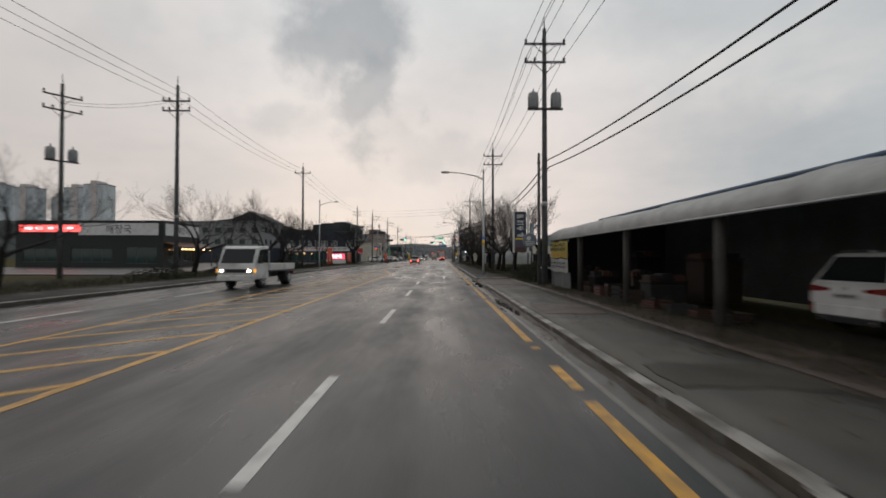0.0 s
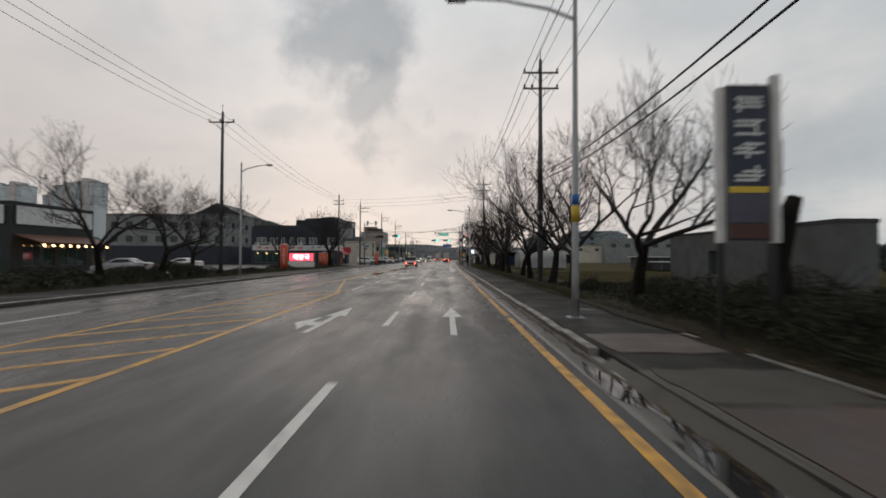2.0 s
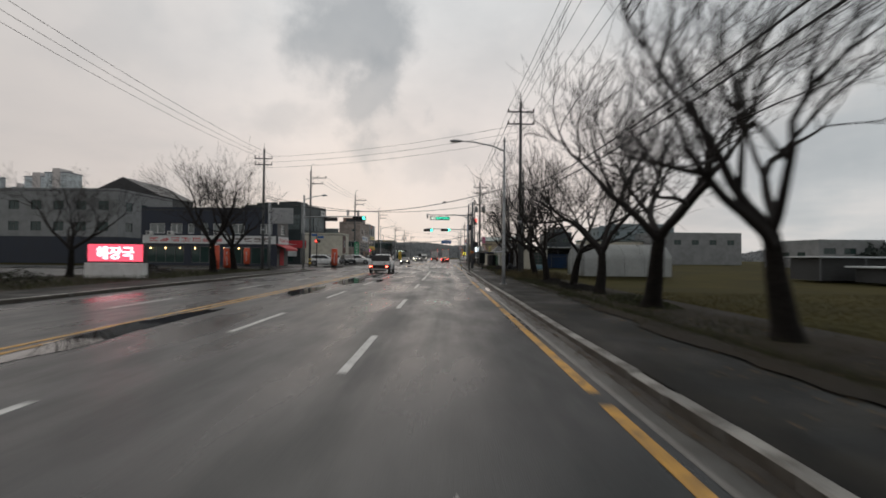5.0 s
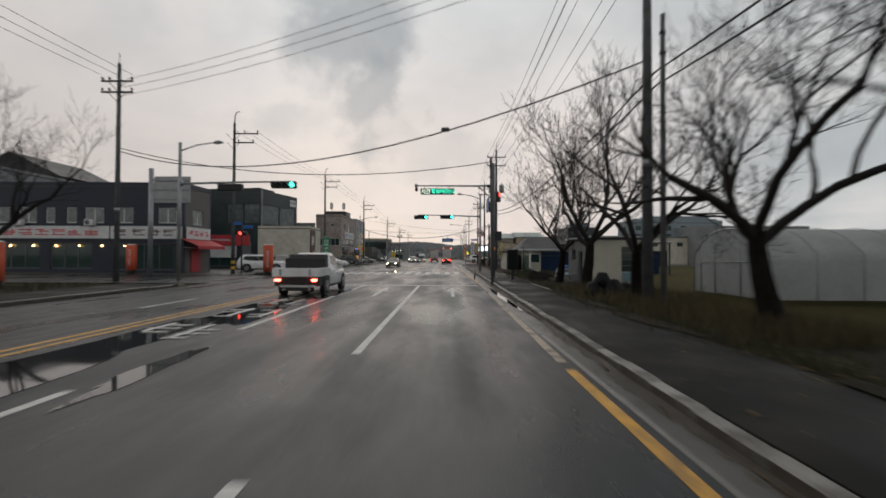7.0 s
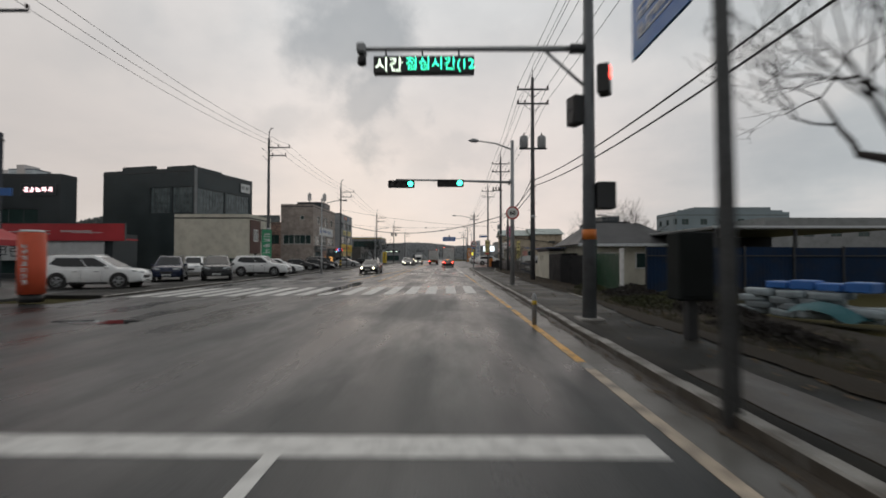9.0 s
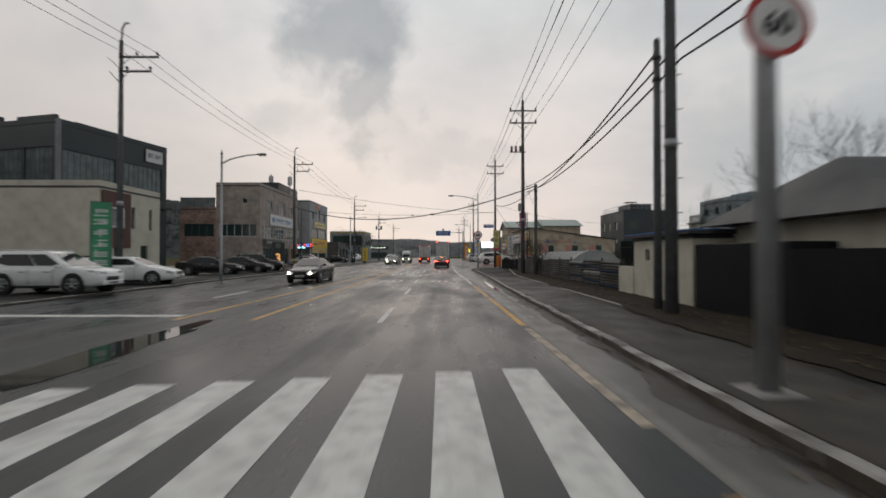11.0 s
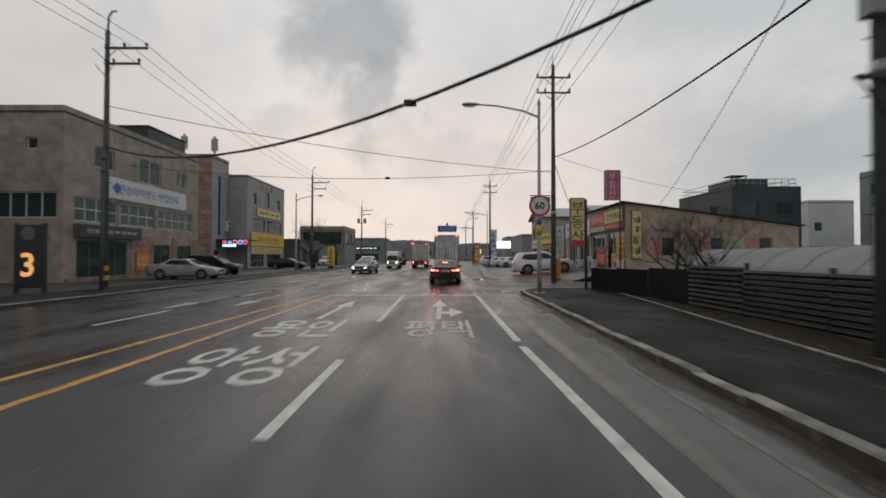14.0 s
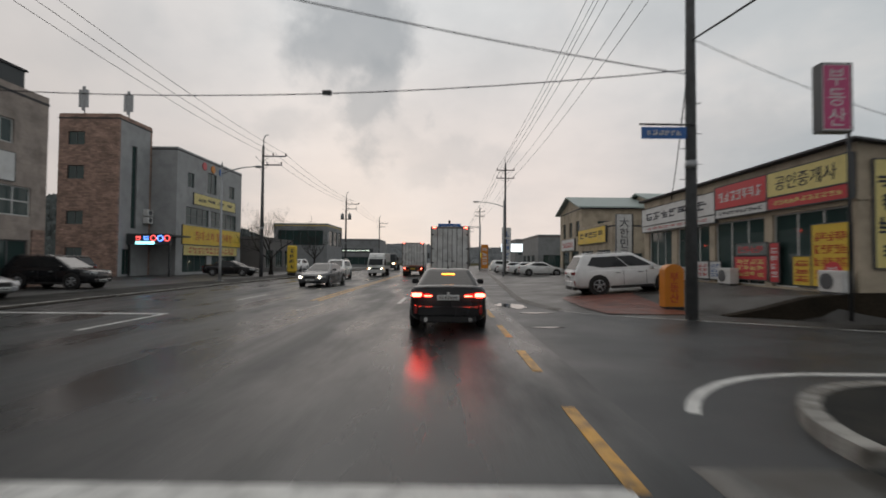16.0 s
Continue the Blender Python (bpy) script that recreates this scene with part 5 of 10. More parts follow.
def stuff_blades(name, label, count, place, length, width, material, seed, flat=False):
    rng = random.Random(seed)
    V, F = [], []
    for _ in range(count):
        x, y, z = place(rng)
        a, l, w = rng.uniform(0, 6.283), length * rng.uniform(0.5, 1.3), width * rng.uniform(0.6, 1.4)
        dx, dy = math.cos(a), math.sin(a)
        n = len(V)
        if flat:
            V += [(x - dx * w, y - dy * w, z + 0.005), (x + dy * w * 0.7, y - dx * w * 0.7, z + 0.015), (x + dx * w, y + dy * w, z + 0.008), (x - dy * w * 0.7, y + dx * w * 0.7, z + 0.02)]
            F.append((n, n + 1, n + 2, n + 3))
        else:
            lx, ly = rng.uniform(-0.5, 0.5) * l, rng.uniform(-0.5, 0.5) * l
            V += [(x - dx * w, y - dy * w, z), (x + dx * w, y + dy * w, z), (x + lx, y + ly, z + l)]
            F.append((n, n + 1, n + 2))
    me = bpy.data.meshes.new(name)
    me.from_pydata(V, [], F)
    me.materials.append(material)
    return tagged(new(name, me), label, name.replace("_", " "), kind="stuff")


def verge_spot(r):
    y = r.uniform(-5, 128)
    return path_edge(y) + 0.15 + abs(r.gauss(0.9, 0.9)), y, 0.11


stuff_blades("verge_grass", "dull yellow-brown grass along the verge", 26000, verge_spot, 0.16, 0.009, GRASS, 5)
stuff_blades("edge_grass", "dark green-brown grass creeping over the footpath edge", 16000, lambda r: ((lambda y: (path_edge(y) + 0.25 + r.gauss(0.0, 0.22) + 0.25 * noise.noise((y * 0.5, 2, 0)), y, 0.11))(r.uniform(41, 104))), 0.13, 0.010, GRASS, 15)
stuff_blades("fallen_leaves", "brown fallen leaves on the footpath and verge", 7000, lambda r: ((lambda y: (path_edge(y) + r.gauss(0.4, 0.9), y, 0.15))(r.uniform(-5, 175))), 0, 0.05, LEAF, 6, True)
stuff_blades("gutter_leaves", "wet leaves and silt caught in the gutter", 3500, lambda r: ((lambda y: (kerb_front(y) - abs(r.gauss(0.05, 0.09)), y, 0.004))(r.uniform(-5, 174))), 0, 0.035, LEAF, 7, True)
stuff_blades("left_verge_grass", "dull brown grass on the far verge", 14000, lambda r: (-17.2 - abs(r.gauss(2, 2.5)), r.uniform(15, 108), 0.1), 0.28, 0.016, GRASS, 9)
stuff_blades("field_grass", "short yellow stubble in the winter field", 60000, lambda r: ((lambda q: (8.3 + 34 * q * q, r.uniform(42, 84), -0.1))(r.random())), 0.10, 0.012, mat("stubble", (0.078, 0.066, 0.024), 0.95, vary=0.4, scale=0.3, bump=0, island=0.4), 12)


stuff_blades("tall_dry_grass", "tall dry yellow-brown grass between the trees", 9000, lambda r: (6.9 + r.gauss(0, 0.9), r.uniform(92, 105.2), 0.1), 0.5, 0.012, mat("dry_grass", (0.085, 0.070, 0.034), 0.95, vary=0.4, scale=0.5, bump=0, island=0.5), 14)


def shrub(x, y, z, rx, ry, h, count, seed, material, label, leaf=0.05):
    rng = random.Random(seed)
    V, F = [], []
    for _ in range(count):
        a, q = rng.uniform(0, 6.283), rng.random() ** 0.5
        hh = h * (1 - 0.55 * q * q) * (0.8 + 0.4 * noise.noise((x + rx * q * math.cos(a), y + ry * q * math.sin(a), seed)))
        px, py, pz = rx * q * math.cos(a), ry * q * math.sin(a), hh * (1 - 0.55 * rng.random() ** 2)
        d = [Vector((rng.uniform(-1, 1), rng.uniform(-1, 1), rng.uniform(-0.6, 1))).normalized() * leaf * rng.uniform(0.6, 1.5) for _ in range(2)]
        n = len(V)
        p = Vector((px, py, pz))
        V += [p - d[0], p + d[1] * 0.5, p + d[0], p - d[1] * 0.5]
        F.append((n, n + 1, n + 2, n + 3))
    e = thing("shrub", (x, y, z), label, "shrub", "roadside scrub")
    new("foliage", mesh_of("foliage", V, F, material)).parent = e
    SV, SF = [], []
    for _ in range(26):
        a = rng.uniform(0, 6.283)
        tip = Vector((rx * 0.8 * math.cos(a) * rng.random(), ry * 0.8 * math.sin(a) * rng.random(), h * rng.uniform(0.6, 1.15)))
        tube_lists(SV, SF, [tip * 0.1 * Vector((1, 1, 0)).length * 0, tip * 0.5, tip], [0.02, 0.014, 0.005], 4)
    new("stem", mesh_of("stem", SV, SF, TWIG)).parent = e


for i, (x, y, rx, ry, h, c) in enumerate(((7.4, 30.0, 1.5, 2.6, 1.7, 6500), (8.0, 34.8, 1.9, 2.8, 1.5, 6500), (8.1, 39.5, 1.8, 2.8, 1.25, 5000), (8.7, 43.6, 1.4, 1.6, 0.9, 2600), (7.2, 44.0, 0.9, 1.6, 0.5, 900), (11.4, 33.6, 2.0, 2.2, 1.9, 6000), (13.4, 30.5, 2.4, 3.4, 2.2, 6000), (6.5, 29.2, 0.95, 2.2, 1.5, 4200), (5.95, 30.6, 0.65, 1.9, 1.25, 3600), (5.85, 27.3, 0.55, 1.5, 0.8, 2400), (6.6, 33.6, 0.95, 2.2, 1.35, 4200), (6.7, 37.6, 0.9, 2.0, 1.0, 3000), (7.6, 41.5, 1.2, 2.0, 0.9, 2600), (6.9, 45.9, 0.55, 0.8, 0.85, 2200), (7.9, 46.3, 0.9, 0.8, 0.6, 2200), (9.2, 46.6, 1.0, 0.9, 0.6, 2200), (6.9, 49.6, 0.6, 0.9, 0.45, 1200),
                                         (9.5, 146.5, 2.2, 2.2, 1.9, 2200), (12.5, 142.0, 2.6, 2.8, 2.2, 2600), (9.6, 175.2, 1.5, 1.0, 1.4, 1500), (9.2, 172.4, 1.2, 1.5, 1.5, 1600), (15, 152, 3, 4, 2.3, 9000), (20, 160, 3.5, 6, 2.7, 11000), (17.5, 169, 2.5, 4.5, 2.4, 8000))):
    shrub(x, y, 0.0, rx, ry, h, c, 60 + i, SHRUB if i < 17 or i % 2 else TWIG, "dark tangled winter scrub behind the footpath", 0.055 if x > 14 else 0.05)
for i, (x, y, rx, ry, h) in enumerate(((6.5, 121.6, 0.8, 2.0, 0.5), (7.2, 118.8, 0.9, 1.6, 0.55), (7.3, 124.6, 1.0, 2.0, 0.6), (8.6, 122.8, 1.2, 1.8, 0.6), (6.3, 115.6, 0.7, 1.8, 0.4), (10.6, 124.4, 1.6, 1.4, 0.7), (6.9, 128.6, 0.6, 1.8, 0.5), (6.5, 88.0, 0.7, 2.0, 0.4), (6.6, 83.2, 0.8, 2.2, 0.45), (6.7, 76.5, 0.8, 2.4, 0.4))):
    shrub(x, y, 0.02, rx, ry, h, 2200, 400 + i, TWIG if i % 3 else GRASS, "low brown weeds and dead stalks on the verge", 0.045)
for i, (x, y, rx, ry, h) in enumerate(((-18.8, 40, 1.2, 2.8, 0.9), (-18.9, 46, 1.5, 3.2, 1.3), (-19.2, 52, 1.5, 3.0, 1.25), (-19.6, 57.5, 1.5, 2.6, 1.5), (-20.2, 62.5, 1.4, 2.4, 1.0), (-18.8, 31, 1.2, 3.5, 1.0), (-19.2, 68, 1.2, 3.5, 0.7), (-21, 82, 1.5, 3, 0.9), (-22.5, 95, 1.4, 3, 0.9))):
    shrub(x, y, 0.05, rx, ry, h, 1300 if h < 1.2 else 4200, 90 + i, SHRUB if h > 1.2 or i % 2 else TWIG, "dark tangled hedge on the far verge", 0.07)
# ---- buildings ----
STONE = mat("grey_brown_stone", (0.370, 0.315, 0.280), 0.75, vary=0.2, scale=0.7, grain=16, bump=0.2, dirt=(0.12, 0.108, 0.098), dirt_amount=0.5)
BRICK = mat("mottled_brick", (0.34, 0.225, 0.18), 0.8, vary=0.3, scale=0.9, grain=12, bump=0.3, dirt=(0.13, 0.10, 0.085), dirt_amount=0.6)
coursed(STONE, 0.9, 0.45, 0.9, 0.04, 0.012)
GREYWALL = mat("grey_render", (0.235, 0.245, 0.252), 0.7, vary=0.14, scale=0.5, grain=25, bump=0.1, dirt=(0.12, 0.12, 0.12), dirt_amount=0.4)
coursed(BRICK, 0.42, 0.14, 0.85, 0.28, 0.012)
SHOPGREY = mat("pale_grey_render", (0.36, 0.37, 0.375), 0.7, vary=0.12, scale=0.5, grain=25, bump=0.1, dirt=(0.2, 0.2, 0.2), dirt_amount=0.4)
NAVY = mat("dark_navy_cladding", (0.020, 0.027, 0.044), 0.5, vary=0.15, scale=0.6, grain=20, bump=0.08)
CHAR = mat("charcoal_panels", (0.040, 0.048, 0.052), 0.45, vary=0.15, scale=0.5, grain=18, bump=0.06)
CREAM = mat("cream_render", (0.56, 0.54, 0.455), 0.75, vary=0.10, scale=0.6, grain=25, bump=0.12, dirt=(0.30, 0.275, 0.22), dirt_amount=0.4)
BEIGE = mat("beige_stucco", (0.45, 0.385, 0.295), 0.85, vary=0.16, scale=0.6, grain=30, bump=0.25, dirt=(0.15, 0.125, 0.09), dirt_amount=0.5)
PALE = mat("pale_building", (0.55, 0.575, 0.59), 0.75, vary=0.1, scale=0.3, grain=10, bump=0.05)
ROOFG = mat("green_metal_roof", (0.200, 0.245, 0.230), 0.5, vary=0.15, scale=0.8, grain=20, bump=0.08)
ROOFPALE = mat("pale_green_metal_roof", (0.33, 0.39, 0.37), 0.5, vary=0.15, scale=0.8, grain=20, bump=0.08)
ROOFD = mat("dark_roof", (0.045, 0.045, 0.048), 0.6, vary=0.2, scale=0.8, grain=20, bump=0.15)
BROWNP = mat("brown_panel", (0.090, 0.042, 0.034), 0.6, vary=0.15, bump=0.1)
SHED = mat("grey_shed_metal", (0.20, 0.21, 0.215), 0.5, metal=0.2, vary=0.15, scale=0.6, grain=20, bump=0.08, dirt=(0.10, 0.085, 0.07), dirt_amount=0.4)
FRAME = mat("window_frame", (0.10, 0.105, 0.11), 0.5, vary=0.1, bump=0)
FRAMEW = mat("white_window_frame", (0.60, 0.61, 0.60), 0.5, vary=0.06, bump=0)
SIGN_PY = mat("pale_yellow_sign", (0.72, 0.62, 0.24), 0.45, vary=0.08, bump=0.03, dirt=(0.45, 0.36, 0.15), dirt_amount=0.3)
SIGN_Y = mat("yellow_sign", (0.74, 0.52, 0.06), 0.45, vary=0.08, bump=0.03, dirt=(0.4, 0.28, 0.06), dirt_amount=0.3)
SIGN_R = mat("red_sign", (0.56, 0.055, 0.065), 0.45, vary=0.08, bump=0.03)
SIGN_W = mat("white_sign", (0.66, 0.67, 0.67), 0.45, vary=0.06, bump=0.03, dirt=(0.36, 0.35, 0.33), dirt_amount=0.3)
SIGN_P = mat("magenta_sign", (0.52, 0.07, 0.20), 0.45, vary=0.08, bump=0.03)
SIGN_O = mat("orange_sign", (0.62, 0.22, 0.02), 0.45, vary=0.08, bump=0.03)
INK = mat("sign_ink", (0.03, 0.035, 0.05), 0.6, bump=0)
INKB = mat("blue_ink", (0.05, 0.13, 0.34), 0.6, bump=0)
AWN = mat("red_awning", (0.42, 0.045, 0.05), 0.7, vary=0.12, bump=0.1)
CURTAIN = mat("curtained_glass", (0.20, 0.22, 0.22), 0.15, vary=0.3, scale=1.2, grain=10, bump=0.0, spec=0.5)
TAUPE = mat("taupe_and_lit_navy", (0.13, 0.125, 0.12), 0.7, vary=0.15, scale=0.5, grain=20, bump=0.1)
INTERIOR = mat("dim_interior", (0.09, 0.085, 0.075), 0.9, vary=0.2, bump=0)
BULB = mat("warm_bulb", (0.9, 0.6, 0.3), 0.4, emit=(1.0, 0.55, 0.22), power=9.0, bump=0)
COOLBULB = mat("cool_tube", (0.8, 0.9, 0.85), 0.4, emit=(0.75, 1.0, 0.85), power=4.0, bump=0)
LED_RED = mat("led_red", (0.4, 0.03, 0.04), 0.4, emit=(1.0, 0.10, 0.09), power=2.4, bump=0)
LED_PINK = mat("led_pink_white", (0.6, 0.4, 0.4), 0.4, emit=(1.0, 0.62, 0.66), power=3.2, bump=0)
LED_BLUE = mat("led_blue", (0.05, 0.1, 0.5), 0.4, emit=(0.12, 0.3, 1.0), power=3.0, bump=0)
LED_CY = mat("led_cyan", (0.3, 0.6, 0.6), 0.4, emit=(0.35, 0.95, 1.0), power=2.2, bump=0)


def wall_boxes(bm, put, W, H, holes, z0=0.0):
    """A wall of width W and height H as boxes round its openings; put(u0, u1, z0, z1) adds one."""
    us = sorted({0.0, W, *[h[0] for h in holes], *[h[1] for h in holes]})
    zs = sorted({z0, H, *[h[2] for h in holes], *[h[3] for h in holes]})
    for a, b in zip(us, us[1:]):
        for c, d in zip(zs, zs[1:]):
            if not any(h[0] < (a + b) / 2 < h[1] and h[2] < (c + d) / 2 < h[3] for h in holes):
                put(a, b, c, d)


def building(name, label, x0, x1, y0, y1, h, wall, faces, category="building", roof=ROOFD, parapet=0.35, frame=None, t=0.25, base=0.0, slabs=True, wall_by_face=None, glass=None, low_frame=None, bar_width=0.05):
    """faces: face letter -> openings (u0, u1, z0, z1, panes across, rows). S faces -y, E faces +x, W faces -x; u runs to the right as seen from outside."""
    e = thing(name, ((x0 + x1) / 2, (y0 + y1) / 2, base), label, category, "buildings along the road")
    X, Y = (x1 - x0) / 2, (y1 - y0) / 2
    top_frame = frame or FRAME
    dims = {"S": 2 * X, "N": 2 * X, "E": 2 * Y - 2 * t, "W": 2 * Y - 2 * t}

    def maps(face):
        if face == "S":
            return lambda u, d, z: (-X + u, -Y + d, z)
        if face == "N":
            return lambda u, d, z: (X - u, Y - d, z)
        if face == "E":
            return lambda u, d, z: (X - d, -Y + t + u, z)
        return lambda u, d, z: (-X + d, Y - t - u, z)

    for face in "SNEW":
        f, holes = maps(face), faces.get(face, ())
        bm = B()

        def put(a, b, c, d, f=f, bm=bm):
            p, q = f(a, 0, c), f(b, t, d)
            bx(bm, min(p[0], q[0]), max(p[0], q[0]), min(p[1], q[1]), max(p[1], q[1]), c, d)
        wall_boxes(bm, put, dims[face], h, holes)
        bmesh.ops.remove_doubles(bm, verts=bm.verts, dist=0.0005)
        part("wall", bm, (wall_by_face or {}).get(face, wall), e)
        for o in holes:
            u0, u1, z0, z1, nx, nz = (*o, 1, 1)[:6]
            bm, gl, s = B(), B(), bar_width
            frame = (low_frame or top_frame) if z0 < 1.5 else top_frame

            def bar(a, b, c, d, bm=bm, dep=(0.10, 0.17)):
                p, q = f(a, dep[0], c), f(b, dep[1], d)
                bx(bm, min(p[0], q[0]), max(p[0], q[0]), min(p[1], q[1]), max(p[1], q[1]), c, d)
            loops = [[bm.verts.new(f(u, d, z)) for u, z in ((a, c), (b, c), (b, q), (a, q))] for a, b, c, q, d in
                     ((u0, u1, z0, z1, 0.10), (u0 + s, u1 - s, z0 + s, z1 - s, 0.10), (u0 + s, u1 - s, z0 + s, z1 - s, 0.17), (u0, u1, z0, z1, 0.17))]
            for q in range(4):
                for k in range(4):
                    bm.faces.new((loops[q][k], loops[q][(k + 1) % 4], loops[(q + 1) % 4][(k + 1) % 4], loops[(q + 1) % 4][k]))
            w = part("window", fixed(bm), frame, e)
            for k in range(1, nx):
                m, mb = u0 + (u1 - u0) * k / nx, B()
                bar(m - s / 2, m + s / 2, z0 + s, z1 - s, mb)
                part("mullion", mb, frame, w)
            for k in range(1, nz):
                m, mb = z0 + (z1 - z0) * k / nz, B()
                bar(u0 + s, u1 - s, m - s / 2, m + s / 2, mb, (0.102, 0.168))
                part("transom", mb, frame, w)
            bar(u0 + 0.01, u1 - 0.01, z0 + 0.01, z1 - 0.01, gl, (0.13, 0.14))
            part("pane", gl, (glass or GLASS) if z0 > 1.5 else GLASS, w)
    bm = B()
    if slabs:
        n = max(1, round(h / 3.6))
        for k in range(n):
            bx(bm, -X + t, X - t, -Y + t, Y - t, h * k / n + 0.01, h * k / n + 0.12)
        part("floor_slab", bm, INTERIOR, e)
        bm = B()
    bx(bm, -X - 0.03, X + 0.03, -Y - 0.03, Y + 0.03, h + 0.002, h + 0.12)
    part("roof", bm, roof, e)
    if parapet:
        bm = B()
        for a, b, c, d in ((-X, X, -Y, -Y + 0.2), (-X, X, Y - 0.2, Y), (-X, -X + 0.2, -Y + 0.2, Y - 0.2), (X - 0.2, X, -Y + 0.2, Y - 0.2)):
            bx(bm, a, b, c, d, h + 0.12, h + 0.12 + parapet)
        part("parapet", bm, wall, e)
    return e


def row(n, start, width, gap, z0, z1, nx=2, nz=1):
    return [(start + k * (width + gap), start + k * (width + gap) + width, z0, z1, nx, nz) for k in range(n)]


def sign(x, y, z, w, h, board, ink, text="", count=6, rows=1, turn=0.0, label="", depth=0.12, name="shop_sign", scale=0.6, seed=1, lift=0.0):
    """A flat shop sign. turn 0 faces -y, 90 faces +x, -90 faces -x."""
    e = thing(name, (x, y, z), label, "sign", "shop signs", turn=turn)
    part("board", box(-w / 2, w / 2, -depth / 2, depth / 2, -h / 2, h / 2, 0.015), board, e)
    part("edge_trim", fixed(bx(bx(bx(bx(B(), -w / 2 - 0.02, w / 2 + 0.02, -depth / 2 - 0.01, depth / 2, h / 2 + 0.001, h / 2 + 0.03), -w / 2 - 0.02, w / 2 + 0.02, -depth / 2 - 0.01, depth / 2, -h / 2 - 0.03, -h / 2 - 0.001), -w / 2 - 0.03, -w / 2 - 0.001, -depth / 2 - 0.01, depth / 2, -h / 2, h / 2), w / 2 + 0.001, w / 2 + 0.03, -depth / 2 - 0.01, depth / 2, -h / 2, h / 2)), FRAME, e)
    if text:
        n = len(text.split("\n"))
        bm = writing(text, h * scale if "\n" not in text else h * 0.86, 0.012)
        xs = [v.co.x for v in bm.verts]
        wide = max(xs) - min(xs)
        if wide > w * 0.92:
            bm.transform(Matrix.Diagonal((w * 0.92 / wide, 1, 1, 1)))
        part("lettering", moved(bm, 0, -depth / 2 - 0.007, 0), ink, e)
    else:
        cw, ch = w * 0.86 / count, h * scale / rows
        for r in range(rows):
            for c in range(count):
                part("character", moved(bars(cw, ch, 1, 1, seed=seed * 31 + r * 17 + c), -w * 0.43 + cw * (c + 0.5), -depth / 2 - 0.001, lift + h * scale / 2 - ch * (r + 0.5)), ink, e)
    return e


# -- left side, first stretch: restaurant, office, apartments, hill --
BLACKWALL = mat("black_green_wall", (0.017, 0.022, 0.022), 0.6, vary=0.2, scale=0.6, grain=18, bump=0.08)
building("restaurant", "low dark restaurant with wide lit windows", -62, -40.6, 66.6, 76.5, 6.4, BLACKWALL, {"S": [(1, 6, 0.8, 2.8, 3, 1), (8, 14, 0.8, 2.8, 4, 1), (16, 20.5, 0.6, 3.0, 3, 1)], "E": [(1.0, 4.5, 0.7, 2.8, 3, 1), (5.2, 8.6, 0.7, 2.8, 3, 1)]})
sign(-47.0, 66.535, 5.6, 11.6, 1.75, SIGN_W, INK, "해장국", turn=0, label="long white restaurant sign with dark lettering", scale=0.72)
sign(-40.535, 71.6, 5.6, 9.2, 1.75, SIGN_W, INK, "해장국", turn=90, label="white restaurant sign on the road side", scale=0.62)
s = sign(-57.0, 66.535, 5.7, 9.0, 1.0, LED_RED, LED_PINK, count=5, label="glowing red restaurant sign", scale=0.5)
can = thing("restaurant_canopy", (-40.6, 71.6, 2.9), "tiled canopy with warm bulbs over the entrance", "canopy")
part("canopy_roof", prism(B(), [(0, 0.9), (2.6, 0.1), (2.6, 0.0), (0, 0.75)], "y", -4.6, 4.6), mat("brown_tile_roof", (0.12, 0.055, 0.04), 0.6, bump=0.3), can)
for k in range(9):
    part("bulb", tube(B(), [(2.3, -4 + k, -0.32), (2.3, -4 + k, -0.26), (2.3, -4 + k, -0.14), (2.3, -4 + k, -0.08)], [0.03, 0.10, 0.10, 0.03], 8), BULB, can)
for k in (-4.4, 4.4):
    part("post", box(2.3, 2.42, k - 0.06, k + 0.06, -2.9, 0.05), DARKSTEEL, can)
office = building("office_block", "three-storey grey office block with small square windows", -82, -52.3, 133.6, 148, 11.6, GREYWALL, {"S": row(8, 1.2, 1.7, 1.9, 5.2, 6.7) + row(8, 1.2, 1.7, 1.9, 8.6, 10.1), "E": row(3, 1.5, 1.6, 2.2, 8.6, 10.1) + row(3, 1.5, 1.6, 2.2, 5.2, 6.7)})
part("lower_wall", fixed(bx(bx(B(), -14.85, 14.89, -7.24, -7.202, 0, 4.3), 14.852, 14.89, -7.2, 7.2, 0, 4.3)), NAVY, office, "dark navy cladding along the ground floor")
hip = thing("gabled_hall", (-62, 156, 0), "dark hall with a low gabled roof", "building")
part("wall", box(-8, 6, -6, 6, 0, 13), CHAR, hip)
part("roof", prism(B(), [(-8.6, 13), (6.6, 13), (-1, 16.6)], "y", -6.6, 6.6), ROOFD, hip)
for k in range(3):
    part("window", box(-7 + k * 4.5, -5 + k * 4.5, -6.03, -5.98, 7, 8.6), GLASS, hip)


# Tower wall and window colours paled to hold the distance haze
TOWERWALL = mat("pale_tower_wall", (0.66, 0.71, 0.74), 0.9, spec=0.1, vary=0.06, scale=0.1, bump=0)
FARGLASS = mat("haze_pale_window_glass", (0.42, 0.47, 0.50), 0.4, vary=0.1, bump=0)


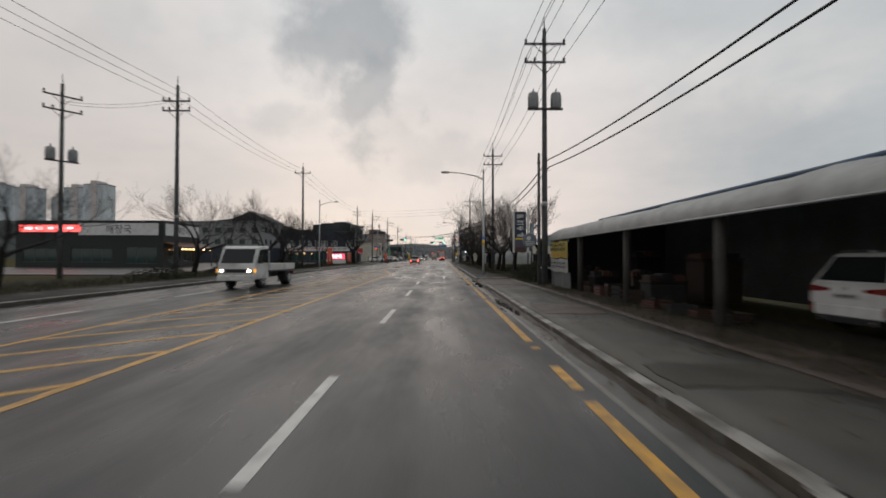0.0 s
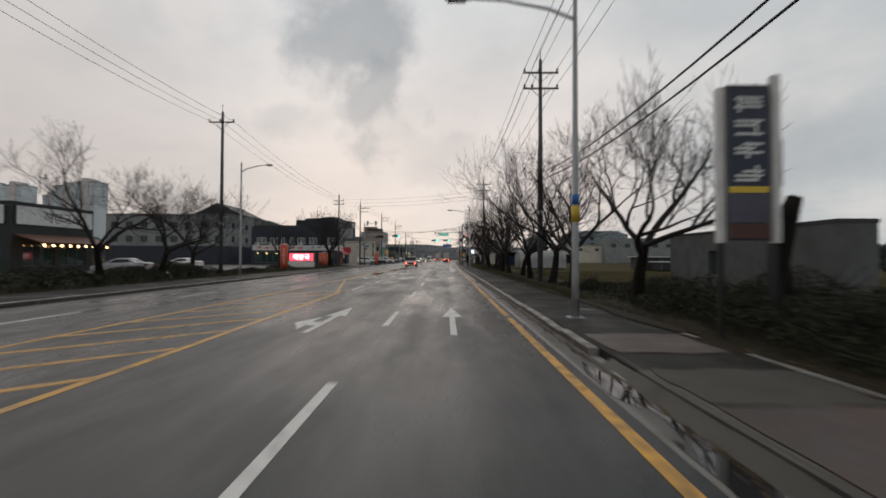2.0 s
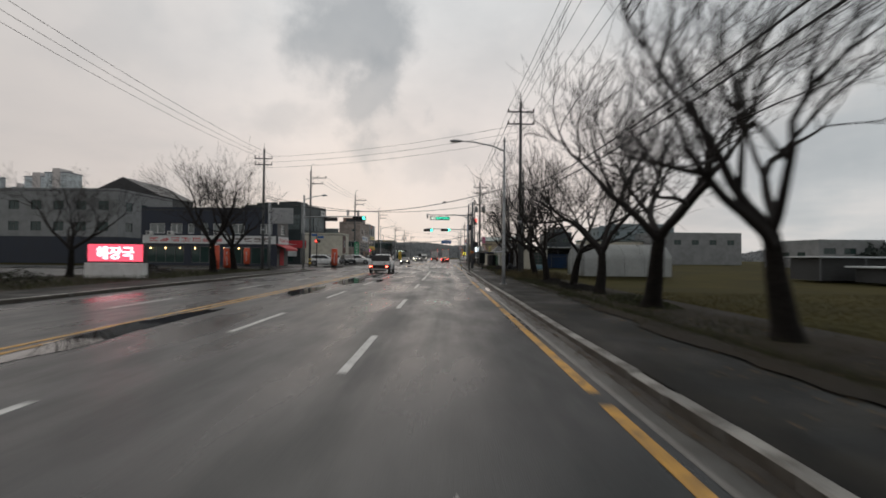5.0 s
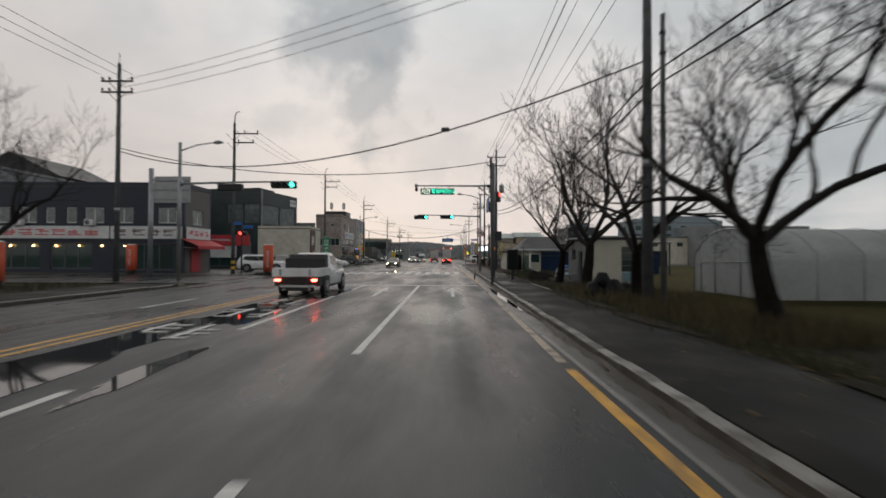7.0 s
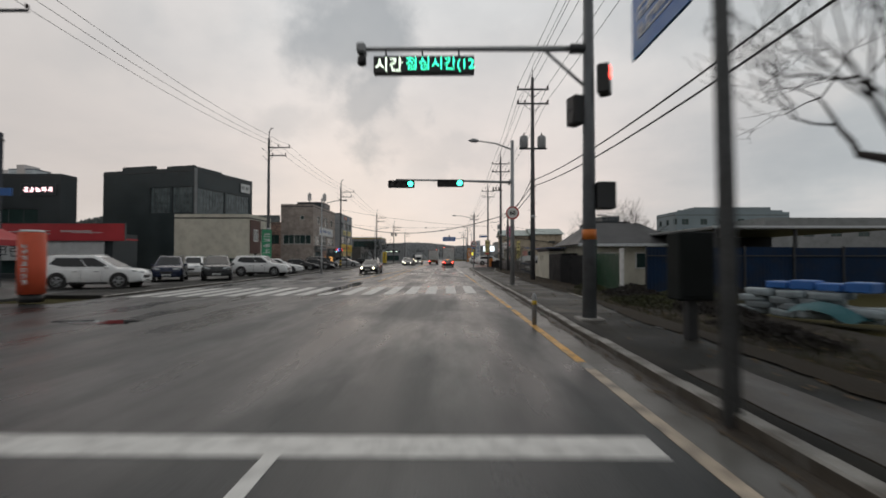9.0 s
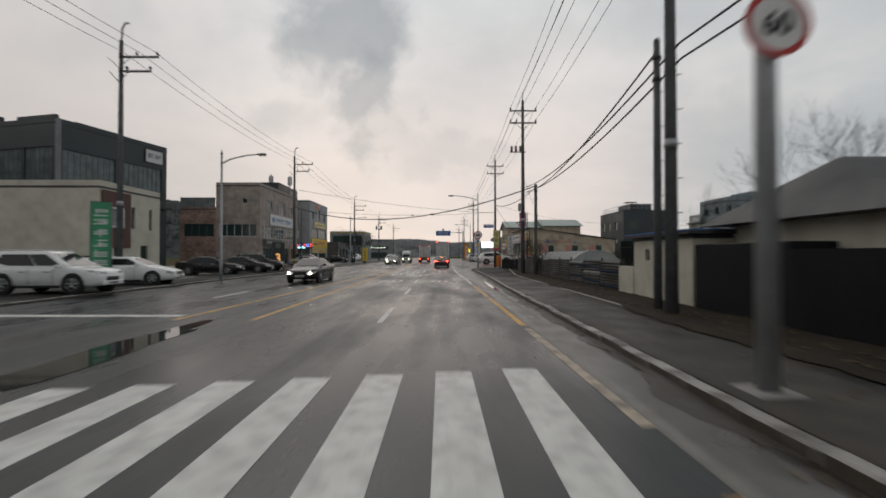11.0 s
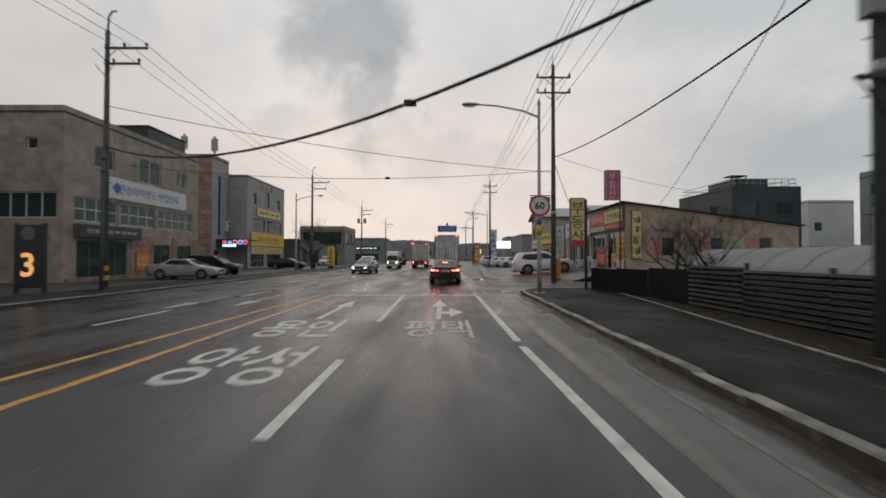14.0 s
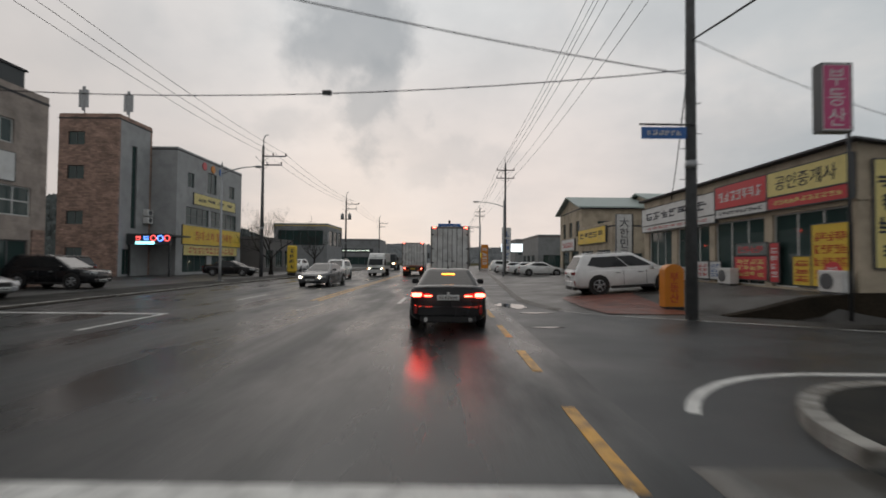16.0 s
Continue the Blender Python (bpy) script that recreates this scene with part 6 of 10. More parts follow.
def apartment(x, y, w, d, h, label):
    e = thing("apartment_tower", (x, y, 0), label, "apartment building", "far apartment towers")
    part("wall", box(-w / 2, w / 2, -d / 2, d / 2, 0, h), TOWERWALL, e)
    part("lift_tower", box(-w * 0.15, w * 0.15, -d / 2 - 1.2, d / 2 - 2, 0, h + 5), mat("apartment_stripe", (0.62, 0.58, 0.57), 0.8, vary=0.08, bump=0), e)
    part("roof", box(-w / 2 - 0.4, w / 2 + 0.4, -d / 2 - 0.4, d / 2 + 0.4, h, h + 1.2), mat("apartment_roof", (0.22, 0.24, 0.27), 0.8, vary=0.08, bump=0), e)
    for c in (-0.36, -0.24, 0.24, 0.36):
        bm = B()
        for k in range(int(h / 3)):
            bx(bm, c * w - w * 0.045, c * w + w * 0.045, -d / 2 - 0.12, -d / 2 + 0.05, 3 * k + 0.9, 3 * k + 2.4)
        part("window_column", bm, FARGLASS, e)


for x, y, w, d, h in ((-545, 560, 26, 18, 88), (-505, 560, 24, 18, 84), (-488, 590, 18, 18, 76), (-455, 575, 28, 18, 86), (-420, 560, 26, 18, 88), (-590, 600, 26, 18, 86)):
    apartment(x, y, w, d, h, "tall pale apartment tower in the distance")

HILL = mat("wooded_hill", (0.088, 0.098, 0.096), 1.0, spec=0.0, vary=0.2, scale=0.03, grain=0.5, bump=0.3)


# Far hills: distance haze put into a paler grey base colour
FARHILL = mat("haze_tinted_woods", (0.190, 0.200, 0.205), 1.0, spec=0.0, vary=0.2, scale=0.03, grain=0.5, bump=0.3)


def hill(x, y, rx, ry, h, seed, cover=HILL, label="wooded hill tinted with winter haze"):
    bm, n, m = B(), 48, 12
    rows_ = []
    for j in range(m + 1):
        q = j / m
        ring = []
        for i in range(n):
            a = 2 * math.pi * i / n
            px, py = rx * (1 - q) * math.cos(a), ry * (1 - q) * math.sin(a)
            z = h * (1 - (1 - q) ** 2) * (1 + 0.25 * noise.noise((px * 0.012 + seed, py * 0.012, 0))) + 2.2 * noise.noise((px * 0.10, py * 0.10, seed)) * min(1, 3 * q)
            ring.append(bm.verts.new((px, py, z - 0.5)))
        rows_.append(ring)
    for a, b in zip(rows_, rows_[1:]):
        for i in range(n):
            bm.faces.new((a[i], a[(i + 1) % n], b[(i + 1) % n], b[i])).smooth = True
    ob = tagged(part("hill", bm, cover), label, "hill", kind="structure")
    ob.location = (x, y, 0)
    # ragged woods on the crest
    rng = random.Random(seed)
    V, F = [], []
    for _ in range(5600):
        a, q = rng.uniform(0, 6.283), rng.uniform(0.1, 0.98)
        px, py = rx * q * math.cos(a), ry * q * math.sin(a)
        z = h * (1 - q * q) * (1 + 0.25 * noise.noise((px * 0.012 + seed, py * 0.012, 0))) - 1.5
        s, tall = rng.uniform(0.8, 1.9), rng.uniform(2.0, 5.0)
        k0 = len(V)
        for k in range(5):
            b = 2 * math.pi * k / 5 + a
            V.append((px + s * math.cos(b), py + s * math.sin(b), z + rng.uniform(0, 0.8)))
        for k in range(5):
            b = 2 * math.pi * k / 5 + a + 0.5
            V.append((px + s * 0.8 * math.cos(b), py + s * 0.8 * math.sin(b), z + tall * rng.uniform(0.5, 0.75)))
        V.append((px + rng.uniform(-0.4, 0.4), py, z + tall))
        for k in range(5):
            F.append((k0 + k, k0 + (k + 1) % 5, k0 + 5 + (k + 1) % 5, k0 + 5 + k))
            F.append((k0 + 5 + k, k0 + 5 + (k + 1) % 5, k0 + 10))
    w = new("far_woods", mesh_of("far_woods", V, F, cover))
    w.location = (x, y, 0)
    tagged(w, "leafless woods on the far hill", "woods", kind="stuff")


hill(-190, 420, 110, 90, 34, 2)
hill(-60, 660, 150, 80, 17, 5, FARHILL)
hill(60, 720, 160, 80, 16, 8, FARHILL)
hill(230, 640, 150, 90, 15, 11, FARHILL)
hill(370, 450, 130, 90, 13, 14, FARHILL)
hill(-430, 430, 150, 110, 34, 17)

# -- left side, the crossing: dark two-storey restaurant --
# East wall paler than the navy: grazing light put into its colour
building("corner_restaurant", "dark navy two-storey restaurant with white window frames", -43.5, -24.0, 126.0, 130.7, 7.9, NAVY,
         {"S": [(1.2, 3.4, 4.6, 6.05, 2, 1), (4.2, 5.9, 4.6, 6.05, 2, 1), (6.7, 7.6, 4.6, 6.05, 1, 1), (8.6, 9.6, 4.6, 6.05, 1, 1), (10.3, 12.1, 4.6, 6.05, 2, 1), (13.0, 14.8, 4.6, 6.05, 2, 1), (17.1, 18.8, 4.6, 6.05, 2, 1), (0.8, 6.2, 0.4, 2.8, 4, 1), (7.2, 11.0, 0.4, 2.8, 3, 1), (13.0, 18.6, 0.3, 2.7, 4, 1)], "E": [(1.2, 3.0, 4.6, 6.0, 2, 1)]}, frame=FRAMEW, low_frame=FRAME, glass=CURTAIN, bar_width=0.09, wall_by_face={"E": TAUPE})
sign(-23.935, 128.3, 3.75, 4.3, 1.1, SIGN_W, SIGN_R, count=4, turn=90, label="white restaurant sign on the side wall", scale=0.6, seed=5)
sign(-37.0, 125.935, 3.75, 12.4, 1.15, SIGN_W, SIGN_R, count=7, label="white restaurant sign with red lettering", scale=0.7, seed=3)
sign(-27.4, 125.935, 3.75, 6.6, 1.15, SIGN_W, BROWNP, count=4, label="white restaurant sign with dark brown lettering", scale=0.7, seed=4)
aw = thing("awning", (-24.0, 128.3, 2.2), "red fabric awning over the restaurant door", "awning")
part("fabric", fixed(prism(B(), [(0.0, 1.0), (1.5, 0.35), (1.5, 0.05), (1.46, 0.05), (1.46, 0.33), (0, 0.95)], "y", -2.6, 2.4)), AWN, aw)
part("frame_bar", tube(B(), [(1.45, -2.55, 0.1), (1.45, 2.35, 0.1)], 0.025, 6), STEEL, aw)
for k in (-2.5, 2.3):
    part("frame_arm", tube(B(), [(0.0, k, 0.2), (1.45, k, 0.1)], 0.02, 5), STEEL, aw)
part("door_curtain", box(0.02, 0.08, -1.2, 0.4, -2.1, 0.3), AWN, aw)
for k in range(7):
    tagged(part("hanging_lamp", tube(B(), [(-42.0 + 2.1 * k, 125.93, 2.4), (-42.0 + 2.1 * k, 125.93, 2.5), (-42.0 + 2.1 * k, 125.93, 2.6)], [0.03, 0.09, 0.03], 8), BULB), "small warm lamp fixed to the restaurant front", "lamp", "restaurant lamps")
for x in (-42.1, -39.1, -32.5):
    ac = thing("air_conditioner", (x, 125.775, 4.35), "white outdoor air conditioner unit on the wall", "air conditioner", "air conditioners")
    part("casing", box(-0.42, 0.42, -0.22, 0.22, 0, 0.56, 0.02), WHITE, ac)
    part("fan_grille", tube(B(), [(-0.1, -0.23, 0.28), (-0.1, -0.24, 0.28)], 0.22, 20), FRAME, ac)
building("red_shop", "low shop with a red fascia and a white banner", -43, -25.2, 140.5, 143.2, 3.0, CHAR, {"S": [(1, 7, 0.4, 2.6, 4, 1), (9, 16.5, 0.4, 2.6, 5, 1)]}, roof=SIGN_R)
sign(-33.4, 140.40, 3.55, 18.4, 1.3, SIGN_R, SIGN_W, count=4, label="long red fascia sign over the shop", scale=0.3, seed=7)
sign(-32.6, 140.45, 2.15, 13.6, 1.45, SIGN_W, INK, "스크린골프", label="long white banner with dark lettering", scale=0.62, depth=0.04)
sign(-38.5, 140.40, 4.75, 6.0, 1.0, SIGN_O, SIGN_W, count=4, label="orange sign board above the fascia", scale=0.5, seed=17)
building("dark_shop", "dark shop block with a glowing sign", -60, -42.5, 156, 158.2, 10.4, CHAR, {"S": [(10, 15, 4, 7, 3, 1)]})
sign(-44.9, 155.935, 9.1, 3.8, 1.2, CHAR, LED_PINK, count=5, label="dark sign with glowing white lettering", scale=0.6, seed=9)
# pillars of cloth for advertising
PILLAR = mat("orange_vinyl", (0.62, 0.10, 0.045), 0.5, vary=0.1, scale=1.5, bump=0.05)


def pillar(x, y, h, r, label):
    e = thing("advertising_pillar", (x, y, 0.05), label, "advertising pillar", "advertising pillars")
    part("column", tube(B(), [(0, 0, 0.3), (0, 0, h * 0.5), (0, 0, h - 0.05), (0, 0, h)], [r, r * 1.02, r, r * 0.9], 24), PILLAR, e)
    part("foot", tube(B(), [(0, 0, 0), (0, 0, 0.3)], [r * 0.9, r * 0.85], 24), BLACKP, e)
    part("cap", tube(B(), [(0, 0, h), (0, 0, h + 0.08)], [r * 0.95, r * 0.8], 24), WHITE, e)
    bm = bars(h * 0.6, r * 0.7, 7, 1, seed=int(y))
    bm.transform(Matrix.Rotation(radians(-90), 4, "Y"))
    part("lettering", moved(bm, 0.1, -r * 1.01, h * 0.55), SIGN_W, e)


for x, y, h, r in ((-14.9, 122.6, 2.5, 0.40), (-27.4, 124.0, 2.5, 0.4), (-19.0, 77.9, 3.1, 0.42), (-20.5, 101.5, 2.4, 0.38), (-21.5, 106.0, 2.2, 0.36)):
    pillar(x, y, h, r, "orange-red vinyl advertising pillar with white lettering")
led = thing("led_sign", (-20.6, 89.5, 0.05), "lit message board on a white base", "led sign")
part("base", box(-1.9, 1.8, -0.25, 0.25, 0, 1.0, 0.03), WHITE, led)
part("board", box(-1.8, 1.8, -0.15, 0.15, 1.02, 2.25, 0.02), BLACKP, led)
part("lit_panel", box(-1.72, 1.72, -0.165, -0.15, 1.10, 2.17), mat("led_red_panel", (0.4, 0.05, 0.07), 0.4, emit=(0.95, 0.10, 0.16), power=1.3, bump=0), led)
part("lit_letters", moved(writing("해장국", 0.82, 0.01, 0.02), 0, -0.172, 1.63), LED_PINK, led)

# -- left side, after the crossing --
DARKTEAL = mat("dark_teal_panels", (0.026, 0.038, 0.042), 0.40, vary=0.15, scale=0.5, grain=18, bump=0.06)
coursed(DARKTEAL, 1.8, 0.9, 0.75, 0.06, 0.012)
LOUVRE = mat("louvred_glass", (0.11, 0.135, 0.14), 0.12, vary=0.35, scale=1.2, grain=10, bump=0.0)
block = building("louvred_block", "large dark teal block with tall louvred windows", -45.56, -30.56, 164.91, 176.61, 13.0, DARKTEAL, {"S": [(8.0, 11.2, 7.6, 11.0, 6, 1), (11.6, 14.7, 7.6, 11.0, 6, 1)], "E": [(0.4, 5.4, 7.5, 10.9, 9, 1), (5.8, 10.8, 7.5, 10.9, 9, 1), (0.6, 3.2, 0.5, 5.6, 2, 3), (5.6, 10.6, 0.4, 6.4, 4, 3)]}, glass=LOUVRE)
part("parapet_step", box(-4.2, 1.2, -5.84, -5.5, 13.47, 13.95), DARKTEAL, block)
part("parapet_step", box(3.2, 7.48, -5.84, -5.5, 13.47, 13.75), DARKTEAL, block)
part("roof_house", box(-1.5, 3.5, -1.0, 4.0, 13.12, 14.7), DARKTEAL, block)
part("corner_fin", box(7.5, 7.62, -5.84, -5.4, 6.6, 13.4), SHED, block)
part("entrance_canopy", box(7.5, 8.6, 0.6, 5.5, 6.5, 6.72), BLACKP, block)
block.matrix_basis = pose(-39.0, 172.9, 0, 0, 0, -13.5)
sign(-30.64, 175.14, 12.1, 2.1, 1.3, SIGN_W, SHED, count=2, turn=76.5, label="white emblem board high on the dark wall", depth=0.05, seed=19)
building("cream_building", "small cream two-storey building with a brown panel", -29, -21.0, 154.5, 160.5, 5.8, CREAM, {"S": [(5.0, 7.4, 0.6, 1.6, 2, 1)], "E": row(3, 0.8, 0.35, 1.5, 3.4, 4.9, 1) + row(2, 1.0, 0.8, 1.8, 0.5, 2.3, 1)})
tagged(part("brown_cladding", box(-20.99, -20.9, 154.6, 157.2, 2.1, 5.7), BROWNP), "dark brown cladding panel on the cream building", "cladding")
cw = thing("side_window", (-20.9, 155.9, 3.4), "white-framed window in the brown cladding", "window")
part("window_frame", fixed(bx(bx(bx(bx(B(), 0, 0.05, -0.6, 0.6, 0, 0.09), 0, 0.05, -0.6, 0.6, 1.21, 1.3), 0, 0.05, -0.6, -0.5, 0.09, 1.21), 0, 0.05, 0.5, 0.6, 0.09, 1.21)), FRAMEW, cw)
part("pane", box(0.002, 0.03, -0.5, 0.5, 0.09, 1.21), CURTAIN, cw)
gb = sign(-17.1, 149.4, 2.5, 0.85, 3.6, mat("green_banner", (0.05, 0.30, 0.15), 0.5, bump=0.03), SIGN_W, count=1, rows=6, turn=20, label="tall green banner sign on a post", scale=0.85, seed=12)
part("post", box(-0.05, 0.05, 0.07, 0.16, -2.42, 1.8), DARKSTEEL, gb)
building("stone_wing", "lower brick wing with a terrace on top", -33.2, -28.62, 184.5, 199.4, 7.4, BRICK, {"S": [(0.5, 4.3, 4.0, 5.6, 4, 1)]}, parapet=0.2)
building("stone_building", "three-storey grey-brown stone shop and office building", -28.6, -23.0, 184.4, 199.5, 10.4, STONE,
         {"S": [(0.4, 5.2, 4.0, 5.6, 5, 1), (3.3, 4.0, 8.2, 8.9, 1, 1)],
          "E": [(0.6, 4.4, 3.9, 5.5, 4, 2), (4.7, 8.6, 3.9, 5.5, 4, 2), (8.9, 13.9, 3.9, 5.5, 5, 2), (2.2, 4.0, 7.6, 9.0, 2, 1), (6.6, 9.2, 7.3, 9.1, 2, 1), (11.4, 12.8, 7.7, 9.0, 2, 1), (0.8, 5.4, 0.3, 2.7, 4, 1), (8.4, 10.6, 0.3, 2.6, 2, 1), (11.6, 13.8, 0.3, 2.6, 2, 1)]}, frame=FRAMEW, low_frame=FRAME, bar_width=0.07)
tagged(part("stone_plinth", box(-22.985, -22.90, 184.6, 199.2, 0.0, 0.28), BRICK), "low brick plinth along the shop front", "plinth")
lb = sign(-22.97, 192.6, 6.45, 9.8, 1.5, SIGN_W, INKB, "    안성하이랜드 산업단지", turn=90, label="long white banner sign with blue lettering", depth=0.05, scale=0.46)
part("emblem", fixed(prism(B(), [(-4.2, 0.0), (-3.75, 0.45), (-3.3, 0.0), (-3.75, -0.45)], "y", -0.032, -0.026)), BLUEP, lb)
for ya, yb in ((190.3, 192.9), (195.4, 196.1), (198.6, 199.4)):
    tagged(part("brick_pier", box(-22.99, -22.93, ya, yb, 0.3, 3.2), BRICK), "reddish brick pier on the shop front", "cladding", "brick piers", "structure")
sign(-22.905, 191.6, 1.3, 1.5, 1.3, SIGN_O, SIGN_PY, count=3, rows=2, turn=90, label="orange and yellow poster on the shop front", depth=0.04, scale=0.7, seed=33, name="window_poster")
sign(-22.745, 188.0, 3.3, 5.6, 0.75, CHAR, SIGN_W, count=8, turn=90, label="dark fascia sign over the shop front", depth=0.5, scale=0.4, seed=15)
pent = thing("roof_house", (-26.5, 196.5, 10.55), "small dark plant room on the flat roof", "roof structure")
part("wall", box(-2.4, 2.4, -2.6, 2.6, 0, 1.7), CHAR, pent)
part("roof", box(-2.5, 2.5, -2.7, 2.7, 1.7, 1.82), ROOFD, pent)
bal = thing("roof_glazing", (-30.95, 184.6, 7.72), "low glazed balustrade on the roof edge", "balustrade")
for k in range(5):
    part("pane", box(-2.2 + 0.88 * k, -1.36 + 0.88 * k, -0.03, 0.0, 0.0, 1.25), CURTAIN, bal)
for k in range(5):
    part("post", box(-2.24 + 0.88 * k, -2.19 + 0.88 * k, -0.06, -0.03, 0, 1.3), FRAME, bal)
tower = building("brick_tower", "four-storey mottled brick building with a grey side wall and slot window", -34.0, -28.7, 213.0, 217.5, 13.9, BRICK, {"S": [(0.8, 2.3, 11.6, 12.8, 2, 1), (0.8, 2.3, 8.6, 9.8, 2, 1), (0.8, 2.3, 4.6, 5.8, 2, 1), (0.8, 2.3, 1.2, 2.6, 2, 1)], "E": [(1.5, 2.2, 4.4, 12.0, 1, 4), (0.5, 1.7, 0.2, 2.5, 2, 1)]}, wall_by_face={"E": SHOPGREY})
ac = thing("air_conditioner", (-28.42, 216.8, 5.0), "white outdoor air conditioner units stacked on the wall", "air conditioner", "air conditioners")
for k in (0, 1):
    part("casing", box(-0.26, 0.2, -0.4, 0.4, 0.7 * k, 0.7 * k + 0.62, 0.02), WHITE, ac)
    part("fan_grille", tube(B(), [(0.2, 0.0, 0.7 * k + 0.31), (0.215, 0.0, 0.7 * k + 0.31)], 0.24, 20), FRAME, ac)
building("furniture_shop", "three-storey grey rendered shop with yellow signs", -36.0, -26.2, 217.55, 231.5, 12.3, SHOPGREY, {"E": [(1.6, 2.8, 9.0, 10.5, 2, 1), (5.4, 7.4, 8.9, 11.2, 2, 1), (10.4, 11.8, 9.0, 10.5, 2, 1), (1.4, 5.8, 5.2, 7.0, 4, 2), (6.3, 12.4, 5.2, 7.0, 5, 2), (0.9, 5.6, 0.3, 2.2, 4, 1), (6.6, 12.4, 0.3, 2.2, 4, 1)]}, slabs=False, parapet=0.2)
sign(-26.135, 225.0, 7.95, 9.2, 1.15, SIGN_PY, INK, count=4, turn=90, label="pale yellow shop sign high on the wall", scale=0.5, seed=21)
sign(-26.135, 224.8, 4.1, 12.6, 1.9, SIGN_Y, REDP, "침대·소파 할인매장", turn=90, label="large yellow furniture shop sign with red lettering", scale=0.5)
sign(-26.165, 224.6, 2.55, 11.6, 1.0, SIGN_PY, REDP, count=12, rows=2, turn=90, label="yellow banner with small red lettering", scale=0.75, seed=23, depth=0.05)
for i, (yy, m) in enumerate(((222.5, SIGN_R), (224.3, SIGN_O), (226.1, LED_BLUE))):
    tagged(part("wall_disc", tube(B(), [(-26.21, yy, 11.7), (-26.12, yy, 11.7)], 0.42, 20), (SIGN_R, SIGN_O, BLUEP)[i]), "coloured round emblem on the grey wall", "sign", "wall emblems")
nl = thing("neon_sign", (-26.75, 214.4, 3.4), "entrance canopy with small lit sign and coloured rings", "sign")
part("fascia", box(-1.955, 2.0, -0.15, 0.2, -0.5, 0.5, 0.02), CHAR, nl)
part("canopy_roof", box(-1.955, 2.0, 0.2, 3.16, 0.3, 0.45), CHAR, nl)
for k in (-1.8, 1.85):
    part("post", box(k - 0.06, k + 0.06, 0.0, 0.12, -3.36, -0.5), DARKSTEEL, nl)
for k, m in enumerate((LED_RED, LED_BLUE, LED_RED, LED_BLUE, LED_RED)):
    if k < 2:
        part("lit_letters", moved(bars(0.6, 0.5, 1, seed=30 + k), -0.85 + 0.7 * k, -0.16, 0.1), m, nl)
    else:
        bm = B()
        for q in range(16):
            a, b = 2 * math.pi * q / 16, 2 * math.pi * (q + 1) / 16
            tube(bm, [(-0.1 + 0.62 * (k - 1.0) + 0.24 * math.cos(a), -0.2, 0.1 + 0.24 * math.sin(a)), (-0.1 + 0.62 * (k - 1.0) + 0.24 * math.cos(b), -0.2, 0.1 + 0.24 * math.sin(b))], 0.045, 5, caps=False)
        part("lit_ring", bm, m, nl)
part("lit_panel", box(-1.1, 0.6, -0.2, -0.152, -0.46, -0.2), LED_CY, nl)
for x, y, z in ((-32.6, 214, 14.2), (-29.4, 215.2, 14.2)):
    an = thing("antenna", (x, y, z), "cluster of grey roof antennas", "antenna", "roof antennas")
    part("mast", tube(B(), [(0, 0, -0.4), (0, 0, 2.9)], 0.05, 6), STEEL, an)
    for k in (-0.3, 0, 0.3):
        part("panel", box(k - 0.13, k + 0.13, -0.18, -0.06, 0.7 + abs(k), 2.9 - abs(k), 0.02), STEEL, an)
ym = thing("standing_sign", (-15.5, 219.5, 0.1), "tall yellow rounded standing sign", "sign")
part("panel", box(-0.5, 0.5, -0.16, 0.16, 0.25, 3.0, 0.14), SIGN_Y, ym)
part("foot", box(-0.4, 0.4, -0.25, 0.25, 0, 0.26, 0.03), BLACKP, ym)
part("lettering", moved(bars(0.5, 2.1, 1, 4, seed=40), 0, -0.162, 1.65), INK, ym)
three = thing("number_sign", (-17.9, 176.7, 0.05), "black sign with a glowing number three", "sign")
part("panel", box(-0.55, 0.55, -0.15, 0.15, 0.25, 3.0, 0.04), CHAR, three)
part("post", box(-0.64, -0.56, -0.1, 0.1, 0, 3.05), DARKSTEEL, three)
part("post", box(0.56, 0.64, -0.1, 0.1, 0, 3.05), DARKSTEEL, three)
part("number", moved(writing("3", 1.05, 0.02, 0.02), 0, -0.165, 1.25), mat("amber_tube", (0.5, 0.25, 0.08), 0.4, emit=(1.0, 0.50, 0.16), power=0.75, bump=0), three)
part("emblem", tube(B(), [(0, -0.16, 2.6), (0, -0.165, 2.6)], 0.3, 20), SHED, three)
building("brown_shop", "low grey-brown shop with a flat roof", -40, -24, 233, 245, 4.2, TAUPE, {"S": [(2, 8, 0.5, 2.8, 4, 1)], "E": row(3, 1, 2.6, 1.0, 0.5, 3.0, 3)})
building("glass_shop", "glazed two-storey shop with a green roof band", -32, -22, 258, 270, 8.0, GREYWALL, {"E": row(3, 1, 3.0, 0.6, 4.4, 7.2, 3), "S": [(0.8, 9.2, 4.4, 7.2, 6, 1)]}, roof=SIGN_Y)
building("dark_store", "low grey store with small lit signs", -34, -18, 296, 310, 7.0, GREYWALL, {"S": [(2, 14, 0.5, 2.6, 7, 1)]})
sign(-26, 295.935, 4.3, 13, 1.0, CHAR, LED_W, count=9, label="dark fascia with small lit lettering", scale=0.4, seed=44)
building("far_shop", "pale low shop far along the road", -40, -22, 330, 345, 7.0, GREYWALL, {"S": [(2, 14, 3, 5, 7, 1)]})

# -- right side, first stretch: open market shed --
CANVAS = mat("grey_canvas", (0.36, 0.375, 0.375), 0.5, vary=0.2, scale=0.8, grain=8, bump=0.3, dirt=(0.17, 0.165, 0.16), dirt_amount=0.5)


